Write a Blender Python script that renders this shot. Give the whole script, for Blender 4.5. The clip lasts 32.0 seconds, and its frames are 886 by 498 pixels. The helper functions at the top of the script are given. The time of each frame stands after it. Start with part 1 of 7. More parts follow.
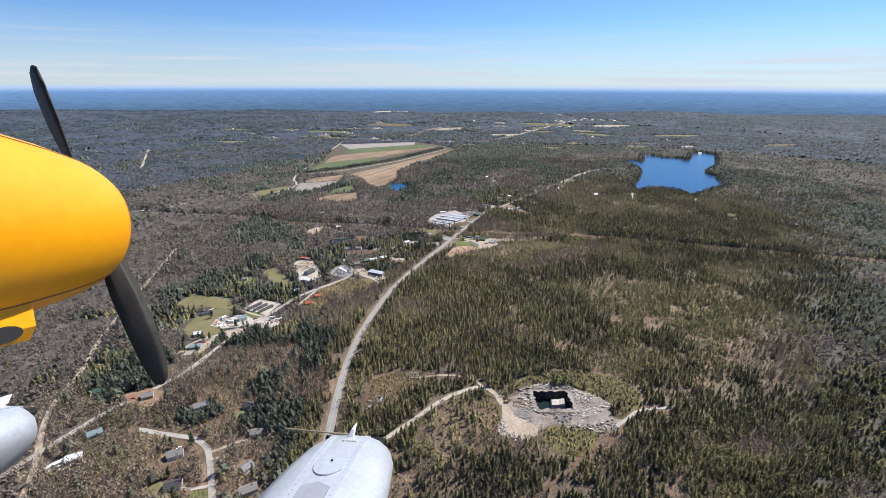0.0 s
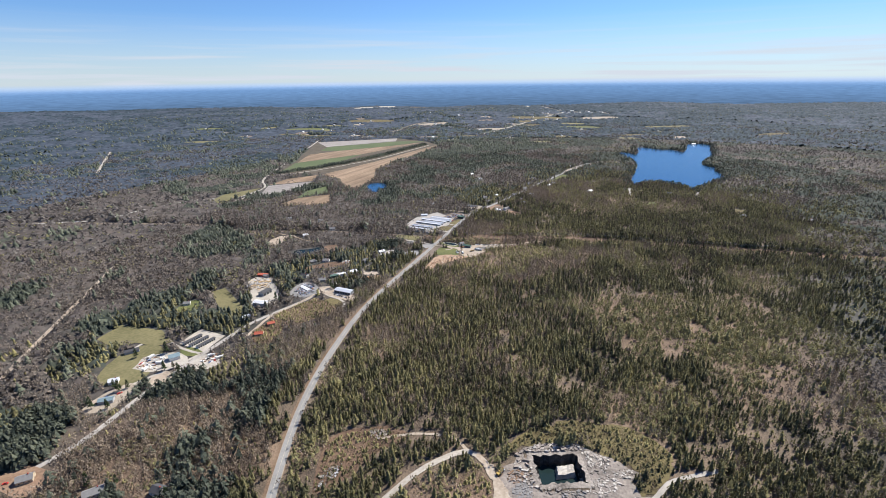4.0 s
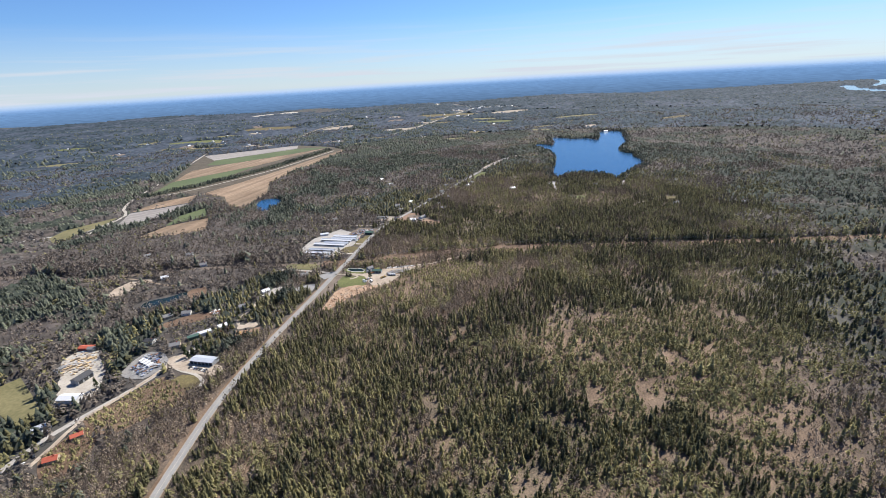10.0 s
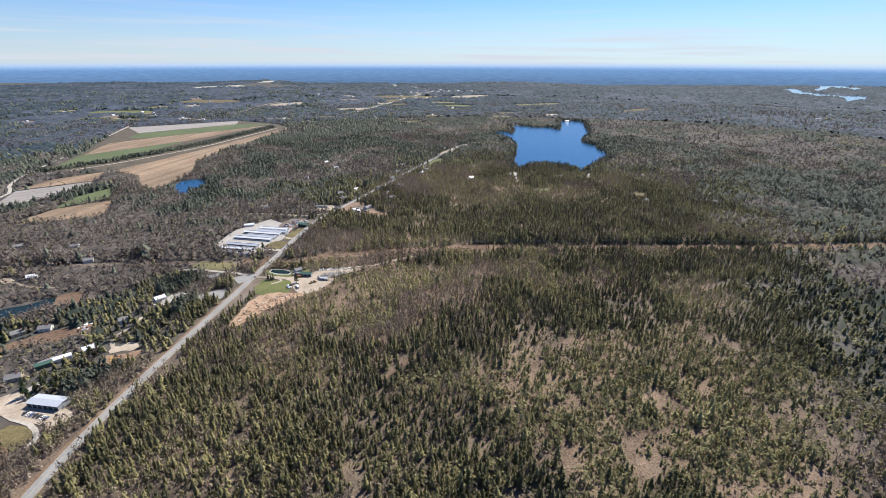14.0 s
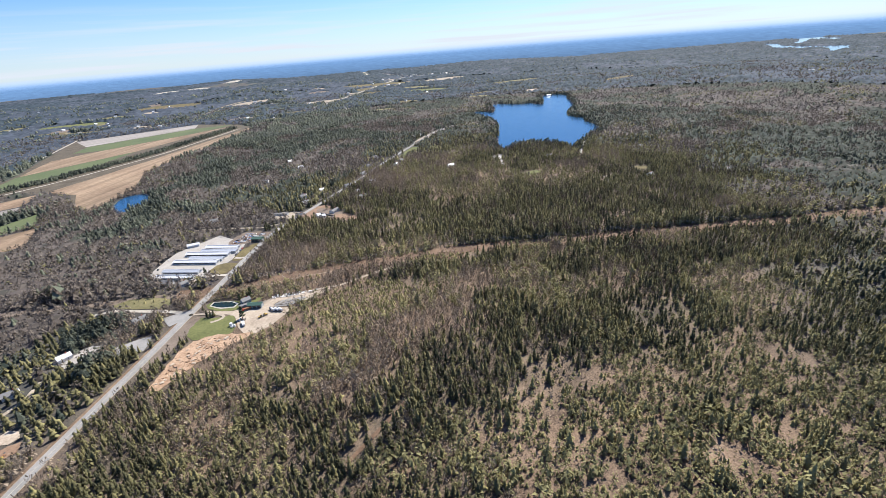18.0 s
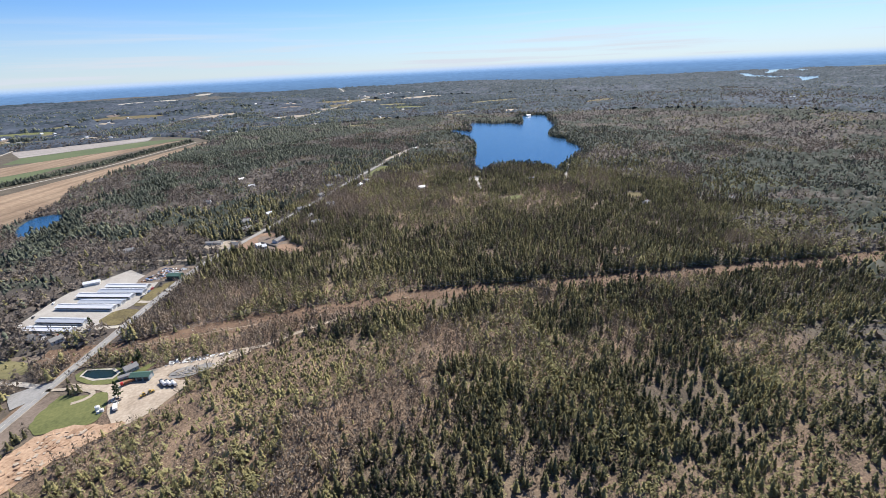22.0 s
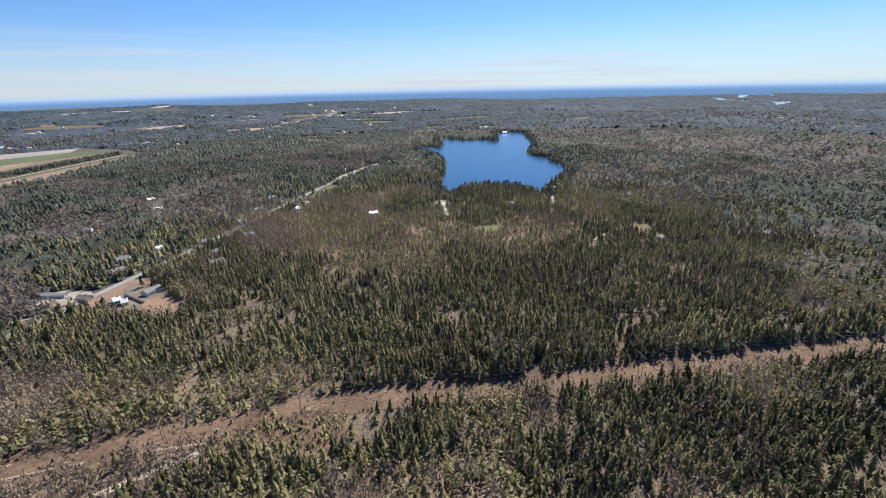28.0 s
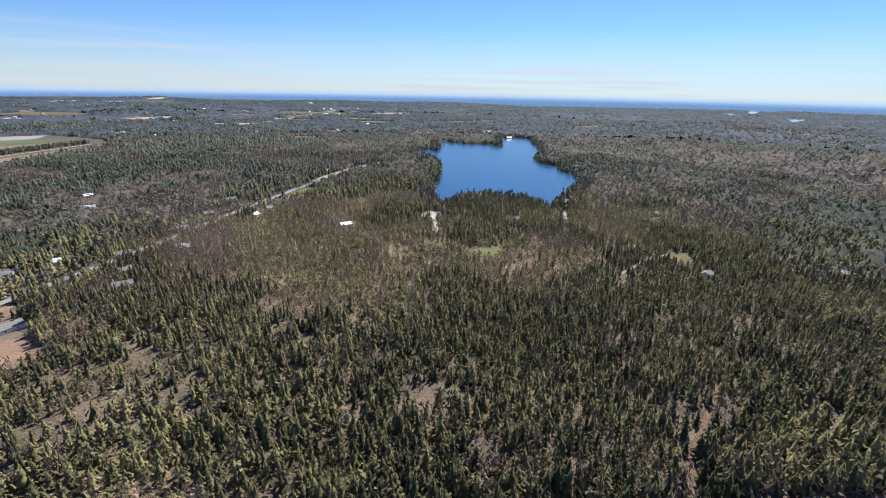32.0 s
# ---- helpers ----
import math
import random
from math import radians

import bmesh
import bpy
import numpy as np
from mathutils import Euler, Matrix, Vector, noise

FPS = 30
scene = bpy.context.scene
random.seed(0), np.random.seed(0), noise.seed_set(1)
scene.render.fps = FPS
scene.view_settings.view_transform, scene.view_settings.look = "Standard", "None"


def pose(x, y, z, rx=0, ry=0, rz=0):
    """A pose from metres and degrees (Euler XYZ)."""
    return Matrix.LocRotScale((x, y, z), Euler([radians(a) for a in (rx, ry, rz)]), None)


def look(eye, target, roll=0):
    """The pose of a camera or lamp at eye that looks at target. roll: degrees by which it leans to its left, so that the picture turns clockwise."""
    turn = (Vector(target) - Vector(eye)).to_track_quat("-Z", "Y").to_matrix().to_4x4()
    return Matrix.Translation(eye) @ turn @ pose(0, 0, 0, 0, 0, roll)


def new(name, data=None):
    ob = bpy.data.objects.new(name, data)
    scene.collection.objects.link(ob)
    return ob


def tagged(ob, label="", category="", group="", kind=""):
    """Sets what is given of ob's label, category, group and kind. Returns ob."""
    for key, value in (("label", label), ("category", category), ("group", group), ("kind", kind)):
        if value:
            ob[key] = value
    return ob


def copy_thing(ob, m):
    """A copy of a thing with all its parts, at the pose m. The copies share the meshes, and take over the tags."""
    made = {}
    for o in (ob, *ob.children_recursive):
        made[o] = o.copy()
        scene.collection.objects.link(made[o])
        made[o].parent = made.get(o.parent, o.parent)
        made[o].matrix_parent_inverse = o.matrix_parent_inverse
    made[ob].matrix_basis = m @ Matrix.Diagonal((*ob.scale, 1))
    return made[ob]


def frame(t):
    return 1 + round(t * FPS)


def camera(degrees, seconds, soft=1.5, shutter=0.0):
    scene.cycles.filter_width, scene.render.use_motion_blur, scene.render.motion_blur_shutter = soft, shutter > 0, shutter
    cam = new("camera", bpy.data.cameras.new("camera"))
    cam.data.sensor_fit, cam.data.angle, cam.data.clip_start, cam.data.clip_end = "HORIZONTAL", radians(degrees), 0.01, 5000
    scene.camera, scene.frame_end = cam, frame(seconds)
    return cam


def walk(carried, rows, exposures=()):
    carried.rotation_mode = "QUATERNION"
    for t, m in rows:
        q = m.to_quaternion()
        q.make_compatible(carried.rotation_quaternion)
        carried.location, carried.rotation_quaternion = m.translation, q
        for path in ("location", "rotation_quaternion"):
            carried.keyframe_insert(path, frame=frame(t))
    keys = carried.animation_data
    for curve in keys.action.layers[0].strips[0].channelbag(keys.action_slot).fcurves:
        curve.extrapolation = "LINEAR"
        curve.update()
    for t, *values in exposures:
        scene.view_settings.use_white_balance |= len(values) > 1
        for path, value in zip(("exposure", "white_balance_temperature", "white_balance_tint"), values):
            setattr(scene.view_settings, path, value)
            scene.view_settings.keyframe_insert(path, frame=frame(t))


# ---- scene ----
cam = camera(86.40, 32.0, soft=0.65)

# seconds, eye, target, roll
PATH = [
    (0, (-0.0, 0.0, 320.0), (0.00, 282.86, 220.06), 0.26),
    (1, (3.6, 30.1, 316.1), (5.70, 312.45, 214.64), 0.61),
    (2, (7.6, 59.9, 312.0), (11.49, 341.97, 209.84), 0.34),
    (3, (12.1, 89.4, 307.8), (17.15, 371.25, 205.13), -0.26),
    (3.5, (14.6, 104.0, 305.6), (20.26, 385.88, 203.03), -0.49),
    (5.5, (25.6, 161.8, 296.7), (37.12, 444.22, 196.29), -1.01),
    (6, (28.6, 176.0, 294.3), (41.93, 458.57, 194.48), -0.69),
    (6.5, (31.8, 190.2, 292.0), (46.88, 472.71, 192.29), -0.53),
    (7, (35.1, 204.3, 289.6), (52.59, 486.50, 189.42), -0.48),
    (7.5, (38.6, 218.3, 287.2), (62.37, 499.55, 185.58), -0.56),
    (8, (42.1, 232.2, 284.7), (74.10, 512.15, 181.63), -0.69),
    (8.5, (45.8, 246.1, 282.3), (87.25, 524.47, 178.30), -1.23),
    (9, (49.6, 260.0, 279.8), (97.85, 537.30, 176.06), -2.04),
    (9.5, (53.6, 273.7, 277.3), (105.42, 550.71, 174.35), -2.90),
    (10, (57.7, 287.4, 274.7), (111.21, 564.22, 172.18), -3.30),
    (10.5, (61.9, 301.0, 272.1), (117.55, 577.36, 169.41), -3.28),
    (11, (66.2, 314.6, 269.5), (125.03, 590.05, 166.22), -2.88),
    (11.5, (70.6, 328.1, 266.9), (132.52, 602.83, 163.41), -2.53),
    (12, (75.2, 341.6, 264.3), (140.51, 615.31, 160.28), -2.23),
    (12.5, (79.9, 355.0, 261.6), (148.81, 627.47, 156.68), -1.56),
    (13, (84.7, 368.4, 258.9), (157.11, 639.15, 152.02), -0.81),
    (13.5, (89.7, 381.7, 256.2), (165.54, 650.60, 147.08), -0.09),
    (14, (94.7, 394.9, 253.5), (174.32, 661.75, 141.85), 0.13),
    (14.5, (99.9, 408.1, 250.8), (182.64, 673.37, 137.61), -0.18),
    (16.5, (121.9, 460.5, 239.7), (202.12, 724.10, 120.89), -3.17),
    (17, (127.7, 473.6, 236.9), (207.32, 737.00, 117.42), -4.04),
    (17.5, (133.6, 486.5, 234.0), (215.27, 749.61, 115.15), -4.55),
    (18, (139.7, 499.5, 231.2), (223.93, 761.51, 111.82), -4.61),
    (18.5, (145.8, 512.4, 228.4), (231.23, 774.30, 109.50), -4.58),
    (19, (152.1, 525.4, 225.6), (239.20, 787.11, 107.69), -4.48),
    (19.5, (158.4, 538.3, 222.7), (247.44, 799.88, 105.96), -4.34),
    (20, (164.9, 551.1, 219.9), (257.27, 812.61, 105.40), -4.06),
    (20.5, (171.5, 564.0, 217.0), (268.29, 825.00, 105.16), -3.70),
    (21, (178.2, 576.9, 214.2), (276.65, 837.72, 103.45), -3.53),
    (21.5, (185.0, 589.7, 211.3), (284.06, 850.68, 101.39), -3.29),
    (22, (191.9, 602.6, 208.5), (291.59, 863.61, 99.30), -2.75),
    (22.5, (198.8, 615.4, 205.6), (299.18, 876.38, 96.79), -1.83),
    (23, (205.9, 628.3, 202.8), (306.82, 889.15, 94.24), -0.97),
    (23.5, (213.1, 641.2, 199.9), (315.31, 901.80, 92.08), -0.27),
    (24, (220.3, 654.1, 197.1), (323.65, 914.81, 90.56), 0.12),
    (24.5, (227.7, 667.0, 194.3), (332.22, 927.76, 89.06), 0.28),
    (25, (235.1, 679.9, 191.5), (342.16, 940.31, 87.83), 0.73),
    (25.5, (242.6, 692.9, 188.7), (352.35, 952.81, 86.66), 1.04),
    (27.5, (273.2, 745.2, 177.6), (391.43, 1002.88, 79.57), -0.18),
    (28, (281.0, 758.4, 174.9), (397.15, 1016.79, 76.25), -1.30),
    (28.5, (288.8, 771.6, 172.2), (400.65, 1031.89, 73.40), -2.78),
    (29, (296.7, 784.9, 169.5), (405.75, 1046.56, 71.18), -3.21),
    (29.5, (304.6, 798.3, 166.8), (415.15, 1059.33, 68.52), -1.92),
    (30, (312.6, 811.8, 164.2), (426.59, 1071.21, 65.69), 0.05),
    (30.5, (320.6, 825.3, 161.6), (438.13, 1083.23, 63.27), 1.87),
    (31, (328.6, 839.0, 159.0), (447.22, 1096.32, 60.56), 2.34),
    (31.5, (336.6, 852.7, 156.4), (454.05, 1110.90, 58.85), 1.58),
    (32, (344.6, 866.5, 153.9), (461.75, 1125.59, 58.23), 1.12),
]
# the camera's own exposure, in stops
EXPOSURES = [(0, 0.62), (14, 0.64), (17, 0.82), (19, 0.84), (20, 0.78), (21, 0.72), (22, 0.67), (24, 0.60), (28, 0.60), (32, 0.62)]
walk(cam, [(t, look(eye, target, roll)) for t, eye, target, roll in PATH], EXPOSURES)

# ---- world, sun ----
SUN_AZIMUTH, SUN_ELEVATION = 50.0, 48.0      # degrees clockwise from +y; above the horizon


def sky_world():
    world = bpy.data.worlds.new("sky")
    scene.world = world
    world.use_nodes = True
    nt = world.node_tree
    nt.nodes.clear()
    n, link = nt.nodes.new, nt.links.new
    sky = n("ShaderNodeTexSky")
    sky.sky_type = "NISHITA"
    sky.sun_disc = False
    sky.sun_elevation, sky.sun_rotation = radians(SUN_ELEVATION), radians(SUN_AZIMUTH)
    sky.altitude, sky.air_density, sky.dust_density, sky.ozone_density = 600, 1.0, 0.0, 3.0
    co = n("ShaderNodeTexCoord")
    sep = n("ShaderNodeSeparateXYZ")
    link(co.outputs["Generated"], sep.inputs[0])
    # thin cirrus streaks low over the horizon
    mp = n("ShaderNodeMapping")
    mp.inputs["Scale"].default_value = (2.0, 2.0, 60.0)
    cl = n("ShaderNodeTexNoise")
    cl.inputs["Scale"].default_value, cl.inputs["Detail"].default_value = 1.6, 5.0
    link(co.outputs["Generated"], mp.inputs[0]), link(mp.outputs[0], cl.inputs["Vector"])
    streak = n("ShaderNodeMapRange")
    streak.inputs[1].default_value, streak.inputs[2].default_value = 0.5, 0.75
    link(cl.outputs[0], streak.inputs[0])
    low = n("ShaderNodeValToRGB")
    e = low.color_ramp.elements
    e[0].position, e[0].color = 0.0, (0.85, 0.85, 0.85, 1)
    e[1].position, e[1].color = 0.11, (0, 0, 0, 1)
    mid = e.new(0.035)
    mid.color = (0.55, 0.55, 0.55, 1)
    link(sep.outputs[2], low.inputs[0])
    mul = n("ShaderNodeMath")
    mul.operation = "MULTIPLY_ADD"
    haze = n("ShaderNodeMapRange")
    haze.inputs[1].default_value, haze.inputs[2].default_value = 0.11, -0.01
    haze.inputs[4].default_value = 0.62
    link(sep.outputs[2], haze.inputs[0])
    link(streak.outputs[0], mul.inputs[0]), link(low.outputs[0], mul.inputs[1]), link(haze.outputs[0], mul.inputs[2])
    mul.use_clamp = True
    cloud = n("ShaderNodeMix")
    cloud.data_type = "RGBA"
    cloud.inputs[7].default_value = (5.0, 5.45, 6.15, 1)
    deep = n("ShaderNodeMix")
    deep.data_type, deep.blend_type = "RGBA", "MULTIPLY"
    deep.inputs[0].default_value = 1.0
    deep.inputs[7].default_value = (0.50, 0.69, 0.98, 1)
    link(sky.outputs[0], deep.inputs[6])
    link(mul.outputs[0], cloud.inputs[0]), link(deep.outputs[2], cloud.inputs[6])
    # far land below the horizon, beyond the mapped ground; haze painted bluer and paler upward
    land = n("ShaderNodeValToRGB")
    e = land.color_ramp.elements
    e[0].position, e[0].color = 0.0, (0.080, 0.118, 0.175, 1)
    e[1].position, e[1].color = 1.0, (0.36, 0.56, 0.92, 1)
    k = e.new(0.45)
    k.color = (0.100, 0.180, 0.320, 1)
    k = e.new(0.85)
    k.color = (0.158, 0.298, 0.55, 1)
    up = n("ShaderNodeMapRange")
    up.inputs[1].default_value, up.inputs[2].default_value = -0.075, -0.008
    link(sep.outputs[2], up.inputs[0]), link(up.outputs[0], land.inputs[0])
    inv = n("ShaderNodeMath")
    inv.operation = "DIVIDE"
    inv.inputs[0].default_value = 1.0
    link(sep.outputs[2], inv.inputs[1])
    plane = n("ShaderNodeVectorMath")
    plane.operation = "SCALE"
    link(co.outputs["Generated"], plane.inputs[0]), link(inv.outputs[0], plane.inputs[3])
    patch = n("ShaderNodeTexNoise")
    patch.inputs["Scale"].default_value, patch.inputs["Detail"].default_value = 1.8, 6.0
    link(plane.outputs[0], patch.inputs["Vector"])
    amt = n("ShaderNodeMapRange")
    amt.inputs[1].default_value, amt.inputs[2].default_value = 0.3, 0.7
    amt.inputs[3].default_value, amt.inputs[4].default_value = 0.78, 1.22
    link(patch.outputs[0], amt.inputs[0])
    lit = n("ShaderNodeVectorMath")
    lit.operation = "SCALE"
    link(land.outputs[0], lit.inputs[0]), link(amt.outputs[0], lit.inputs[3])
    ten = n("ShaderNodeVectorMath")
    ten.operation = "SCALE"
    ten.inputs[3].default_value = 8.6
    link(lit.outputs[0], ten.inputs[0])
    # soft edge to the sky, standing for haze on the horizon
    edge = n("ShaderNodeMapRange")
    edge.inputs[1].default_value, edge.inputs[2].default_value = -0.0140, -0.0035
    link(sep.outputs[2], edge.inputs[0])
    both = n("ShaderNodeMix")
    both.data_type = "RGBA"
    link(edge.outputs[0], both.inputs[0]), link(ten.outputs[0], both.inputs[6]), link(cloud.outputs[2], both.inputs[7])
    bg = n("ShaderNodeBackground")
    bg.inputs["Strength"].default_value = 0.088
    out = n("ShaderNodeOutputWorld")
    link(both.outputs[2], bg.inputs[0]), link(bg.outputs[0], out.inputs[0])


sky_world()
sun = new("sun", bpy.data.lights.new("sun", "SUN"))
sun.data.energy, sun.data.angle, sun.data.color = 5.0, radians(0.53), (1.0, 0.95, 0.87)
az, el = radians(SUN_AZIMUTH), radians(SUN_ELEVATION)
toward = Vector((math.sin(az) * math.cos(el), math.cos(az) * math.cos(el), math.sin(el)))
sun.matrix_world = look(toward * 1000, (0, 0, 0))

# ---- materials ----
def material(name, low, high, scale=0.1, rough=0.9, metal=0.0, bump=0.0, fine=None, tint="", spec=0.3, contrast=(0.35, 0.65), leaf=0.0):
    """Two-scale mottling between two colours in world metres; tint names a mesh attribute that lightens or darkens."""
    m = bpy.data.materials.new(name)
    m.use_nodes = True
    nt = m.node_tree
    n, link = nt.nodes.new, nt.links.new
    bsdf = nt.nodes["Principled BSDF"]
    bsdf.inputs["Roughness"].default_value, bsdf.inputs["Metallic"].default_value = rough, metal
    bsdf.inputs["Specular IOR Level"].default_value = spec
    geo = n("ShaderNodeNewGeometry")
    a = n("ShaderNodeTexNoise")
    a.inputs["Scale"].default_value, a.inputs["Detail"].default_value = scale, 4.0
    b = n("ShaderNodeTexNoise")
    b.inputs["Scale"].default_value, b.inputs["Detail"].default_value = fine or scale * 9.0, 3.0
    link(geo.outputs["Position"], a.inputs["Vector"]), link(geo.outputs["Position"], b.inputs["Vector"])
    s = n("ShaderNodeMath")
    s.operation = "ADD"
    link(a.outputs[0], s.inputs[0]), link(b.outputs[0], s.inputs[1])
    r = n("ShaderNodeMapRange")
    r.inputs[1].default_value, r.inputs[2].default_value = contrast[0] * 2, contrast[1] * 2
    link(s.outputs[0], r.inputs[0])
    mix = n("ShaderNodeMix")
    mix.data_type = "RGBA"
    mix.inputs[6].default_value, mix.inputs[7].default_value = (*low, 1), (*high, 1)
    link(r.outputs[0], mix.inputs[0])
    colour = mix.outputs[2]
    if tint:
        at = n("ShaderNodeAttribute")
        at.attribute_name = tint
        sc = n("ShaderNodeMath")
        sc.operation = "MULTIPLY_ADD"
        sc.inputs[1].default_value = 0.4
        link(r.outputs[0], sc.inputs[0]), link(at.outputs["Fac"], sc.inputs[2])
        link(sc.outputs[0], mix.inputs[0])
    link(colour, bsdf.inputs["Base Color"])
    if leaf:
        tr = n("ShaderNodeBsdfTranslucent")
        link(colour, tr.inputs[0])
        ms = n("ShaderNodeMixShader")
        ms.inputs[0].default_value = leaf
        link(bsdf.outputs[0], ms.inputs[1]), link(tr.outputs[0], ms.inputs[2])
        link(ms.outputs[0], nt.nodes["Material Output"].inputs[0])
    if bump:
        bu = n("ShaderNodeBump")
        bu.inputs["Strength"].default_value, bu.inputs["Distance"].default_value = 0.6, bump
        link(b.outputs[0], bu.inputs["Height"]), link(bu.outputs[0], bsdf.inputs["Normal"])
    return m


def forest_floor_material():
    """Leaf litter, moss and low scrub; the attribute cover says how much of it is evergreen."""
    m = material("forest_floor", (0.062, 0.043, 0.031), (0.270, 0.190, 0.132), 0.03, 0.95, fine=0.8, bump=0.5, contrast=(0.38, 0.64))
    nt = m.node_tree
    n, link = nt.nodes.new, nt.links.new
    bsdf = nt.nodes["Principled BSDF"]
    litter = bsdf.inputs["Base Color"].links[0].from_socket
    geo = n("ShaderNodeNewGeometry")
    v = n("ShaderNodeTexVoronoi")
    v.inputs["Scale"].default_value = 0.12
    link(geo.outputs["Position"], v.inputs["Vector"])
    crown = n("ShaderNodeValToRGB")
    e = crown.color_ramp.elements
    e[0].position, e[0].color = 0.0, (0.100, 0.120, 0.090, 1)
    e[1].position, e[1].color = 0.75, (0.045, 0.060, 0.055, 1)
    link(v.outputs["Distance"], crown.inputs[0])
    at = n("ShaderNodeAttribute")
    at.attribute_name = "cover"
    mix = n("ShaderNodeMix")
    mix.data_type = "RGBA"
    link(at.outputs["Fac"], mix.inputs[0]), link(litter, mix.inputs[6]), link(crown.outputs[0], mix.inputs[7])
    # where the trees stand closed, the eye meets grey-brown and dark green crowns, not litter
    v2 = n("ShaderNodeTexVoronoi")
    v2.inputs["Scale"].default_value = 0.09
    link(geo.outputs["Position"], v2.inputs["Vector"])
    tops = n("ShaderNodeValToRGB")
    e = tops.color_ramp.elements
    e[0].position, e[0].color = 0.0, (0.112, 0.098, 0.087, 1)
    e[1].position, e[1].color = 0.8, (0.056, 0.051, 0.047, 1)
    link(v2.outputs["Distance"], tops.inputs[0])
    canopy = n("ShaderNodeMix")
    canopy.data_type = "RGBA"
    link(at.outputs["Fac"], canopy.inputs[0]), link(tops.outputs[0], canopy.inputs[6]), link(crown.outputs[0], canopy.inputs[7])
    at2 = n("ShaderNodeAttribute")
    at2.attribute_name = "closed"
    last = n("ShaderNodeMix")
    last.data_type = "RGBA"
    link(at2.outputs["Fac"], last.inputs[0]), link(mix.outputs[2], last.inputs[6]), link(canopy.outputs[2], last.inputs[7])
    link(last.outputs[2], bsdf.inputs["Base Color"])
    return m


FLOOR = forest_floor_material()
# cooler than NEEDLES; colours dark pines, and puts haze into the farther woods
COOL_NEEDLES = material("cool_needles", (0.015, 0.025, 0.020), (0.160, 0.172, 0.118), 0.03, 0.8, fine=1.3, tint="tint", leaf=0.10, bump=0.8)
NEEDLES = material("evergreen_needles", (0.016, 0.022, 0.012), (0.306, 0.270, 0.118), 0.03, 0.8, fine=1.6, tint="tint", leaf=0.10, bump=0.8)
TWIGS = material("bare_twigs", (0.055, 0.043, 0.033), (0.300, 0.240, 0.178), 0.04, 0.9, fine=0.9, tint="tint", leaf=0.12)
# TWIGS again for the farther bands, darker, and greyed for haze
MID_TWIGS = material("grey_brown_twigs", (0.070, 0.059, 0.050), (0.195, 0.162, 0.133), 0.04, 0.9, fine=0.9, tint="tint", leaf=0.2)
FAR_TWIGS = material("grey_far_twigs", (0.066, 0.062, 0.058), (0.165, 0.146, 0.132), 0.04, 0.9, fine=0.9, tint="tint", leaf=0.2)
BUDS = material("budding_leaves", (0.070, 0.068, 0.030), (0.262, 0.240, 0.112), 0.05, 0.85, fine=0.9, tint="tint", leaf=0.2)


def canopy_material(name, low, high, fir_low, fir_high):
    """Tree tops seen from afar: twig colours where bare, fir colours where evergreen (attribute green), each crown with
    its own tone.
    """
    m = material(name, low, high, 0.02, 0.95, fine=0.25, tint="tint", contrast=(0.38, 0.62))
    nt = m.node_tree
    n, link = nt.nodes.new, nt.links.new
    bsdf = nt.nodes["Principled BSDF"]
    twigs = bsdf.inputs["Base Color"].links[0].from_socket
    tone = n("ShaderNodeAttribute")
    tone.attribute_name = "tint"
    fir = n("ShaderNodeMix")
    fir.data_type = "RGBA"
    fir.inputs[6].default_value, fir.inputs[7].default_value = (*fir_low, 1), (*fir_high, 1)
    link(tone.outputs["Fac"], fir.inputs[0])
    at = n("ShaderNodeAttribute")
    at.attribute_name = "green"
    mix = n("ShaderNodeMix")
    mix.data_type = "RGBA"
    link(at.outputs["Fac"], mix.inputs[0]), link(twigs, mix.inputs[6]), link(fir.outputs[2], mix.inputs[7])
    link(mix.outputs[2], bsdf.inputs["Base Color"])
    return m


MIXED_TOPS = canopy_material("mixed_tree_tops", (0.050, 0.043, 0.039), (0.120, 0.100, 0.089), (0.016, 0.025, 0.020), (0.056, 0.066, 0.050))
# blue haze put into the colours of the farther tree tops
HAZED_TOPS = canopy_material("hazed_tree_tops", (0.034, 0.045, 0.063), (0.068, 0.084, 0.112), (0.016, 0.030, 0.041), (0.046, 0.068, 0.088))
BARK = material("bark", (0.08, 0.065, 0.05), (0.19, 0.16, 0.13), 0.8, 0.95)
ASPHALT = material("asphalt", (0.20, 0.196, 0.19), (0.295, 0.288, 0.278), 0.04, 0.85, fine=0.6)
PAINT_LINE = material("road_paint", (0.42, 0.38, 0.25), (0.55, 0.52, 0.42), 0.5, 0.6)
VERGE = material("gravel_verge", (0.23, 0.19, 0.145), (0.40, 0.345, 0.275), 0.05, 0.95, fine=0.7)
GREY_ROAD = material("worn_grey_road", (0.27, 0.25, 0.225), (0.41, 0.385, 0.35), 0.05, 0.9, fine=0.6)
DIRT = material("dirt", (0.265, 0.212, 0.16), (0.46, 0.388, 0.308), 0.05, 0.95, fine=0.45)
RED_DIRT = material("red_dirt", (0.17, 0.108, 0.072), (0.31, 0.208, 0.143), 0.05, 0.95, fine=0.5)
GRAVEL = material("pale_gravel", (0.30, 0.268, 0.225), (0.48, 0.44, 0.38), 0.05, 0.95, fine=0.5)
GRANITE = material("granite", (0.10, 0.086, 0.075), (0.38, 0.335, 0.29), 0.06, 0.9, fine=0.6, bump=0.3)
SCRUB = material("corridor_scrub", (0.085, 0.052, 0.036), (0.205, 0.136, 0.09), 0.035, 0.95, fine=0.4, bump=0.3)
BRUSH = material("green_brush", (0.070, 0.056, 0.028), (0.185, 0.152, 0.070), 0.05, 0.95, fine=0.5, bump=0.3)
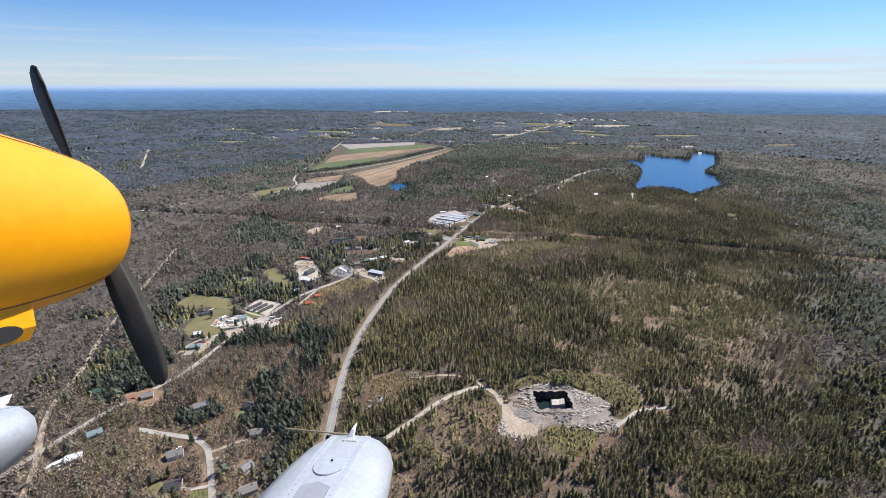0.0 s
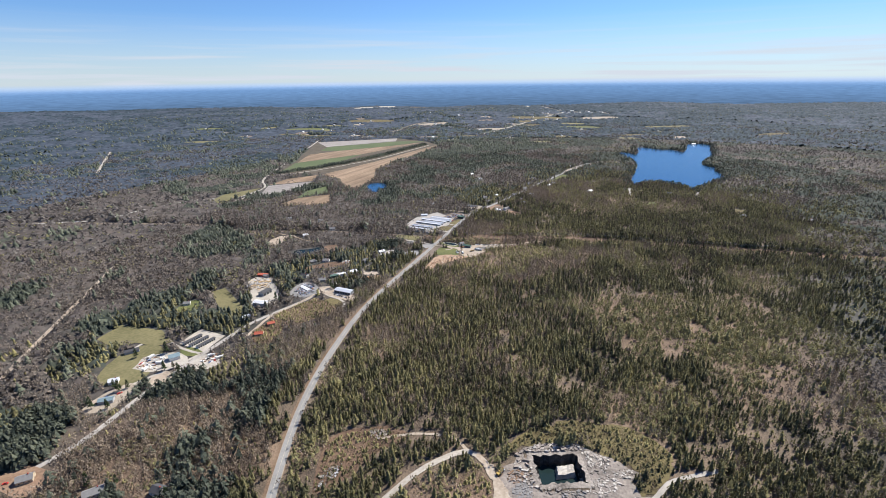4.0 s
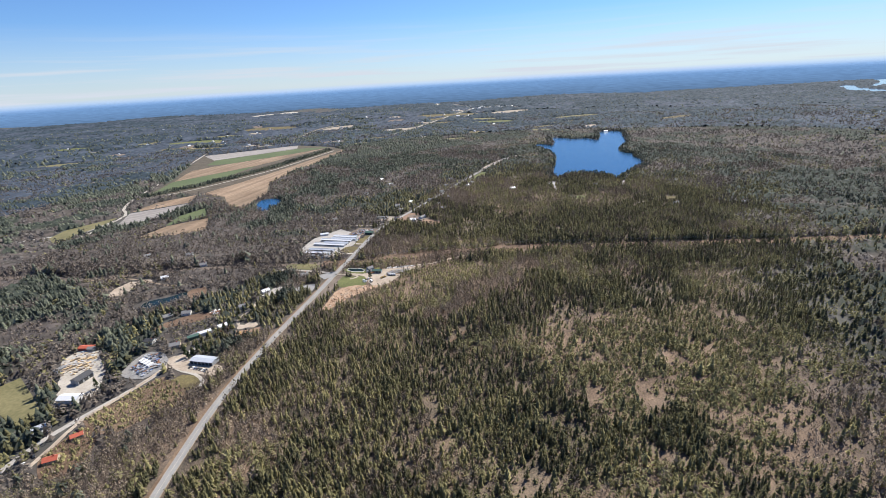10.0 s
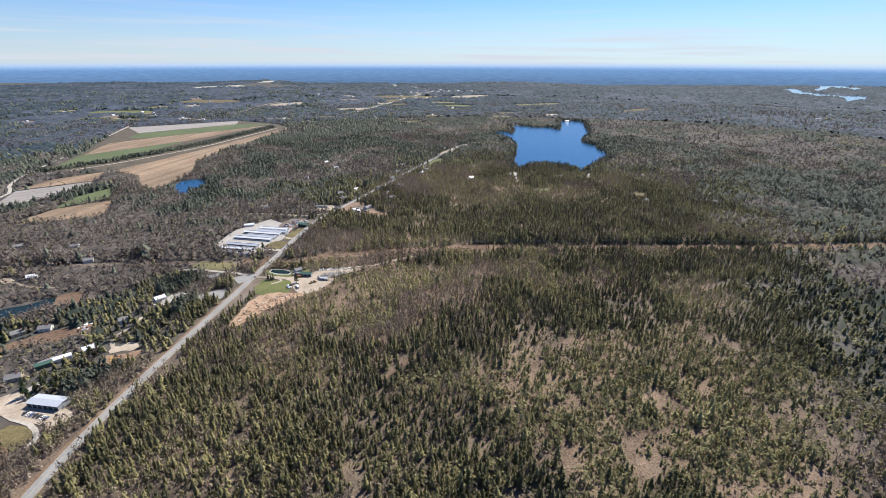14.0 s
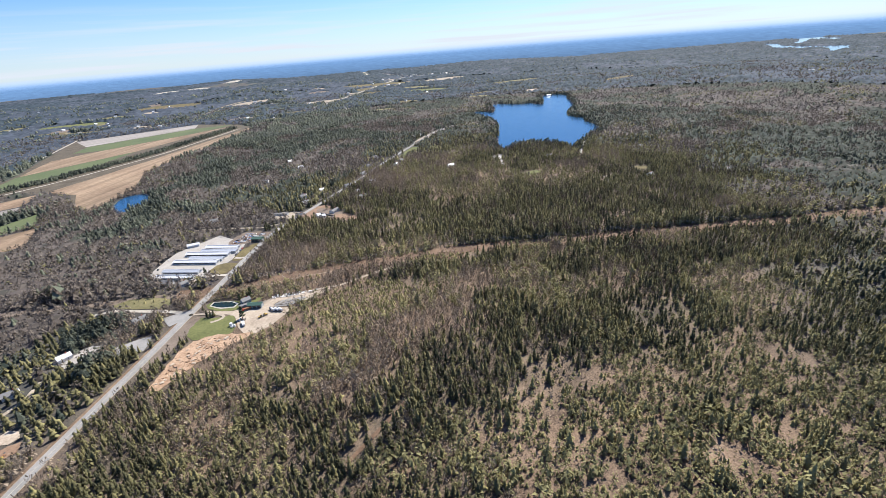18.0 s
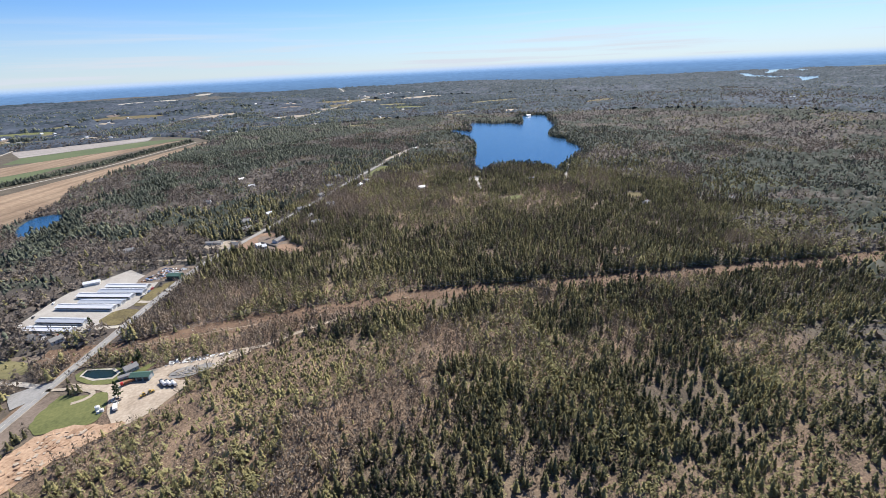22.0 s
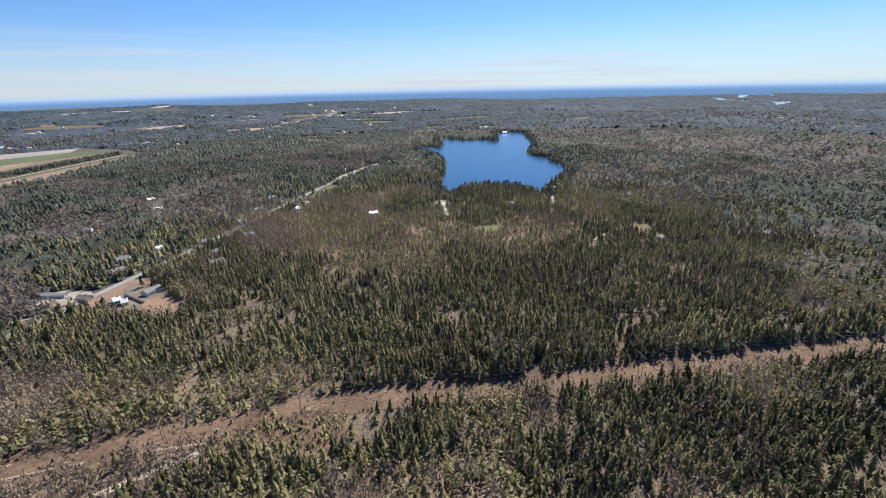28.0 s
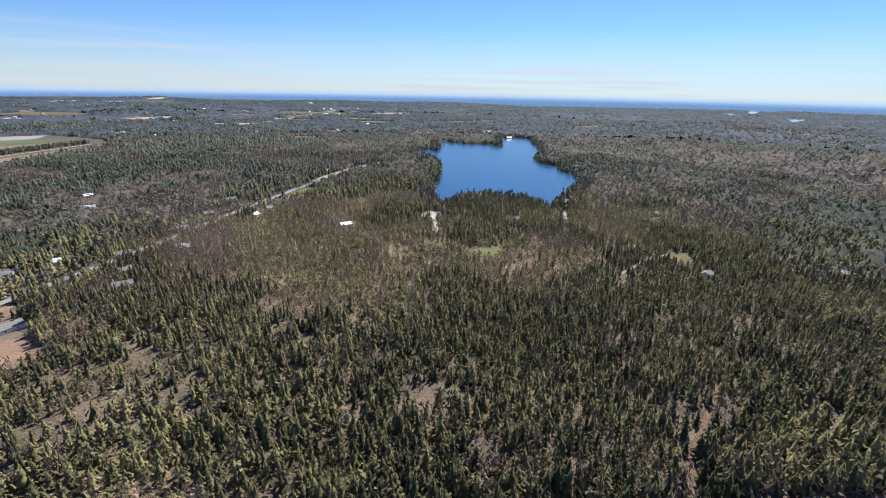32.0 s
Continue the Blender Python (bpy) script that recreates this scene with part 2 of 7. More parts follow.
LAWN = material("lawn", (0.085, 0.098, 0.035), (0.155, 0.16, 0.06), 0.05, 0.95, fine=0.5)
FIELD_BROWN = material("brown_rough_field", (0.115, 0.075, 0.050), (0.235, 0.165, 0.110), 0.06, 0.95, fine=0.5, bump=0.4)
TRACK = material("trodden_soil", (0.20, 0.15, 0.105), (0.34, 0.27, 0.20), 0.06, 0.95, fine=0.5)
CLAY = material("orange_clay", (0.24, 0.15, 0.095), (0.47, 0.33, 0.225), 0.09, 0.95, fine=0.5, bump=0.4)
PALE_STONE = material("pale_broken_stone", (0.27, 0.245, 0.215), (0.56, 0.52, 0.465), 0.2, 0.9, fine=1.2)
QUARRY_FLOOR = material("quarry_floor", (0.130, 0.112, 0.098), (0.315, 0.272, 0.235), 0.09, 0.95, fine=0.5, bump=0.3)
# near-black: shade of the pit put into its wall colour; also in dark spoil
DARK_SHADED_ROCK = material("dark_shaded_rock", (0.016, 0.016, 0.017), (0.062, 0.058, 0.054), 0.3, 0.6, fine=1.5, bump=0.4)
CRUSHED = material("crushed_stone", (0.15, 0.145, 0.14), (0.28, 0.27, 0.26), 0.1, 0.9, fine=0.8)
SEDGE = material("grey_brush", (0.12, 0.092, 0.072), (0.215, 0.172, 0.138), 0.05, 0.95, fine=0.5, bump=0.3)
PASTURE = material("pasture", (0.115, 0.108, 0.05), (0.205, 0.18, 0.09), 0.03, 0.95, fine=0.3)
CROP = material("young_crop", (0.07, 0.098, 0.044), (0.118, 0.138, 0.064), 0.012, 0.95, fine=0.15)


def furrowed(m, along, gap, depth):
    """Long tillage lines across a field, darker and lighter, along a heading in degrees."""
    nt = m.node_tree
    n, link = nt.nodes.new, nt.links.new
    bsdf = nt.nodes["Principled BSDF"]
    soil = bsdf.inputs["Base Color"].links[0].from_socket
    geo, mp, w = n("ShaderNodeNewGeometry"), n("ShaderNodeMapping"), n("ShaderNodeTexNoise")
    mp.vector_type = "POINT"
    mp.inputs["Rotation"].default_value = (0, 0, radians(along))
    sc = n("ShaderNodeVectorMath")
    sc.operation = "MULTIPLY"
    sc.inputs[1].default_value = (1 / gap, 1 / 900.0, 0)
    w.inputs["Scale"].default_value, w.inputs["Detail"].default_value = 1.0, 2.0
    link(geo.outputs["Position"], mp.inputs[0]), link(mp.outputs[0], sc.inputs[0]), link(sc.outputs[0], w.inputs["Vector"])
    r = n("ShaderNodeMapRange")
    r.inputs[1].default_value, r.inputs[2].default_value, r.inputs[3].default_value, r.inputs[4].default_value = 0.35, 0.65, 1 - depth, 1 + depth * 0.4
    link(w.outputs[0], r.inputs[0])
    mul = n("ShaderNodeVectorMath")
    mul.operation = "SCALE"
    link(soil, mul.inputs[0]), link(r.outputs[0], mul.inputs[3]), link(mul.outputs[0], bsdf.inputs["Base Color"])
    return m


STUBBLE = furrowed(material("stubble_field", (0.20, 0.135, 0.088), (0.315, 0.232, 0.155), 0.01, 0.95, fine=0.12), 24, 22, 0.35)
FIELD_MARGIN = material("field_margin_brush", (0.060, 0.050, 0.036), (0.130, 0.108, 0.078), 0.04, 0.95, fine=0.4, bump=0.4)
TILLED = furrowed(material("tilled_field", (0.25, 0.225, 0.205), (0.36, 0.33, 0.305), 0.01, 0.95, fine=0.12), 60, 16, 0.25)


def water_material(name, colour, ripple=0.25, rough=0.2):
    m = bpy.data.materials.new(name)
    m.use_nodes = True
    nt = m.node_tree
    n, link = nt.nodes.new, nt.links.new
    bsdf = nt.nodes["Principled BSDF"]
    bsdf.inputs["Base Color"].default_value = (*colour, 1)
    bsdf.inputs["Roughness"].default_value, bsdf.inputs["IOR"].default_value = rough, 1.33
    geo = n("ShaderNodeNewGeometry")
    w = n("ShaderNodeTexNoise")
    w.inputs["Scale"].default_value, w.inputs["Detail"].default_value = 0.35, 4.0
    link(geo.outputs["Position"], w.inputs["Vector"])
    bu = n("ShaderNodeBump")
    bu.inputs["Strength"].default_value, bu.inputs["Distance"].default_value = ripple, 0.6
    link(w.outputs[0], bu.inputs["Height"]), link(bu.outputs[0], bsdf.inputs["Normal"])
    return m


WATER = water_material("lake_water", (0.013, 0.064, 0.150), 0.12)
# paler base colour than WATER: glancing sky reflection put into it
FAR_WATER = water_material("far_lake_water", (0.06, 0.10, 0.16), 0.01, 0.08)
POND_WATER = water_material("pond_water", (0.011, 0.024, 0.024), 0.1)

# ---- plan, in metres: x to the right and y ahead of the flight's start ----
import itertools

from mathutils.geometry import delaunay_2d_cdt

HIGHWAY = [(-60, -400), (-96, 150), (-108, 350), (-114, 440), (-115, 500), (-111, 560), (-101, 625), (-85, 700), (-56, 786), (-12, 895), (40, 1025), (104, 1178), (177, 1280), (260, 1392), (376, 1560), (565, 1810), (612, 1856), (660, 1880)]
LAKE = [(638, 1562), (667, 1612), (705, 1681), (758, 1798), (784, 1896), (785, 1975), (794, 2057), (820, 2103), (845, 2070), (854, 2032), (902, 2134), (934, 2228), (979, 2217), (1014, 2160), (1060, 2148), (1076, 2085), (1140, 2187), (1210, 2306), (1265, 2319), (1289, 2260), (1225, 2146), (1172, 2036), (1118, 1946), (1055, 1878), (1002, 1803), (990, 1749), (999, 1719), (972, 1671), (955, 1604), (938, 1561), (923, 1538), (844, 1479), (788, 1434), (735, 1381), (751, 1420), (746, 1447), (732, 1461), (724, 1485), (705, 1503), (675, 1502), (648, 1494), (614, 1452), (612, 1475)]
CORRIDOR = [(-900, 1190), (-504, 1146), (-388, 1097), (-194, 1076), (-85, 1052), (0, 1030), (70, 1016), (131, 1017), (200, 1010), (266, 1000), (330, 994), (388, 974), (445, 955), (526, 935), (605, 911), (745, 870), (835, 848), (1100, 775), (1900, 560)]
FAR_LAKE = [(4459, 3941), (4841, 4207), (4781, 4050), (4445, 3738), (4332, 3501), (4247, 3286), (4367, 3144), (3793, 2776), (3658, 2779), (3464, 2679), (3823, 2937), (3940, 3093), (3920, 3220), (3997, 3467), (4302, 3747)]
FAR_ARM = [(5749, 4662), (5841, 4549), (5835, 4421), (5544, 3923), (4960, 3662), (5146, 3859), (5241, 4070), (4810, 3790), (4551, 3683), (4504, 3723), (5235, 4179)]
QUARRY = [(71, 414), (81, 418), (86, 430), (106, 435), (138, 434), (160, 418), (177, 404), (167, 394), (168, 382), (178, 380), (170, 366), (147, 360), (140, 369), (119, 365), (112, 373), (101, 372), (92, 365), (83, 355), (61, 352), (53, 360), (59, 378), (63, 395)]
SHRUBBY_SLOPE = [(222, 966), (236, 927), (236, 896), (205, 872), (160, 880), (134, 905), (138, 942), (189, 958)]
PIT = (95, 135, 394, 426)      # x and y range of the flooded pit
LOT = [(-43, 1108), (-18, 1172), (32, 1213), (68, 1162), (60, 1115), (22, 1066), (-28, 1088)]
YARD = [(34, 978), (61, 965), (76, 964), (87, 972), (103, 973), (127, 968), (160, 966), (161, 961), (133, 951), (128, 961), (106, 964), (101, 957), (109, 947), (120, 942), (99, 916), (78, 905), (69, 928), (64, 950), (58, 959), (46, 967)]


def vnoise(x, y, size, seed):
    """Smooth value noise, 0 to 1, with bumps of about that size."""
    table = np.random.RandomState(seed).rand(128, 128)
    gx, gy = np.asarray(x, float) / size, np.asarray(y, float) / size
    ix, iy = np.floor(gx).astype(int), np.floor(gy).astype(int)
    fx, fy = gx - ix, gy - iy
    fx, fy = fx * fx * (3 - 2 * fx), fy * fy * (3 - 2 * fy)
    p = lambda a, b: table[a % 128, b % 128]
    low = p(ix, iy) * (1 - fx) + p(ix + 1, iy) * fx
    high = p(ix, iy + 1) * (1 - fx) + p(ix + 1, iy + 1) * fx
    return low * (1 - fy) + high * fy


def smooth(a, b, v):
    k = np.clip((v - a) / (b - a), 0, 1)
    return k * k * (3 - 2 * k)


def height(x, y):
    """The lie of the land: a low wooded hill, the quarry's knoll with its pit, and far swells."""
    x, y = np.asarray(x, float), np.asarray(y, float)
    z = np.maximum(0, 17 * np.exp(-((x - 230) / 150) ** 2 - ((y - 790) / 190) ** 2) - 4.5)
    z = z + 9.0 * smooth(190, 60, np.hypot((x - 95) * 0.9, y - 395)) * smooth(-70, 10, x)
    far = np.maximum(smooth(1250, 2200, x), smooth(2900, 4200, y)) * smooth(3300, 2500, x) * smooth(9000, 6000, y)
    z = z + far * 45 * vnoise(x + 5000, y + 5000, 800, 3)
    inside = smooth(-1.5, 1.5, np.minimum(np.minimum(x - PIT[0], PIT[1] - x), np.minimum(y - PIT[2], PIT[3] - y)))
    knoll = sum(24 * np.exp(-((x - a) / 230) ** 2 - ((y - b) / 260) ** 2) for a, b in ((-600, 4950), (-420, 5350), (-180, 5800)))
    return z + knoll - 10.0 * inside


def cover(x, y):
    """How far the woods are evergreen, 0 to 1."""
    c = 0.5 * vnoise(x, y, 150, 5) + 0.5 * vnoise(x, y, 50, 6)
    c = c + 0.07 * smooth(-140, 60, x) - 0.22 * smooth(0, -55, x - np.interp(y, [p[1] for p in HIGHWAY], [p[0] for p in HIGHWAY])) * smooth(-1500, -1000, x) * (0.3 + 0.7 * smooth(1500, 1150, y))
    c = c + 0.22 * np.exp(-((x - 560) / 330) ** 2 - ((y - 1075) / 75) ** 2)
    c = c - 0.24 * np.exp(-((x - 420) / 170) ** 2 - ((y - 680) / 170) ** 2)
    c = c + 0.05 * smooth(1500, 1600, y) * smooth(250, 600, x)
    c = c - 0.13 * smooth(1150, 1280, y) * smooth(1600, 1480, y) * smooth(220, 400, x)
    c = c - 0.35 * np.exp(-((x - 840) / 70) ** 2 - ((y - 1290) / 60) ** 2)
    c = c - 0.30 * np.exp(-((x + 150) / 55) ** 2 - ((y - 660) / 110) ** 2)
    c = c - 0.16 * np.exp(-((x - 1700) / 800) ** 2 - ((y - 2000) / 650) ** 2)
    c = c + 0.08 * np.exp(-((x + 160) / 40) ** 2 - ((y - 450) / 110) ** 2)
    c = c - 0.45 * np.exp(-((x - 5) / 50) ** 2 - ((y - 1045) / 28) ** 2)
    c = c - 0.45 * np.exp(-((x - 110) / 90) ** 2 - ((y - 992) / 20) ** 2)
    c = c - 0.28 * np.exp(-((x - 55) / 60) ** 2 - ((y - 880) / 110) ** 2)
    past = y - np.interp(x, [p[0] for p in CORRIDOR], [p[1] for p in CORRIDOR])
    c = c + 0.24 * np.exp(-((past - 62 - 42 * smooth(360, 260, x)) / 48) ** 2) * smooth(95, 150, x) * smooth(760, 600, x)
    c = c - 0.55 * np.exp(-((past - 26) / 36) ** 2) * smooth(360, 290, x) * smooth(60, 120, x)
    c = c + 0.30 * np.exp(-((x - 330) / 130) ** 2 - ((y - 360) / 75) ** 2) + 0.2 * np.exp(-((x - 110) / 70) ** 2 - ((y - 700) / 90) ** 2)
    c = c - 0.26 * np.exp(-((x - 405) / 55) ** 2 - ((y - 525) / 55) ** 2) - 0.22 * np.exp(-((x - 307) / 60) ** 2 - ((y - 672) / 50) ** 2)
    c = c + 0.22 * (vnoise(x, y, 520, 71) - 0.5) * smooth(1500, 2300, y)
    c = c - 0.22 * np.exp(-((x + 250) / 130) ** 2 - ((y - 370) / 110) ** 2)
    c = c + 0.24 * np.exp(-((x + 40) / 200) ** 2 - ((y - 1400) / 190) ** 2) + 0.15 * np.exp(-((x + 420) / 160) ** 2 - ((y - 1030) / 110) ** 2)
    c = c + 0.2 * np.exp(-((x + 700) / 220) ** 2 - ((y - 1900) / 300) ** 2) - 0.16 * np.exp(-((x - 420) / 160) ** 2 - ((y - 1260) / 90) ** 2)
    c = c + 0.26 * np.exp(-((x - 440) / 150) ** 2 - ((y - 872) / 62) ** 2) + 0.14 * np.exp(-((x - 1150) / 420) ** 2 - ((y - 1150) / 300) ** 2)
    c = c - 0.30 * np.exp(-((x - 405) / 75) ** 2 - ((y - 590) / 65) ** 2) - 0.30 * np.exp(-((x - 268) / 48) ** 2 - ((y - 625) / 70) ** 2)
    c = c + 0.26 * np.exp(-((x - 110) / 190) ** 2 - ((y - 300) / 38) ** 2) - 0.16 * np.exp(-((x + 5) / 60) ** 2 - ((y - 385) / 38) ** 2)
    c = c + 0.2 * np.exp(-((x - 195) / 45) ** 2 - ((y - 745) / 60) ** 2) - 0.2 * np.exp(-((x - 135) / 55) ** 2 - ((y - 905) / 45) ** 2)
    for px, py, r in ((-347, 710, 30), (-282, 675, 24), (-266, 690, 16), (-385, 745, 25), (-221, 851, 24), (-194, 790, 15), (-134, 926, 22), (-118, 940, 18), (-98, 958, 20), (-72, 976, 16), (-103, 895, 14), (-112, 866, 10), (-127, 808, 14), (-112, 794, 9), (-96, 806, 10), (-80, 811, 8), (-56, 908, 15), (-66, 866, 11), (-370, 690, 26), (-376, 596, 26), (-375, 464, 32), (-348, 490, 24), (-276, 540, 24), (-228, 557, 20), (-245, 668, 14), (180, 1320, 55), (-335, 432, 28), (236, 1236, 22), (-420, 690, 24), (-250, 395, 16), (-175, 385, 16)):
        c = c + 0.6 * np.exp(-(((x - px) / (1.3 * r)) ** 2 + ((y - py) / (1.3 * r)) ** 2) ** 1.5)
    return smooth(0.44, 0.60, c)


def inside(poly, x, y):
    hit = np.zeros(np.shape(x), bool)
    for (ax, ay), (bx, by) in zip(poly, poly[1:] + poly[:1]):
        if ay != by:
            hit ^= ((ay > y) != (by > y)) & (x < (bx - ax) * (y - ay) / (by - ay) + ax)
    return hit


def spline(points, step):
    """A smooth line through the points, in even steps."""
    p = np.array([points[0], *points, points[-1]], float)
    out = []
    for a, b, c, d in zip(p, p[1:], p[2:], p[3:]):
        k = max(2, int(np.hypot(*(c - b)) / step))
        for t in np.arange(k)[:, None] / k:
            out.append((0.5 * (2 * b + (c - a) * t + (2 * a - 5 * b + 4 * c - d) * t * t + (3 * b - a - 3 * c + d) * t ** 3)))
    return np.vstack([*[np.reshape(o, (1, 2)) for o in out], p[-1:]])


# ---- where no tree stands: a raster of the plan ----
CELL, X0, Y0, NX, NY = 3.0, -1500.0, -450.0, 1300, 2200
RX, RY = np.meshgrid(X0 + CELL * (np.arange(NX) + 0.5), Y0 + CELL * (np.arange(NY) + 0.5), indexing="ij")
OPEN = np.zeros((NX, NY), bool)


def clear_poly(poly, margin=0.0):
    q = np.array(poly, float)
    if margin:
        mid = q.mean(0)
        q = mid + (q - mid) * (1 + margin / np.maximum(1, np.hypot(*(q - mid).T)))[:, None]
    i0, i1 = [int(np.clip(v, 0, NX)) for v in ((q[:, 0].min() - X0) / CELL - 1, (q[:, 0].max() - X0) / CELL + 2)]
    j0, j1 = [int(np.clip(v, 0, NY)) for v in ((q[:, 1].min() - Y0) / CELL - 1, (q[:, 1].max() - Y0) / CELL + 2)]
    OPEN[i0:i1, j0:j1] |= inside([tuple(v) for v in q], RX[i0:i1, j0:j1], RY[i0:i1, j0:j1])


def clear_line(line, half):
    for (ax, ay), (bx, by) in zip(line, line[1:]):
        i0, i1 = [int(np.clip(v, 0, NX)) for v in ((min(ax, bx) - half - X0) / CELL - 1, (max(ax, bx) + half - X0) / CELL + 2)]
        j0, j1 = [int(np.clip(v, 0, NY)) for v in ((min(ay, by) - half - Y0) / CELL - 1, (max(ay, by) + half - Y0) / CELL + 2)]
        x, y = RX[i0:i1, j0:j1], RY[i0:i1, j0:j1]
        t = np.clip(((x - ax) * (bx - ax) + (y - ay) * (by - ay)) / max(1e-6, (bx - ax) ** 2 + (by - ay) ** 2), 0, 1)
        OPEN[i0:i1, j0:j1] |= np.hypot(x - ax - t * (bx - ax), y - ay - t * (by - ay)) < half


def mesh_from(name, verts, faces, mat):
    me = bpy.data.meshes.new(name)
    me.from_pydata([tuple(v) for v in verts], [], [tuple(f) for f in faces])
    me.materials.append(mat)
    return me


def rounded(poly):
    """The outline with its corners eased into curves."""
    p = np.array(poly, float)
    n, out = len(p), []
    for i in range(n):
        a, b, c, d = p[i - 1], p[i], p[(i + 1) % n], p[(i + 2) % n]
        for t in (0, 0.25, 0.5, 0.75):
            v = 0.5 * (2 * b + (c - a) * t + (2 * a - 5 * b + 4 * c - d) * t * t + (3 * b - a - 3 * c + d) * t ** 3)
            out.append((float(v[0]), float(v[1])))
    return out


SHEETS = itertools.count()


def patch(name, poly, mat, label, category, lift=0.3, step=20.0, ragged=0.0, margin=2.0, sharp=False):
    """A sheet of ground cover that lies on the land within the outline, each a little above the last."""
    lift += 0.008 * (next(SHEETS) % 20)
    poly = list(poly) if sharp else rounded(poly)
    closed = poly + [poly[0]]
    ring = []
    rng = np.random.RandomState(len(poly) * 7 + int(abs(poly[0][0])))
    for (ax, ay), (bx, by) in zip(closed, closed[1:]):
        k = max(1, int(math.hypot(bx - ax, by - ay) / step))
        for t in np.arange(k) / k:
            ring.append((ax + (bx - ax) * t + ragged * rng.uniform(-1, 1), ay + (by - ay) * t + ragged * rng.uniform(-1, 1)))
    q = np.array(ring)
    gx, gy = np.meshgrid(np.arange(q[:, 0].min(), q[:, 0].max(), step), np.arange(q[:, 1].min(), q[:, 1].max(), step))
    keep = inside(ring, gx, gy)
    pts = [Vector(v) for v in ring] + [Vector((a, b)) for a, b in zip(gx[keep], gy[keep])]
    n = len(ring)
    out = delaunay_2d_cdt(pts, [], [list(range(n))], 1, 0.01)
    vs = np.array([(v.x, v.y) for v in out[0]])
    z = height(vs[:, 0], vs[:, 1]) + lift
    ob = new(name, mesh_from(name, np.column_stack([vs, z]), out[2], mat))
    clear_poly(ring, margin)
    tagged(ob, label, category, kind="structure")
    return ob


def ribbon(name, points, width, mat, label, category, lift=0.4, step=12.0, clear=1.5, offset=0.0):
    """A road or track of even width along a line, lying on the land."""
    line = spline(points, step)
    d = np.gradient(line, axis=0)
    side = np.column_stack([d[:, 1], -d[:, 0]]) / np.maximum(1e-6, np.hypot(*d.T))[:, None]
    line = line + side * offset
    rows = [line - side * width / 2, line + side * width / 2]
    vs = np.stack(rows, 1).reshape(-1, 2)
    z = height(vs[:, 0], vs[:, 1]) + lift
    fs = [(2 * i, 2 * i + 1, 2 * i + 3, 2 * i + 2) for i in range(len(line) - 1)]
    ob = new(name, mesh_from(name, np.column_stack([vs, z]), fs, mat))
    if clear is not None:
        clear_line(line, width / 2 + clear)
    return tagged(ob, label, category, kind="structure") if label else ob


# ---- the land ----
def off_axis(x, y):
    """Distance from the broad line of the valley under the flight."""
    best = np.full(np.shape(x), 1e9)
    line = [(-60, 330), (60, 420), (250, 800), (430, 1090), (520, 1260)]
    for (ax, ay), (bx, by) in zip(line, line[1:]):
        t = np.clip(((x - ax) * (bx - ax) + (y - ay) * (by - ay)) / ((bx - ax) ** 2 + (by - ay) ** 2), 0, 1)
        best = np.minimum(best, np.hypot(x - ax - t * (bx - ax), y - ay - t * (by - ay)))
    return best


def axis_lines(a, b, step, extra, reach):
    core = np.concatenate([np.arange(a, b + step, step), extra])
    out = step * 1.35 ** np.arange(1, 30)
    low, high = a - np.cumsum(out), b + step + np.cumsum(out)
    return np.unique(np.concatenate([low[low > -reach], core, high[high < reach], [-reach, reach]]))


def ground():
    xs = axis_lines(-1500, 2400, 25, np.arange(PIT[0] - 4, PIT[1] + 5, 2.0), 30000)
    ys = axis_lines(0, 3200, 25, np.arange(PIT[2] - 4, PIT[3] + 5, 2.0), 30000)
    gx, gy = np.meshgrid(xs, ys, indexing="ij")
    vs = np.column_stack([gx.ravel(), gy.ravel(), height(gx, gy).ravel()])
    m = len(ys)
    i, j = np.meshgrid(np.arange(len(xs) - 1), np.arange(m - 1), indexing="ij")
    a = (i * m + j).ravel()
    me = mesh_from("ground", vs, np.column_stack([a, a + m, a + m + 1, a + 1]), FLOOR)
    at = me.attributes.new("cover", "FLOAT", "POINT")
    at.data.foreach_set("value", ((0.25 + 0.5 * smooth(320, 620, off_axis(vs[:, 0], vs[:, 1]))) * cover(vs[:, 0], vs[:, 1])).astype(np.float32))
    far = smooth(200, 360, off_axis(vs[:, 0], vs[:, 1]))
    me.attributes.new("closed", "FLOAT", "POINT").data.foreach_set("value", far.astype(np.float32))
    tagged(new("ground", me), "brown leaf litter and scrub under open woods", "ground", kind="structure")


ground()
patch("lake", LAKE, WATER, "deep blue lake rippled by wind among dark pines", "lake", 0.25, 25, 2.5, 0.0)
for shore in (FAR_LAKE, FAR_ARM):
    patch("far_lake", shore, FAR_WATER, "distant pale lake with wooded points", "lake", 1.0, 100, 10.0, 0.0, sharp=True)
ribbon("highway_verge", HIGHWAY[:13], 9.0, FIELD_BROWN, "brown mown verge beside the highway", "verge", 0.25, clear=3.5)
ribbon("highway_shoulder", HIGHWAY, 8.2, VERGE, "pale gravel shoulder of the highway", "verge", 0.36, clear=2.0)
ribbon("highway", HIGHWAY, 7.2, ASPHALT, "straight grey two-lane asphalt highway through woods", "road", 0.5, clear=3.0)
ribbon("power_line_corridor", CORRIDOR[5:], 25, SCRUB, "reddish cleared strip of low scrub under a power line", "clearing", 0.3, clear=-2.0)
ribbon("brushy_strip", CORRIDOR[:6], 13, SEDGE, "grey brushy strip between bare woods", "clearing", 0.28, clear=-1.0)
patch("quarry_floor", QUARRY, QUARRY_FLOOR, "pale brown broken granite floor of a small quarry", "quarry", 0.35, 6, 2.0, sharp=True)
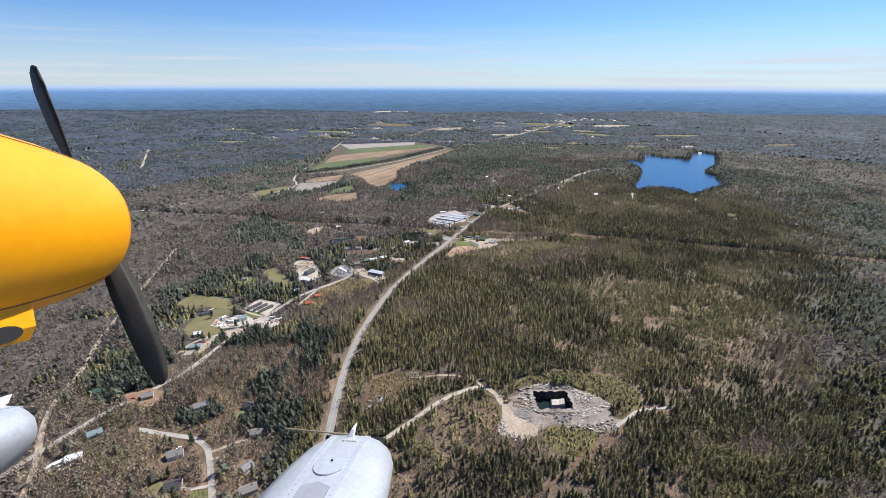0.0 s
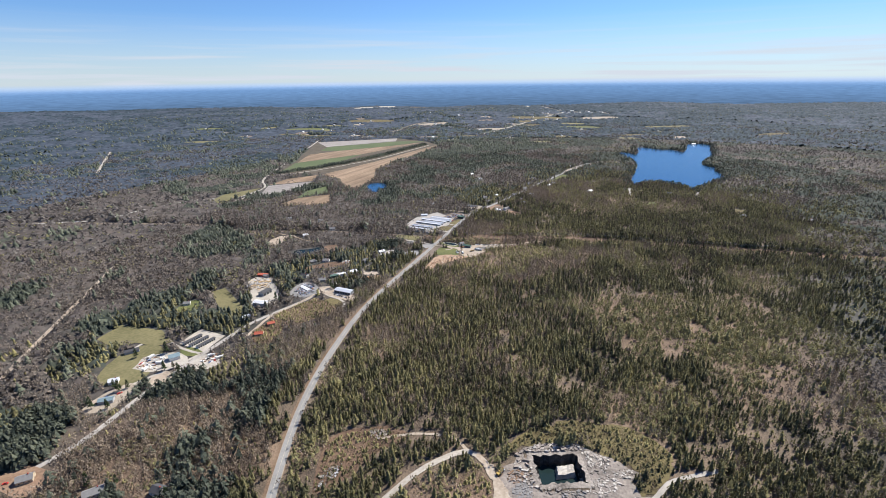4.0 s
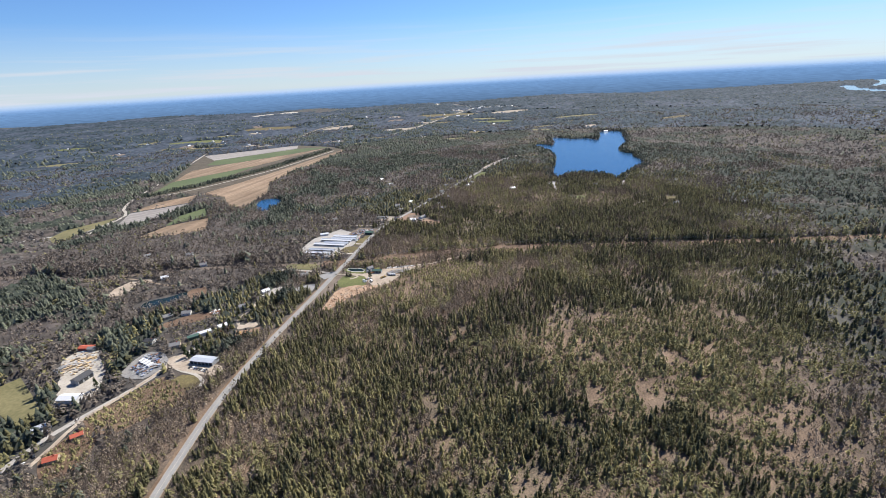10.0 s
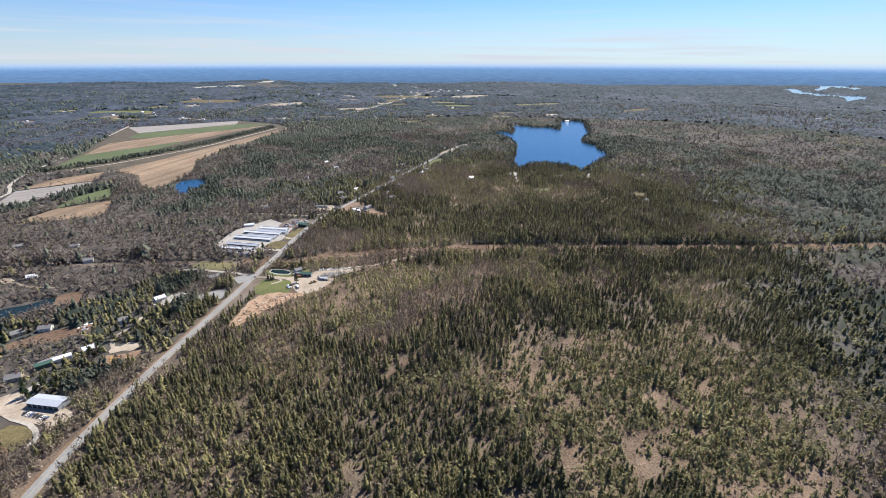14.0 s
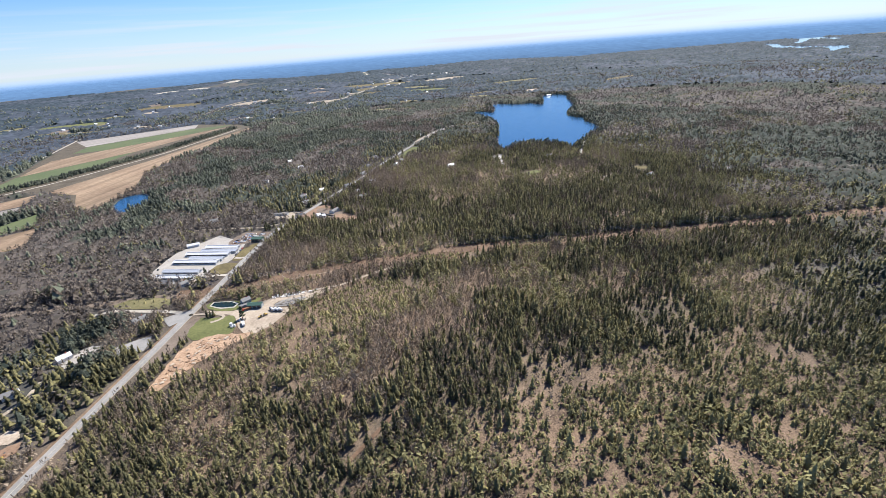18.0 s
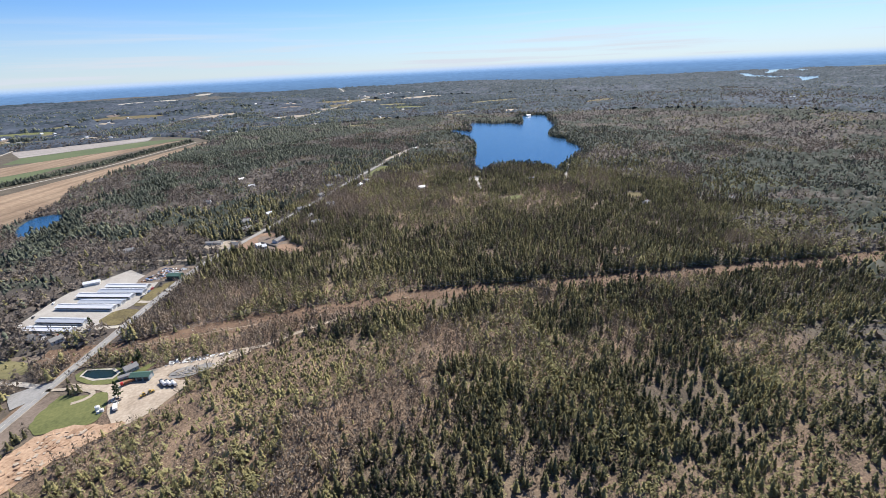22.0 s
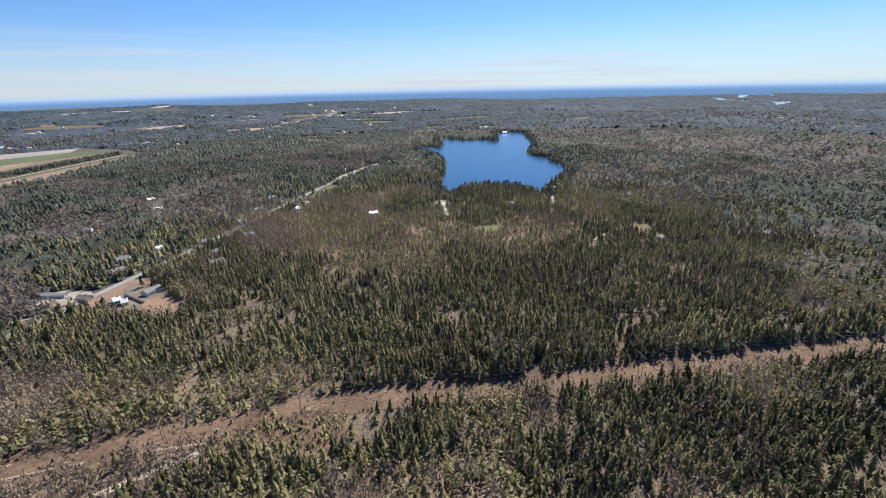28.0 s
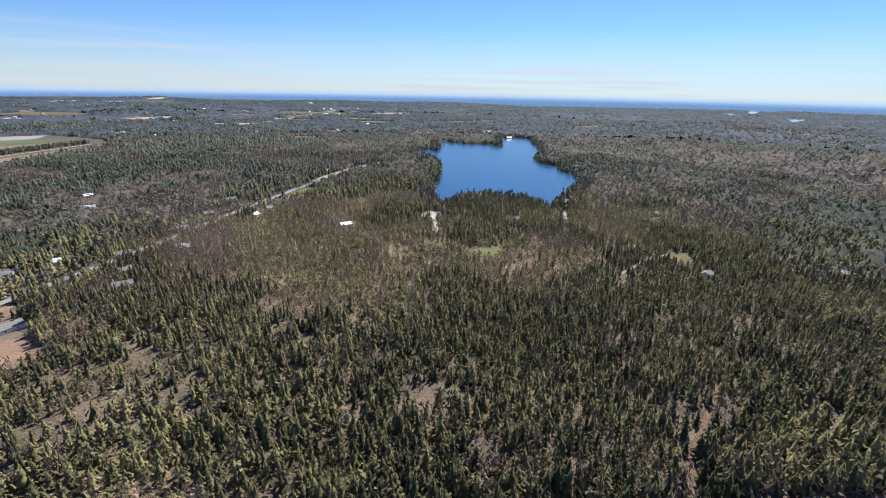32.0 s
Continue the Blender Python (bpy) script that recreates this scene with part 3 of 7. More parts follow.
patch("dust_fan", [(50, 429), (57, 424), (66, 404), (72, 386), (84, 377), (92, 365), (80, 354), (65, 356), (60, 372), (60, 395), (55, 412)], DIRT, "pale tan dusty loading place in the quarry", "quarry", 0.5, 4, 2.0)
patch("barn_lot", LOT, GREY_ROAD, "pale gravel lot round long white barns", "lot", 0.3, 20, 1.5, sharp=True)
patch("contractor_yard", YARD, DIRT, "tan sandy contractor's yard beside the highway", "yard", 0.3, 12, 0.8, sharp=True)

# ---- side roads, tracks and lots ----
def side_roads():
    ribbon("country_road", [(-134, 806), (-146, 790), (-157, 768), (-177, 739), (-203, 709), (-226, 679), (-243, 640), (-262, 593), (-283, 535), (-300, 470), (-325, 427), (-345, 396), (-372, 330), (-400, 250)], 6.0, GREY_ROAD, "narrow grey country road past houses and yards", "road", 0.42)
    ribbon("subdivision_road", [(-296, 374), (-286, 372), (-270, 368), (-240, 363), (-221, 353), (-211, 340), (-198, 316), (-186, 292), (-165, 240)], 5.4, GREY_ROAD, "pale curving new subdivision road", "road", 0.46, clear=3.5)
    ribbon("driveway", [(-212, 344), (-197, 354), (-178, 366)], 3.2, VERGE, "gravel driveway to a house", "driveway", 0.4)
    ribbon("driveway", [(-206, 335), (-194, 342)], 3.2, VERGE, "short gravel driveway", "driveway", 0.4)
    ribbon("driveway", [(-196, 306), (-208, 303), (-218, 304)], 3.4, GRAVEL, "pale driveway to a dark-roofed house", "driveway", 0.4)
    ribbon("rail_trail", [(-330, 270), (-356, 324), (-389, 374), (-408, 414), (-420, 465), (-447, 538), (-470, 620), (-505, 760), (-540, 900)], 5.5, DIRT, "pale straight rail trail through bare woods", "trail", 0.35, clear=1.0)
    ribbon("haul_road", [(-108, 322), (-61, 357), (-28, 386), (-4, 408), (19, 423), (43, 432), (56, 419), (64, 398), (71, 378), (80, 364)], 5.5, GRAVEL, "pale dusty quarry haul road", "road", 0.45, clear=3.0)
    ribbon("quarry_spur", [(43, 432), (31, 449), (-2, 458), (-31, 458)], 3.0, DIRT, "narrow dirt spur in a clearing", "track", 0.42)
    ribbon("quarry_track", [(168, 372), (182, 382), (195, 393), (211, 399), (244, 408)], 4.0, GREY_ROAD, "grey rocky track leaving the quarry", "track", 0.42)
    ribbon("woods_track", [(182, 382), (172, 369), (159, 355), (142, 343), (127, 334), (114, 321), (95, 306), (60, 280)], 3.4, SCRUB, "reddish dirt skid track in the woods", "track", 0.4)
    ribbon("farm_lane", [(-523, 1336), (-499, 1387), (-483, 1536), (-512, 1602), (-534, 1729), (-544, 2080), (-566, 2598), (-570, 2750)], 7, GRAVEL, "white farm lane beside fields", "lane", 0.5, 30)
    ribbon("farm_road", [(-900, 1180), (-757, 1203), (-714, 1278), (-616, 1385), (-523, 1400), (-483, 1500)], 9, GREY_ROAD, "grey road leading to farm fields", "road", 0.45, 30)
    ribbon("far_lane", [(-1160, 1808), (-1459, 2363)], 10, GRAVEL, "distant pale straight lane", "lane", 0.5, 40)
    ribbon("yard_drive", [(-78, 1022), (-58, 1023), (-20, 1004), (-1, 994), (14, 983)], 5, GRAVEL, "pale gravel drive joining the highway", "driveway", 0.45)
    ribbon("barn_drive", [(8, 1058), (26, 1068), (48, 1062), (56, 1058)], 5, GRAVEL, "gravel drive to the barns", "driveway", 0.45)
    ribbon("barn_drive", [(57, 1112), (70, 1106), (82, 1122)], 5, GRAVEL, "gravel drive to the barns", "driveway", 0.45)
    ribbon("cross_road", [(120, 1222), (92, 1216), (40, 1240), (-20, 1262)], 5.5, VERGE, "narrow side road with houses", "road", 0.45)
    ribbon("corridor_track", [(70, 1020), (100, 1010), (128, 1012), (200, 1004), (255, 990)], 1.5, TRACK, "sandy wheel track under the power line", "track", 0.5, clear=None)
    ribbon("yard_track", [(118, 968), (150, 970), (170, 966), (200, 975), (245, 985)], 4.5, DIRT, "tan dirt track behind the yard", "track", 0.42)
    ribbon("camp_road", [(578, 1423), (572, 1400), (565, 1378), (550, 1339)], 4.5, GREY_ROAD, "short pale camp road through trees", "road", 0.45)
    ribbon("camp_road", [(803, 1430), (778, 1400), (752, 1370), (720, 1325)], 4.5, GREY_ROAD, "short pale camp road toward the lake", "road", 0.45)
    ribbon("town_road", [(640, 1880), (690, 1880), (760, 1900)], 8, GRAVEL, "pale lane off the highway", "road", 0.5)
    ribbon("wood_road", [(655, 1162), (737, 1185), (790, 1140), (847, 1068), (900, 1050)], 3.5, VERGE, "narrow road among bare trees", "road", 0.4)
    ribbon("skid_trail", [(187, 753), (170, 740), (140, 720)], 3, SCRUB, "reddish skid trail", "track", 0.4)
    ribbon("skid_trail", [(554, 995), (535, 985), (516, 975), (505, 962)], 3, SCRUB, "reddish bare skid trail", "track", 0.4)
    ribbon("centre_line", HIGHWAY[2:14], 0.22, PAINT_LINE, "yellow double centre line", "road marking", 0.56, clear=None)
    ribbon("house_lane", [(-84, 912), (-86, 900), (-88, 888), (-100, 868), (-97, 850)], 4.0, VERGE, "pale lane between pines", "lane", 0.4)
    ribbon("loop_drive", [(-150, 772), (-136, 759), (-121, 749), (-110, 733), (-112, 722)], 3.6, GRAVEL, "pale gravel driveway bending round a rough field", "driveway", 0.42)
    ribbon("lawn_lane", [(20, 976), (34, 971), (50, 962), (54, 956), (49, 951), (42, 950)], 3.2, VERGE, "narrow gravel lane looping across a lawn", "lane", 0.5, 4)
    ribbon("farm_track", [(-510, 1712), (-390, 1802), (-280, 1926), (-184, 2054), (-84, 2240), (12, 2420)], 6, GRAVEL, "pale farm track beside a hedgerow", "track", 0.5, 30)
    ribbon("far_highway", [(321, 2870), (520, 3180), (760, 3560), (938, 3843), (1110, 4130), (1190, 4500), (1196, 4900), (1180, 5200)], 14, GRAVEL, "distant pale highway through woods", "road", 0.5, 40, clear=22)
    ribbon("far_lane", [(-120, 1600), (-40, 1720), (10, 1800)], 5, DIRT, "pale dirt lane in bare woods", "lane", 0.5, 30)
    ribbon("far_lane", [(985, 4950), (1030, 5150), (1100, 5600), (1126, 5900)], 16, GRAVEL, "pale straight strip climbing a far hillside", "lane", 0.8, 60, clear=20)
    ribbon("far_lane", [(1150, 4420), (1280, 4560), (1420, 4300), (1560, 4180)], 12, GREY_ROAD, "pale road through a far village", "road", 0.6, 60, clear=16)
    ribbon("far_lane", [(-407, 2830), (-236, 2977), (-88, 3414), (60, 3560)], 8, DIRT, "pale lane past far meadows", "lane", 0.6, 40, clear=16)
    ribbon("far_lane", [(820, 2420), (960, 2520), (1120, 2560), (1266, 2540)], 6, DIRT, "pale lane beyond the lake", "lane", 0.5, 30)


def lots_and_fields():
    patch("field_margin", [(-566, 2600), (-159, 2722), (-5, 2569), (66, 2400), (-34, 2129), (-152, 1873), (-174, 1797), (-162, 1630), (-200, 1490), (-240, 1515), (-290, 1650), (-365, 1720), (-530, 1740), (-512, 1965)], FIELD_MARGIN, "brown brushy margins between farm fields", "field", 0.22, 60, 3.0, sharp=True)
    for poly, mat, label in [
        ([(-557, 2598), (-159, 2716), (-158, 2589), (-477, 2417)], TILLED, "pale tilled strip field"),
        ([(-476, 2290), (-470, 2412), (-158, 2585), (-10, 2569), (-184, 2410), (-391, 2282)], CROP, "green strip of young crop"),
        ([(-501, 1974), (-500, 2180), (-391, 2276), (-184, 2405), (-29, 2522), (-270, 2173)], STUBBLE, "tan stubble strip field"),
        ([(-512, 1790), (-503, 1965), (-275, 2165), (-339, 1964), (-482, 1789)], CROP, "green strip of young crop"),
        ([(-526, 1740), (-512, 1785), (-480, 1785), (-338, 1955), (-240, 2120), (-206, 2080), (-405, 1828)], PASTURE, "olive grass strip by a hedgerow"),
        ([(-355, 1711), (-199, 1968), (43, 2414), (60, 2393), (-37, 2129), (-156, 1873), (-178, 1797), (-166, 1630), (-204, 1490), (-238, 1515), (-278, 1648)], STUBBLE, "long tan harrowed field"),
        ([(-460, 1403), (-479, 1550), (-362, 1604), (-348, 1540), (-417, 1427)], TILLED, "pinkish tilled field"),
        ([(-482, 1564), (-448, 1654), (-360, 1711), (-360, 1616)], STUBBLE, "tan field below a hedgerow"),
        ([(-347, 1390), (-339, 1470), (-296, 1532), (-276, 1446)], CROP, "small green field"),
        ([(-383, 1304), (-345, 1383), (-268, 1423), (-251, 1327), (-263, 1306)], STUBBLE, "small tan field"),
        ([(-574, 1385), (-569, 1440), (-490, 1527), (-502, 1450), (-539, 1335)], PASTURE, "green pasture by a lane"),
        ([(-406, 649), (-396, 686), (-337, 666), (-304, 637), (-321, 628), (-350, 637), (-373, 631)], PASTURE, "olive pasture among pines"),
        ([(-323, 783), (-307, 797), (-274, 757), (-248, 721), (-257, 703), (-290, 733)], PASTURE, "rounded olive hayfield"),
    ]:
        patch("field", poly, mat, label, "field", 0.35, 60, 2.0, sharp=True)
    for poly, label in [
        ([(-353, 568), (-354, 609), (-339, 631), (-309, 622), (-299, 561), (-328, 549)], "green lawn round a house"),
        ([(-347, 732), (-333, 757), (-317, 739), (-331, 716)], "small lawn in the pines"),
        ([(-243, 295), (-245, 304), (-236, 311), (-218, 301), (-217, 294)], "bright lawn by a dark-roofed house"),
        ([(-206, 293), (-206, 300), (-195, 302), (-190, 294)], "bright lawn beside a curving road"),
        ([(-214, 390), (-208, 402), (-197, 398), (-199, 387)], "small lawn by a house"),
        ([(23, 936), (27, 952), (33, 964), (46, 957), (61, 955), (65, 946), (64, 921), (47, 921), (30, 923)], "bright green mown lawn beside the yard"),
        ([(37, 981), (39, 995), (63, 987), (75, 976), (87, 983), (90, 979), (76, 966), (58, 966)], "grass bank round a small pond"),
        ([(29, 1080), (41, 1100), (61, 1090), (48, 1067)], "brownish verge grass between barns and road"),
        ([(54, 1107), (68, 1143), (86, 1150), (69, 1104)], "brownish grass between barns and road"),
        ([(-62, 1034), (-40, 1044), (-4, 1024), (-11, 1006)], "olive grass field beside a drive"),
        ([(392, 1552), (412, 1592), (446, 1640), (462, 1632), (438, 1586), (408, 1546)], "green grass strip beside the highway"),
        ([(553, 1259), (570, 1271), (590, 1261), (568, 1244)], "small grassy clearing in woods"),
    ]:
        patch("lawn", poly, BRUSH if "verge" in label or "brownish" in label else PASTURE if "drive" in label or "house" in label else LAWN, label, "lawn", 0.34, 20, 0.8)
    ribbon("lawn_drive", [(-345, 626), (-338, 641), (-322, 642), (-305, 634), (-289, 623), (-272, 614), (-258, 609)], 3.6, GRAVEL, "pale gravel drive curving past a lawn", "driveway", 0.5)
    ribbon("lot_drive", [(-258, 609), (-266, 598), (-276, 584), (-290, 568), (-304, 552)], 4.0, GRAVEL, "pale gravel drive beside a littered lot", "driveway", 0.5)
    ribbon("mill_road", [(-219, 648), (-213, 670), (-205, 700), (-184, 728), (-169, 750), (-160, 768)], 4.2, DIRT, "pale dirt track past red-roofed houses", "track", 0.46)
    ribbon("sand_lane", [(-440, 1015), (-421, 1030), (-402, 1078), (-360, 1082), (-318, 1076), (-270, 1050), (-234, 1021), (-200, 1010)], 3.6, TRACK, "pale sandy lane in bare woods", "lane", 0.46, clear=3.0)
    ribbon("roadside_strip", [p for p in HIGHWAY if 330 < p[1] < 1030], 2.6, FIELD_BROWN, "rough brown grass beside the highway", "verge", 0.28, clear=-0.6, offset=-5.6)
    patch("rough_field", [(-204, 702), (-182, 724), (-158, 752), (-138, 742), (-122, 720), (-118, 704), (-140, 690), (-170, 672), (-186, 684)], FIELD_BROWN, "reddish-brown rough field with scattered brush", "field", 0.33, 8, 2.0)
    patch("bare_yard", [(-342, 424), (-330, 440), (-300, 432), (-292, 420), (-304, 408), (-322, 410)], RED_DIRT, "bare reddish soil beside houses", "yard", 0.33, 6, 1.0)
    patch("house_yard", [(-330, 508), (-326, 534), (-312, 552), (-296, 548), (-298, 524), (-306, 508)], VERGE, "grey gravel yard round a teal-roofed shed", "yard", 0.34, 6, 1.0)
    patch("lot_grass", [(-288, 618), (-276, 624), (-258, 612), (-262, 604), (-276, 606)], LAWN, "green grass strip between a drive and a lot", "lawn", 0.37, 6, 0.5)
    patch("lower_lot", [(-262, 586), (-252, 606), (-236, 600), (-228, 586), (-242, 576)], GRAVEL, "pale lot with parked trailers", "lot", 0.36, 6, 1.5)
    patch("wood_yard", [(-292, 556), (-284, 574), (-266, 566), (-270, 548)], DIRT, "pale bare ground with wood piles", "yard", 0.35, 6, 1.5)
    patch("scrap_ground", [(-200, 772), (-192, 808), (-172, 808), (-158, 782), (-172, 756)], CRUSHED, "dark grey gravel under rows of salvage", "yard", 0.34, 8, 1.0)
    patch("wood_lot", [(-200, 868), (-190, 884), (-160, 900), (-130, 900), (-134, 884), (-166, 872)], SCRUB, "reddish tan opening with pale scrap", "clearing", 0.33, 8, 2.0)
    patch("farm_pond", [(-172, 1499), (-168, 1553), (-137, 1563), (-115, 1518), (-123, 1450), (-151, 1433)], WATER, "small deep blue pond by a field", "pond", 0.35, 20, 2.0)
    patch("dark_pond", [(-242, 947), (-239, 964), (-217, 969), (-192, 981), (-188, 971), (-214, 947), (-231, 939)], POND_WATER, "narrow dark pond in bare woods", "pond", 0.35, 10, 0.6, 9.0)
    patch("liner_pond", [(40, 986), (42, 992), (60, 985), (65, 977), (62, 973), (50, 977)], POND_WATER, "small dark green farm pond with pale rim", "pond", 0.62, 5, 0.2, sharp=True)
    patch("pond_rim", [(38, 986), (41, 994), (61, 987), (67, 978), (63, 971), (49, 975)], GRAVEL, "pale gravel rim of the pond", "pond rim", 0.45, 5, 0.2, sharp=True)
    patch("marsh", [(-184, 958), (-190, 982), (-172, 993), (-163, 974), (-165, 952)], SCRUB, "reddish marsh beside a dark pond", "marsh", 0.33, 10, 1.0)
    patch("sand_pit", [(-312, 1010), (-306, 1036), (-296, 1050), (-270, 1058), (-262, 1046), (-280, 1030), (-276, 1012), (-295, 1000)], DIRT, "small tan sand pit in woods", "sand pit", 0.33, 10, 3.0)
    patch("gravel_lot", [(-296, 634), (-286, 668), (-246, 650), (-257, 611)], GRAVEL, "pale storage lot with long sheds", "lot", 0.36, 15, 0.8, sharp=True)
    patch("salvage_lot", [(-321, 580), (-324, 606), (-294, 615), (-277, 609), (-260, 588), (-297, 573)], GRAVEL, "littered pale lot beside a house", "lot", 0.36, 8, 2.0, sharp=True)
    patch("sawmill_lot", [(-252, 761), (-279, 821), (-268, 849), (-248, 838), (-219, 786), (-213, 762), (-212, 736), (-241, 728)], GRAVEL, "pale sawmill yard with lumber piles", "lot", 0.36, 8, 2.0, sharp=True)
    patch("shed_lot", [(-172, 775), (-150, 797), (-130, 782), (-96, 755), (-105, 742), (-150, 768)], DIRT, "tan lot round a long white shed", "lot", 0.36, 15, 0.6)
    patch("red_lot", [(-216, 657), (-197, 690), (-181, 690), (-178, 640), (-200, 629)], SCRUB, "reddish-brown bare soil round small buildings", "lot", 0.33, 10, 1.0)
    patch("red_lot", [(-98, 818), (-97, 834), (-84, 832), (-71, 836), (-69, 826), (-80, 817)], RED_DIRT, "reddish bare soil of a lot in pines", "lot", 0.33, 6, 1.0)
    patch("tan_lot", [(-96, 836), (-97, 851), (-90, 848), (-84, 854), (-75, 850), (-72, 840), (-78, 836), (-85, 839)], DIRT, "tan bare lot in pines", "lot", 0.34, 5, 1.2, sharp=True)
    patch("paved_lot", [(-38, 941), (-20, 948), (-9, 949), (-8, 936), (-11, 924), (-31, 926)], ASPHALT, "grey paved lot beside the highway", "lot", 0.36, 10, 0.3, sharp=True)
    patch("junction_apron", [(-5, 981), (21, 988), (18, 968), (4, 960)], ASPHALT, "wide paved junction apron", "road", 0.48, 10, 0.2, sharp=True)
    patch("eroded_bank", [(4, 858), (11, 880), (16, 898), (21, 911), (30, 920), (45, 923), (63, 919), (84, 910), (73, 902), (60, 896), (49, 890), (38, 882), (26, 872), (14, 856)], CLAY, "eroded orange clay bank at the foot of the hill", "bank", 0.4, 5, 1.8, sharp=True)
    patch("house_clearing", [(174, 1217), (176, 1261), (196, 1251), (202, 1231), (215, 1218), (231, 1187), (218, 1174), (196, 1183), (174, 1195)], SEDGE, "grey-brown clearing round houses by the highway", "clearing", 0.33, 10, 1.0)
    patch("bare_soil", [(195, 1204), (199, 1215), (215, 1212), (228, 1186), (218, 1178), (198, 1191)], RED_DIRT, "bare reddish soil in a clearing", "clearing", 0.42, 8, 0.6)
    patch("knob_clearing", [(250, 992), (265, 999), (303, 996), (321, 982), (309, 961), (294, 957), (276, 972)], SCRUB, "scrubby tan clearing beside the corridor", "clearing", 0.36, 10, 1.5)
    patch("quarry_clearing", [(-78, 461), (-38, 475), (-5, 456), (-30, 443), (-50, 420), (-80, 401)], SCRUB, "reddish clearing with low brush", "clearing", 0.33, 10, 2.0)
    patch("brush", [(73, 430), (100, 454), (141, 465), (189, 454), (213, 429), (204, 408), (180, 386), (166, 384), (178, 403), (160, 420), (136, 435), (90, 434)], BRUSH, "olive-brown grassy brush round a quarry", "brush", 0.33, 7, 3.5)
    patch("brush", [(98, 366), (116, 372), (141, 367), (148, 357), (130, 337), (113, 331), (102, 337), (90, 350)], BRUSH, "olive-brown brush below a quarry", "brush", 0.33, 6, 3.0)
    patch("crushed_stone_yard", [(102, 957), (112, 964), (128, 962), (134, 956), (121, 949), (108, 951)], CRUSHED, "dark grey crushed stone spread in the yard", "yard", 0.42, 5, 0.5)
    patch("roadside_grass", [(-6, 902), (9, 938), (22, 966), (32, 962), (24, 938), (12, 912), (2, 890), (-8, 880)], SEDGE, "rough brown grass beside the highway", "verge", 0.32, 8, 1.0)
    patch("house_lot", [(-84, 940), (-60, 955), (-50, 946), (-72, 925)], GREY_ROAD, "grey gravel lot between pines and houses", "lot", 0.36, 8, 1.0)
    patch("loop_field", [(-134, 752), (-116, 743), (-112, 732), (-122, 722), (-142, 738)], BRUSH, "brown-olive rough field inside a driveway loop", "field", 0.33, 8, 1.0)
    patch("beach", [(1266, 2529), (1299, 2604), (1347, 2595), (1292, 2499)], DIRT, "tan clearing beyond the lake", "clearing", 0.33, 30, 2.0)
    patch("roadside_clearing", [(150, 1236), (178, 1275), (198, 1262), (170, 1215), (140, 1225)], RED_DIRT, "bare dark soil beside the highway", "lot", 0.34, 10, 1.0)
    patch("roadside_gravel", [(470, 1700), (505, 1752), (560, 1815), (600, 1850), (640, 1862), (655, 1842), (612, 1826), (560, 1780), (500, 1706)], VERGE, "pale gravel frontage of houses by the highway", "lot", 0.33, 15, 1.5)
    patch("equipment_lot", [(46, 1163), (54, 1192), (70, 1206), (102, 1190), (98, 1172), (80, 1158)], SEDGE, "brown lot with rows of equipment by the barns", "lot", 0.33, 10, 1.5)
    patch("roadside_lot", [(108, 1250), (120, 1276), (146, 1262), (150, 1240), (128, 1236)], VERGE, "pale lot round a long roadside building", "lot", 0.33, 8, 1.0)
    patch("camp_lot", [(560, 1405), (568, 1428), (590, 1432), (584, 1404)], GREY_ROAD, "grey lot at the end of a camp road", "lot", 0.36, 8, 0.6)
    patch("brush_patch", [(728, 1166), (735, 1184), (752, 1188), (756, 1174), (744, 1164)], BRUSH, "tan opening among bare woods", "clearing", 0.33, 10, 2.0)
    clear_poly(SHRUBBY_SLOPE)
    clear_poly([(34, 400), (46, 424), (58, 410), (59, 392), (57, 372), (52, 358), (36, 364)])

    # far openings in the woods
    for k, (fx, fy, w, d) in enumerate([(-1166, 2678, 90, 50), (195, 2757, 110, 45), (970, 3126, 120, 60), (666, 3256, 90, 50), (381, 3100, 130, 50), (964, 3300, 90, 60), (1102, 2698, 80, 40),
                                        (-760, 3250, 140, 60), (-395, 3618, 160, 70), (60, 3420, 110, 70), (1480, 3050, 140, 60), (1760, 2500, 90, 45), (-1500, 3300, 160, 70), (820, 3700, 200, 90), (1250, 3620, 150, 80), (560, 2480, 70, 40), (-640, 2900, 120, 40)]):
        tilt = 0.3 * math.sin(k * 2.3)
        ring = [(fx + w * a, fy + d * b + w * a * tilt) for a, b in ((-1, -0.6), (-0.3, -1), (0.7, -0.8), (1, 0.1), (0.6, 0.9), (-0.5, 1), (-1.1, 0.3))]
        patch("far_clearing", ring, (PASTURE, BRUSH, LAWN, BRUSH, VERGE)[k % 5], ("olive grass opening in far woods", "brown brushy opening in far woods", "green meadow in far woods", "brown brushy opening in far woods", "tan bare opening in far woods")[k % 5], "clearing", 0.6, 60, 4.0)
    patch("far_sand_pit", [(-690, 4850), (-640, 5080), (-420, 5420), (-150, 5945), (-90, 5850), (-300, 5350), (-540, 4900)], GRAVEL, "long pale sand pit in distant woods", "sand pit", 1.0, 60, 14.0, 45.0)


side_roads()
lots_and_fields()

# ---- building blocks of the things ----
def paint(name, colour, rough=0.7, metal=0.0, wear=0.25):
    low = tuple(c * (1 - wear) for c in colour)
    return material(name, low, colour, 0.5, rough, metal, fine=4.0, spec=0.4)


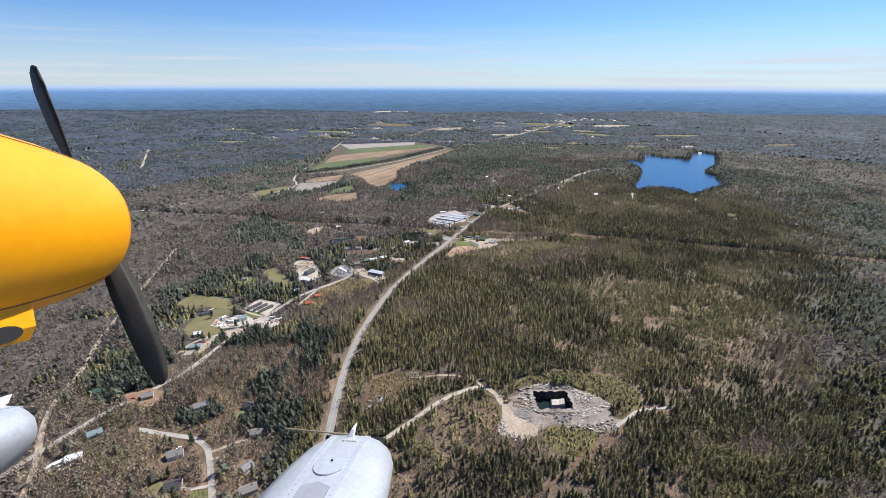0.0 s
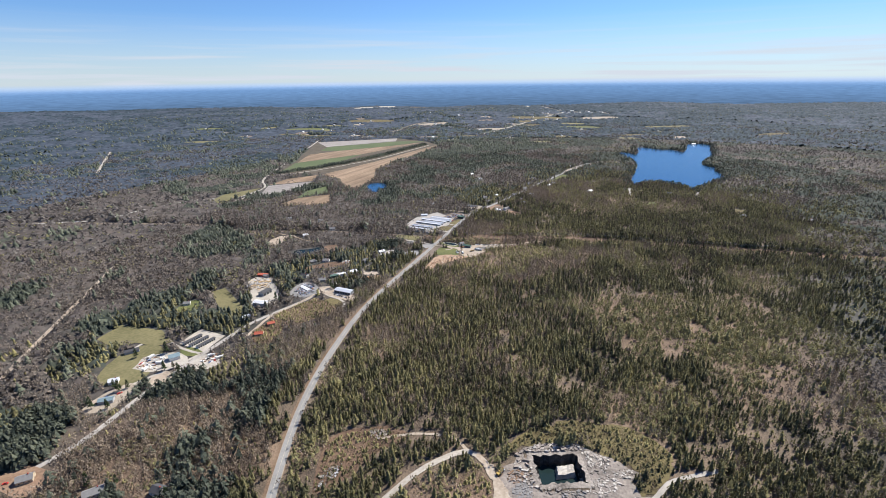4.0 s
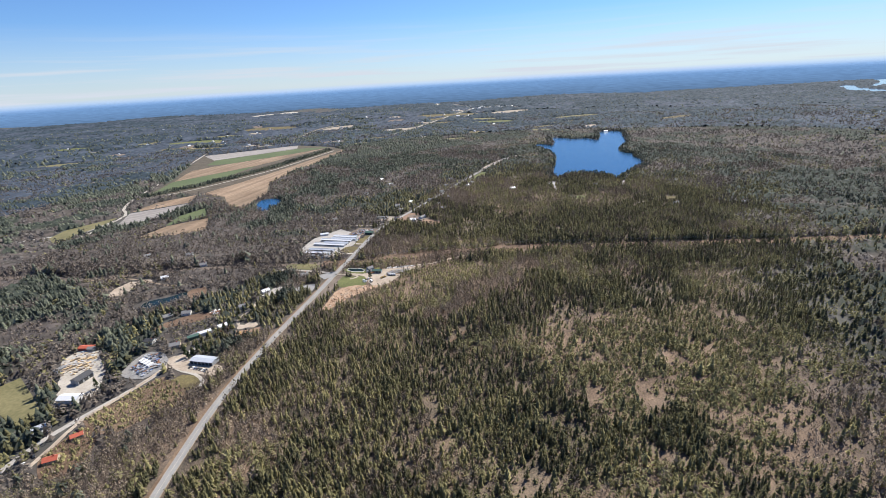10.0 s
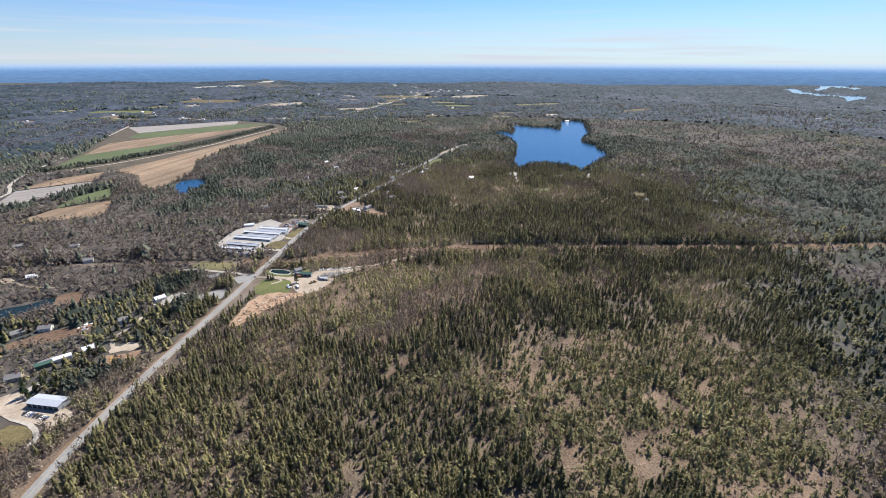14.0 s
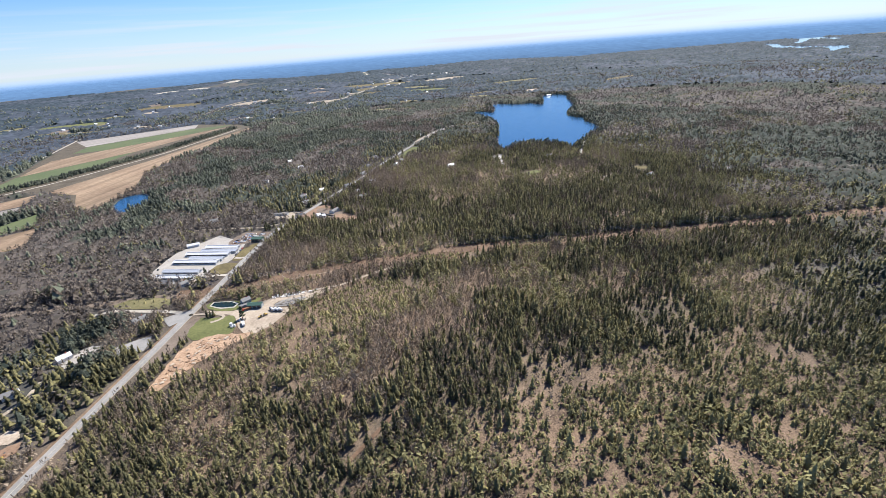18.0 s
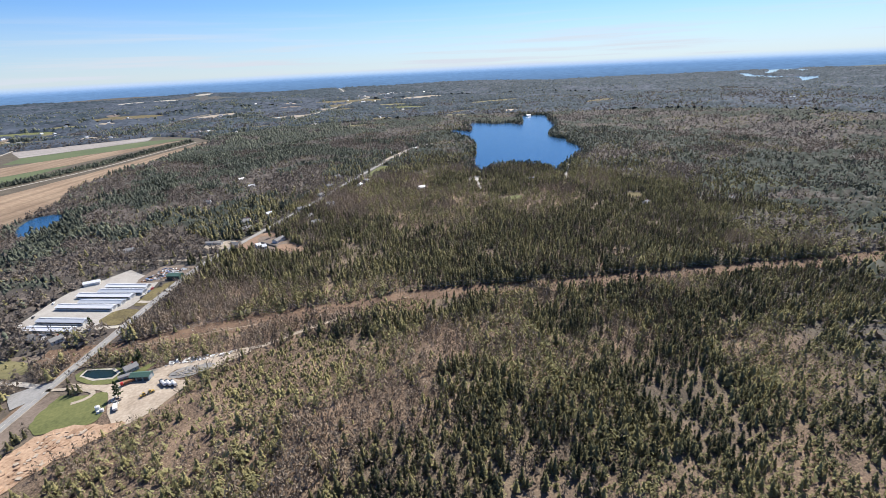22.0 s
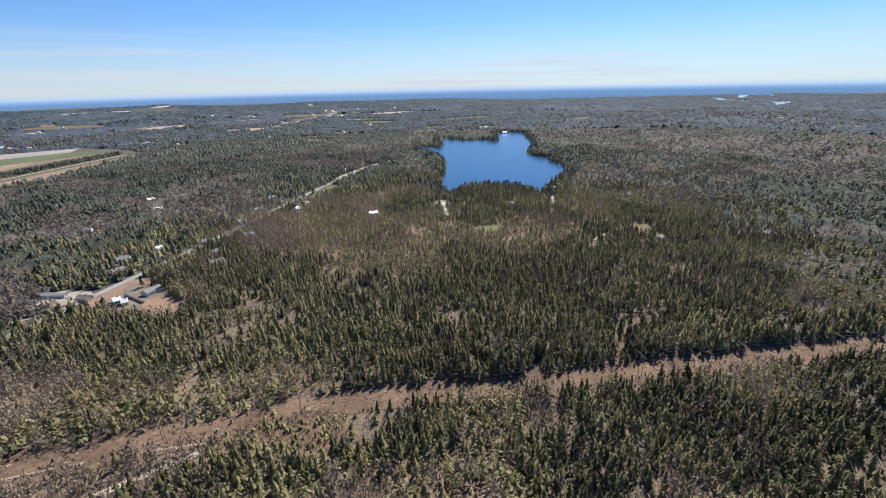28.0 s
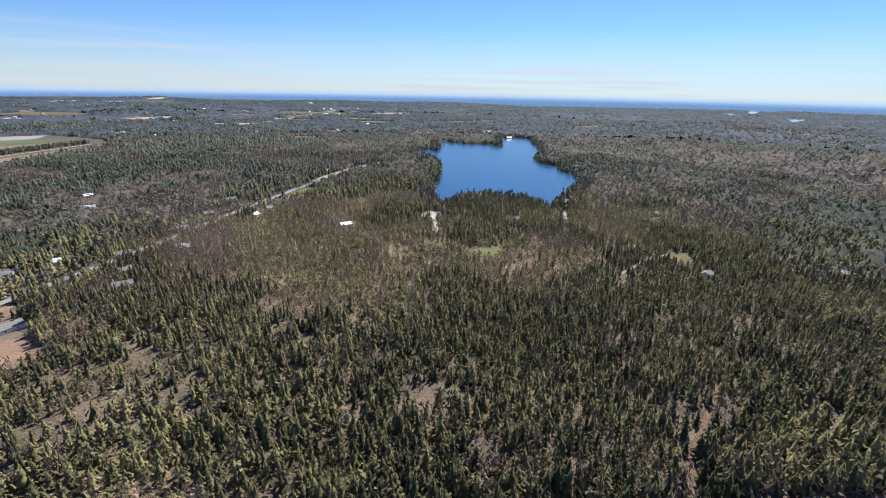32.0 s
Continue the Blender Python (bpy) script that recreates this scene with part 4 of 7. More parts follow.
WHITE_WALL = paint("white_clapboard", (0.78, 0.77, 0.73))
GREY_WALL = paint("grey_clapboard", (0.42, 0.43, 0.44))
TAN_WALL = paint("tan_clapboard", (0.55, 0.46, 0.34))
RED_WALL = paint("barn_red", (0.38, 0.07, 0.045))
DARK_ROOF = paint("dark_shingles", (0.075, 0.075, 0.08), 0.9)
GREY_ROOF = paint("grey_shingles", (0.24, 0.235, 0.23), 0.9)
WHITE_ROOF = paint("white_metal_roof", (0.70, 0.71, 0.725), 0.45, 0.0, 0.15)
BLUE_ROOF = paint("blue_grey_metal_roof", (0.46, 0.49, 0.54), 0.5, 0.0, 0.2)
GREEN_ROOF = paint("green_metal_roof", (0.07, 0.135, 0.105), 0.5)
TEAL_ROOF = paint("teal_metal_roof", (0.21, 0.285, 0.31), 0.5)
ORANGE_ROOF = paint("red_metal_roof", (0.52, 0.13, 0.075), 0.6)
GLASS = paint("window_glass", (0.05, 0.06, 0.07), 0.1)
WOOD = paint("weathered_wood", (0.30, 0.24, 0.18), 0.9)
LUMBER = paint("fresh_lumber", (0.62, 0.46, 0.27), 0.9)
RUBBER = paint("black_rubber", (0.025, 0.025, 0.025), 0.8)
STEEL = paint("galvanized_steel", (0.50, 0.51, 0.52), 0.45, 0.6)
RUST = paint("rusty_steel", (0.27, 0.13, 0.07), 0.85)
VEHICLE_WHITE = paint("white_enamel", (0.80, 0.80, 0.78), 0.3, 0.0, 0.08)
VEHICLE_RED = paint("red_enamel", (0.50, 0.04, 0.03), 0.3, 0.0, 0.15)
VEHICLE_YELLOW = paint("machine_yellow", (0.48, 0.32, 0.08), 0.4, 0.0, 0.2)
VEHICLE_BLUE = paint("blue_enamel", (0.10, 0.15, 0.28), 0.3, 0.0, 0.15)
VEHICLE_DARK = paint("dark_enamel", (0.05, 0.055, 0.06), 0.3, 0.0, 0.15)


def box(bm, x0, x1, y0, y1, z0, z1, bevel=0.0):
    made = bmesh.ops.create_cube(bm, size=1.0)["verts"]
    bmesh.ops.scale(bm, vec=(x1 - x0, y1 - y0, z1 - z0), verts=made)
    bmesh.ops.translate(bm, vec=((x0 + x1) / 2, (y0 + y1) / 2, (z0 + z1) / 2), verts=made)
    if bevel:
        edges = list({e for v in made for e in v.link_edges})
        bmesh.ops.bevel(bm, geom=edges, offset=bevel, segments=1, affect="EDGES")


def tube(bm, r, a, b, sides=10, r2=None):
    a, b = Vector(a), Vector(b)
    m = Matrix.Translation((a + b) / 2) @ (b - a).to_track_quat("Z", "Y").to_matrix().to_4x4()
    bmesh.ops.create_cone(bm, cap_ends=True, segments=sides, radius1=r, radius2=r if r2 is None else r2, depth=(b - a).length, matrix=m)


def loft(bm, rings, caps=True):
    rows = [[bm.verts.new(p) for p in ring] for ring in rings]
    n = len(rows[0])
    for a, b in zip(rows, rows[1:]):
        for i in range(n):
            bm.faces.new((a[i], a[(i + 1) % n], b[(i + 1) % n], b[i]))
    if caps:
        bm.faces.new(rows[0][::-1]), bm.faces.new(rows[-1])
    bmesh.ops.recalc_face_normals(bm, faces=bm.faces)


def part(name, bm, mat, parent, label="", smooth_faces=False):
    me = bpy.data.meshes.new(name)
    bm.to_mesh(me)
    bm.free()
    if smooth_faces:
        for f in me.polygons:
            f.use_smooth = True
    me.materials.append(mat)
    ob = new(name, me)
    ob.parent = parent
    return tagged(ob, label)


def made(fill, *args, **kw):
    bm = bmesh.new()
    fill(bm, *args, **kw)
    return bm


def thing(name, x, y, turn, label, category, group="", z=None, room=0.0):
    if room:
        clear_line([(x, y), (x + 0.1, y)], room)
    ob = new(name)
    ob.empty_display_size = 0.5
    ob.matrix_world = pose(x, y, float(height(x, y)) + 0.3 if z is None else z, 0, 0, turn)
    return tagged(ob, label, category, group)


# ---- buildings ----
def gable(bm, w, d, eave, ridge, over=0.4, thick=0.22):
    """Two roof slopes with thickness, the ridge along x."""
    for s in (-1, 1):
        vs = [(x, s * y, z) for x in (-w / 2 - over, w / 2 + over) for y, z in ((0, ridge), (d / 2 + over, eave - over * (ridge - eave) / (d / 2)))]
        low = [bm.verts.new(v) for v in vs]
        top = [bm.verts.new((a, b, c + thick)) for a, b, c in vs]
        for f in ((0, 1, 3, 2), (0, 2, 6, 4), (1, 5, 7, 3), (0, 4, 5, 1), (2, 3, 7, 6), (4, 6, 7, 5)):
            both = low + top
            bm.faces.new([both[i] for i in f])
    bmesh.ops.recalc_face_normals(bm, faces=bm.faces)


def walls(bm, w, d, eave, ridge):
    """A house's shell with its two gables."""
    prof = [(-d / 2, -0.4), (d / 2, -0.4), (d / 2, eave), (0, ridge), (-d / 2, eave)]
    loft(bm, [[(x, y, z) for y, z in prof] for x in (-w / 2, w / 2)])


def house(x, y, turn, w, d, eave, rise, wall, roof, label, chimney=True, name="house", windows=3):
    h = thing(name, x, y, turn, label, "house", room=w * 0.5 + 4)
    ridge = eave + rise
    part("wall", made(walls, w, d, eave, ridge), wall, h)
    part("roof", made(gable, w, d, eave + 0.02, ridge + 0.02), roof, h)
    for s in (-1, 1):
        for k in range(windows):
            px = -w / 2 + w * (k + 0.7) / (windows + 0.4)
            win = part("window", made(box, px - 0.6, px + 0.6, s * d / 2 - 0.05, s * d / 2 + 0.04, 1.0, 2.2), WHITE_WALL, h)
            part("pane", made(box, px - 0.5, px + 0.5, s * d / 2 - 0.07, s * d / 2 + 0.07, 1.1, 2.1), GLASS, win)
    part("door", made(box, w / 2 - 0.06, w / 2 + 0.06, -0.5, 0.5, 0, 2.05), WOOD, h)
    if chimney:
        part("chimney", made(box, w * 0.2, w * 0.2 + 0.8, -0.4, 0.4, ridge - 1.2, ridge + 1.0), RED_WALL, h)
    return h


def long_barn(x, y, turn, length, width, roof, label, group="white barns"):
    b = thing("barn", x, y, turn, label, "barn", group)
    eave, ridge = 2.9, 2.9 + width * 0.17
    part("wall", made(walls, length, width, eave, ridge), WHITE_WALL, b)
    part("roof", made(gable, length, width, eave + 0.02, ridge + 0.02, 0.6), roof, b)
    part("ridge_vent", made(box, -length / 2 + 1, length / 2 - 1, -0.35, 0.35, ridge + 0.15, ridge + 0.6), WHITE_ROOF, b)
    for s in (-1, 1):
        part("end_door", made(box, s * length / 2 - 0.08, s * length / 2 + 0.08, -1.8, 1.8, 0, 2.7), GREY_WALL, b)
        part("vent_strip", made(box, -length / 2 + 1.5, length / 2 - 1.5, s * width / 2 - 0.05, s * width / 2 + 0.06, 1.1, 2.3), VEHICLE_DARK, b)
    return b


def shed(x, y, turn, w, d, eave, rise, wall, roof, label, bays=0):
    s = thing("shed", x, y, turn, label, "shed", room=w * 0.45 + 3)
    part("wall", made(walls, w, d, eave, eave + rise), wall, s)
    part("roof", made(gable, w, d, eave + 0.02, eave + rise + 0.02, 0.5), roof, s)
    part("door", made(box, w / 2 - 0.06, w / 2 + 0.07, -1.5, 1.5, 0, min(3.0, eave - 0.2)), GREY_WALL, s)
    for k in range(bays):
        px = -w / 2 + w * (k + 0.5) / bays
        part("bay_door", made(box, px - w / bays * 0.36, px + w / bays * 0.36, -d / 2 - 0.07, -d / 2 + 0.05, 0, eave * 0.82), VEHICLE_DARK, s)
    return s


# ---- vehicles ----
def wheels(owner, spots, r=0.5, w=0.3):
    for px, py in spots:
        tyre = part("wheel", made(tube, r, (px, py - w / 2, r), (px, py + w / 2, r), 12), RUBBER, owner)
        part("rim", made(tube, r * 0.55, (px, py - w / 2 - 0.02, r), (px, py + w / 2 + 0.02, r), 10), STEEL, tyre)


def car(x, y, turn, colour, label, length=4.6):
    c = thing("car", x, y, turn, label, "car", "parked vehicles")
    L, W = length / 2, 0.9
    part("body", made(box, -L, L, -W, W, 0.35, 0.95, 0.12), colour, c)
    part("cabin", made(lambda bm: loft(bm, [[(-L * 0.55, -W * .95, .93), (L * 0.45, -W * .95, .93), (L * 0.45, W * .95, .93), (-L * 0.55, W * .95, .93)], [(-L * 0.4, -W * .75, 1.5), (L * 0.2, -W * .75, 1.5), (L * 0.2, W * .75, 1.5), (-L * 0.4, W * .75, 1.5)]])), GLASS, c)
    part("roof", made(box, -L * 0.4, L * 0.2, -W * .76, W * .76, 1.48, 1.55), colour, c)
    for s in (-1, 1):
        part("headlight", made(box, L - 0.04, L + 0.03, s * 0.65 - 0.18, s * 0.65 + 0.18, 0.62, 0.8), WHITE_WALL, c)
    wheels(c, [(a * L * 0.62, b * 0.82) for a in (-1, 1) for b in (-1, 1)], 0.33, 0.22)
    return c


def truck(x, y, turn, cab, load, label, tank=True):
    t = thing("truck", x, y, turn, label, "truck", "parked vehicles")
    part("chassis", made(box, -4.4, 4.2, -0.5, 0.5, 0.75, 1.05), VEHICLE_DARK, t)
    c = part("cab", made(box, 2.4, 4.4, -1.15, 1.15, 0.8, 2.9, 0.15), cab, t)
    part("windscreen", made(box, 4.3, 4.43, -1.0, 1.0, 1.8, 2.6), GLASS, c)
    if tank:
        body = part("tank", made(tube, 1.15, (-4.3, 0, 2.15), (2.0, 0, 2.15), 14), load, t)
        for px in (-2.5, -0.5, 1.2):
            part("hatch", made(tube, 0.3, (px, 0, 3.2), (px, 0, 3.45), 8), STEEL, body)
    else:
        part("dump_body", made(lambda bm: loft(bm, [[(-4.4, -1.2, 1.1), (2.1, -1.2, 1.1), (2.1, 1.2, 1.1), (-4.4, 1.2, 1.1)], [(-4.6, -1.25, 2.7), (2.2, -1.25, 2.7), (2.2, 1.25, 2.7), (-4.6, 1.25, 2.7)]])), load, t)
    wheels(t, [(px, s * 0.95) for px in (-3.5, -2.3, 3.3) for s in (-1, 1)], 0.52, 0.35)
    return t


def loader(x, y, turn):
    t = thing("loader", x, y, turn, "yellow wheel loader parked on bare sand", "loader", "parked vehicles")
    part("body", made(box, -2.4, 0.2, -0.9, 0.9, 0.8, 1.9, 0.15), VEHICLE_YELLOW, t)
    c = part("cab", made(box, -0.4, 1.0, -0.7, 0.7, 1.0, 3.0, 0.1), VEHICLE_YELLOW, t)
    part("window", made(box, -0.3, 1.03, -0.74, 0.74, 1.9, 2.8), GLASS, c)
    for s in (-1, 1):
        part("arm", made(tube, 0.13, (0.8, s * 0.6, 1.5), (2.6, s * 0.6, 0.7), 6), VEHICLE_YELLOW, t)
    part("bucket", made(box, 2.5, 3.4, -1.2, 1.2, 0.2, 1.1), STEEL, t)
    wheels(t, [(px, s * 0.95) for px in (-1.5, 1.3) for s in (-1, 1)], 0.7, 0.5)


def storage_tank(x, y, r, tall, label):
    t = thing("storage_tank", x, y, 0, label, "tank", "storage tanks")
    part("shell", made(tube, r, (0, 0, 0), (0, 0, tall), 18), VEHICLE_WHITE, t)
    part("dome", made(tube, r * 1.02, (0, 0, tall), (0, 0, tall + r * 0.4), 18, r * 0.2), VEHICLE_WHITE, t)
    part("hatch", made(tube, 0.3, (0, 0, tall + r * 0.35), (0, 0, tall + r * 0.4 + 0.3), 8), STEEL, t)


def heap(name, poly, count, low, high, mats, label, category, seed, flat=0.5):
    """Loose pieces too many to count, lying within an outline."""
    rng = np.random.RandomState(seed)
    q = np.array(poly)
    V, F, K = [], [], []
    while len(V) < count * 8:
        x, y = rng.uniform(*q[:, 0][[q[:, 0].argmin(), q[:, 0].argmax()]]), rng.uniform(*q[:, 1][[q[:, 1].argmin(), q[:, 1].argmax()]])
        if not inside(poly, np.array([x]), np.array([y]))[0]:
            continue
        s = rng.uniform(low, high)
        e = s * np.array((rng.uniform(0.6, 1.6), rng.uniform(0.5, 1.1), rng.uniform(0.4, 1.0) * flat))
        a = rng.uniform(0, 6.28)
        c, sn = math.cos(a), math.sin(a)
        z = float(height(x, y)) + 0.3
        b = len(V)
        for k in range(8):
            p = (np.array((k & 1, k >> 1 & 1, k >> 2)) - (0.5, 0.5, 0.0)) * e * rng.uniform(0.75, 1.2, 3)
            V.append((x + p[0] * c - p[1] * sn, y + p[0] * sn + p[1] * c, z + p[2]))
        for f in ((0, 2, 3, 1), (4, 5, 7, 6), (0, 1, 5, 4), (2, 6, 7, 3), (0, 4, 6, 2), (1, 3, 7, 5)):
            F.append([b + i for i in f])
        K += [rng.randint(len(mats))] * 6
    me = mesh_from(name, V, F, mats[0])
    for m in mats[1:]:
        me.materials.append(m)
    me.polygons.foreach_set("material_index", K)
    tagged(new(name, me), label, category, kind="stuff")


# ---- the barns and what stands near them ----
BARN_TURN = -27.5
for bx, by, blen, roof, note in [
    (-8, 1081, 47, WHITE_ROOF, "long low white poultry barn with white metal roof"),
    (-2, 1095, 48, BLUE_ROOF, "long low white poultry barn with weathered blue-grey roof"),
    (11, 1119, 60, WHITE_ROOF, "long low white poultry barn with white metal roof"),
    (23, 1124, 46, BLUE_ROOF, "long low white poultry barn with blue-grey roof"),
    (23, 1140, 60, WHITE_ROOF, "long low white poultry barn with white metal roof"),
    (37, 1144, 50, BLUE_ROOF, "long low white poultry barn with blue-grey roof"),
    (40, 1156, 47, WHITE_ROOF, "long low white poultry barn with white metal roof"),
]:
    long_barn(bx, by, BARN_TURN, blen, 8.0, roof, note)
shed(0, 1186, 5, 15, 7, 3, 1.4, WHITE_WALL, WHITE_ROOF, "white shed at the back of the barn lot")
shed(85, 1161, BARN_TURN, 15, 9, 4.2, 1.6, GREEN_ROOF, GREEN_ROOF, "green metal shed beside the highway", 3)
house(-14, 1068, BARN_TURN, 12, 8, 3, 2.2, WHITE_WALL, GREY_ROOF, "white farmhouse with grey roof by the barns")
house(4, 1056, 40, 10, 7, 3, 2.0, WHITE_WALL, GREY_ROOF, "small white house with grey roof by the barns")
house(18, 1286, 20, 12, 8, 3, 2.2, WHITE_WALL, GREY_ROOF, "white house with grey roof among bare trees")
house(1, 1289, -10, 10, 8, 3, 2.2, GREY_WALL, GREY_ROOF, "grey house among bare trees")
shed(120, 1262, -25, 22, 6, 2.8, 1.0, WHITE_WALL, GREY_ROOF, "long pale roadside building")
heap("junk_rows", [(50, 1165), (70, 1200), (95, 1185), (78, 1165)], 170, 0.8, 2.8, [RUST, WHITE_WALL, VEHICLE_DARK, VEHICLE_BLUE, GREY_WALL], "rows of rusty and pale equipment", "scrap", 4)
for k, (cx, cy, col) in enumerate([(60, 1128, VEHICLE_WHITE), (63, 1134, VEHICLE_BLUE), (65, 1140, VEHICLE_RED), (58, 1121, VEHICLE_DARK), (-38, 1104, VEHICLE_WHITE), (-33, 1120, VEHICLE_DARK), (-25, 1148, VEHICLE_WHITE)]):
    car(cx, cy, 62 + 5 * k, col, {VEHICLE_WHITE: "white car", VEHICLE_BLUE: "blue car", VEHICLE_RED: "red car", VEHICLE_DARK: "dark car"}[col] + " parked on pale gravel by barns")

# ---- contractor's yard ----
shed(84, 962, -20, 14, 6.5, 3.6, 1.5, TEAL_ROOF, GREEN_ROOF, "green metal equipment shed on bare sand", 3)
house(74, 978, 30, 9, 7, 3, 2.2, GREY_WALL, GREY_ROOF, "small grey house by a pond", windows=2)
shed(72, 968, 10, 8, 3, 2.4, 0.6, GREY_WALL, GREY_ROOF, "small grey shed beside the pond")
truck(75, 959, 200, VEHICLE_RED, RUST, "red rusty truck parked by the green shed", False)
truck(100, 946, 118, VEHICLE_DARK, VEHICLE_WHITE, "white tanker truck on bare sand")
truck(103.6, 944.2, 118, VEHICLE_DARK, VEHICLE_WHITE, "white tanker truck on bare sand")
truck(107.2, 942.4, 118, VEHICLE_DARK, VEHICLE_WHITE, "white tanker truck on bare sand")
truck(73, 931, 100, VEHICLE_DARK, VEHICLE_WHITE, "dark truck with white body at the lawn's edge", False)
loader(89, 937, 30)
loader(93, 939, 200)
storage_tank(62, 934, 1.5, 3.0, "white storage tank on the grass")
storage_tank(65, 931, 1.2, 2.0, "small white storage tank on the grass")
storage_tank(63, 930, 1.0, 1.6, "small white storage tank on the grass")
heap("stone_pile", [(98, 971), (102, 978), (125, 975), (150, 969), (140, 966), (112, 970)], 120, 0.7, 2.2, [GRANITE, GREY_WALL, WHITE_WALL], "row of pale stone blocks along the tree line", "stones", 7)
heap("gravel_pile", [(104, 956), (112, 963), (126, 960), (130, 952), (116, 948)], 150, 0.5, 1.6, [CRUSHED, CRUSHED, VERGE], "dark grey crushed stone heap", "gravel heap", 8)
heap("yard_clutter", [(66, 938), (70, 946), (76, 944), (74, 934)], 30, 0.5, 1.6, [RUST, WHITE_WALL, VEHICLE_DARK], "clutter beside parked trucks", "clutter", 9)

heap("clay_slabs", [(8, 866), (20, 900), (40, 920), (62, 916), (52, 894), (30, 878), (16, 862)], 150, 0.8, 3.0, [CLAY, CLAY, DIRT], "broken slabs of orange clay on the bank", "clay", 10, 0.45)
heap("parked_gear", [(-240, 690), (-238, 702), (-226, 700), (-228, 688)], 24, 1.0, 2.8, [VEHICLE_BLUE, GREY_WALL, VEHICLE_DARK], "blue and grey equipment beside the road", "equipment", 11)

# ---- white shed, salvage and houses along the country road ----
shed(-117, 771, -25, 28, 11, 4.0, 1.0, GREY_WALL, BLUE_ROOF, "long shed with pale blue-grey roof and dark open bays", 6)
heap("salvage_pile", [(-193, 779), (-189, 806), (-171, 803), (-163, 778), (-176, 760)], 480, 0.8, 3.0, [STEEL, VEHICLE_DARK, GREY_WALL, VEHICLE_DARK, RUST, GREY_ROOF, VEHICLE_BLUE], "crowded salvage of vehicles and scrap", "scrap", 12)
for k in range(7):
    car(-130 + 3.0 * k, 764 - 1.9 * k, 60, (VEHICLE_DARK, VEHICLE_WHITE, VEHICLE_BLUE, VEHICLE_DARK)[k % 4], ("dark car", "white car", "blue car", "dark car")[k % 4] + " parked in a row by a white shed")
shed(-144, 831, 25, 12, 6, 3.4, 1.3, GREEN_ROOF, GREEN_ROOF, "long green-roofed shed in pines")
shed(-133, 838, 25, 14, 6, 3.4, 1.2, WHITE_WALL, WHITE_ROOF, "white-roofed shed in pines")
for hx, hy, ht, wall, roof, note in [
    (-115, 849, 30, WHITE_WALL, WHITE_ROOF, "white house with pale roof in pines"),
    (-143, 834, 40, GREY_WALL, GREY_ROOF, "grey house with grey roof in pines"),
    (-100, 900, 20, WHITE_WALL, GREY_ROOF, "white house with grey roof in pines"),
    (-77, 942, 35, WHITE_WALL, WHITE_ROOF, "white house with pale roof beside the highway"),
    (-160, 817, 10, TAN_WALL, GREY_ROOF, "tan house with grey roof"),
    (-193, 836, -15, WHITE_WALL, DARK_ROOF, "white house with dark roof"),
    (-193, 900, 30, TAN_WALL, GREY_ROOF, "tan house in bare woods"),
    (-171, 903, 0, WHITE_WALL, GREY_ROOF, "white house in bare woods"),
    (-243, 1050, 20, WHITE_WALL, WHITE_ROOF, "white building by a sand pit"),
    (-196, 1091, 15, WHITE_WALL, GREY_ROOF, "white house by a side lane"),
    (-235, 1156, 0, WHITE_WALL, GREY_ROOF, "white house far off in woods"),
    (-312, 1177, 30, GREY_WALL, GREY_ROOF, "grey house far off in woods"),
]:
    house(hx, hy, ht, 11, 8, 3.0, 2.2, wall, roof, note, windows=2)

heap("scrap_yard", [(-152, 832), (-150, 844), (-136, 842), (-136, 832)], 60, 0.8, 2.6, [WHITE_WALL, STEEL, RUST, VEHICLE_DARK], "scrap and vehicles under pines", "scrap", 41)
heap("scrap_yard", [(-143, 892), (-140, 906), (-130, 904), (-131, 890)], 50, 0.8, 2.6, [WHITE_WALL, STEEL, RUST], "pale scrap at the edge of pines", "scrap", 42)
heap("scrap_yard", [(-116, 838), (-115, 854), (-106, 852), (-106, 838)], 40, 0.8, 2.4, [WHITE_WALL, WOOD, RUST], "pale scrap beside a dirt lot", "scrap", 43)
heap("lot_gear", [(-94, 822), (-94, 830), (-76, 830), (-74, 822)], 16, 1.0, 2.6, [RUST, VEHICLE_DARK, VEHICLE_YELLOW], "machinery parked on reddish soil", "equipment", 44)
house(-26, 986, 35, 13, 8, 3.0, 2.2, WHITE_WALL, GREY_ROOF, "long white house with grey roof by a drive", windows=2)

# ---- sawmill and the lots behind it ----
shed(-236, 773, 63, 17, 10, 4.5, 2.2, GREY_WALL, DARK_ROOF, "grey sawmill shed with dark roof on a pale yard", 3)
shed(-230, 736, -15, 20, 10, 4.5, 1.6, WHITE_WALL, WHITE_ROOF, "large white-roofed sawmill building")
shed(-255, 838, -20, 9, 6, 3, 1.3, TAN_WALL, GREY_ROOF, "small tan shed in the sawmill yard")
shed(-262, 842, -15, 16, 7, 3.4, 1.2, RED_WALL, ORANGE_ROOF, "long red-roofed open shed at the sawmill")
shed(-270, 800, 60, 10, 5, 3.0, 0.8, GREY_WALL, GREY_ROOF, "small grey sawmill shed")
for k in range(14):
    stack = thing("lumber_stack", -266 + 3.6 * (k % 7), 800 + 16 * (k // 7) + 2.2 * (k % 3), 20 + 9 * (k % 4), "stack of sawn pale boards on the sawmill yard", "lumber", "lumber stacks")
    for j in range(3):
        part("board_layer", made(box, -2.4, 2.4, -0.9, 0.9, 0.1 + 0.55 * j, 0.55 + 0.55 * j), (LUMBER, WOOD, LUMBER)[(j + k) % 3], stack)
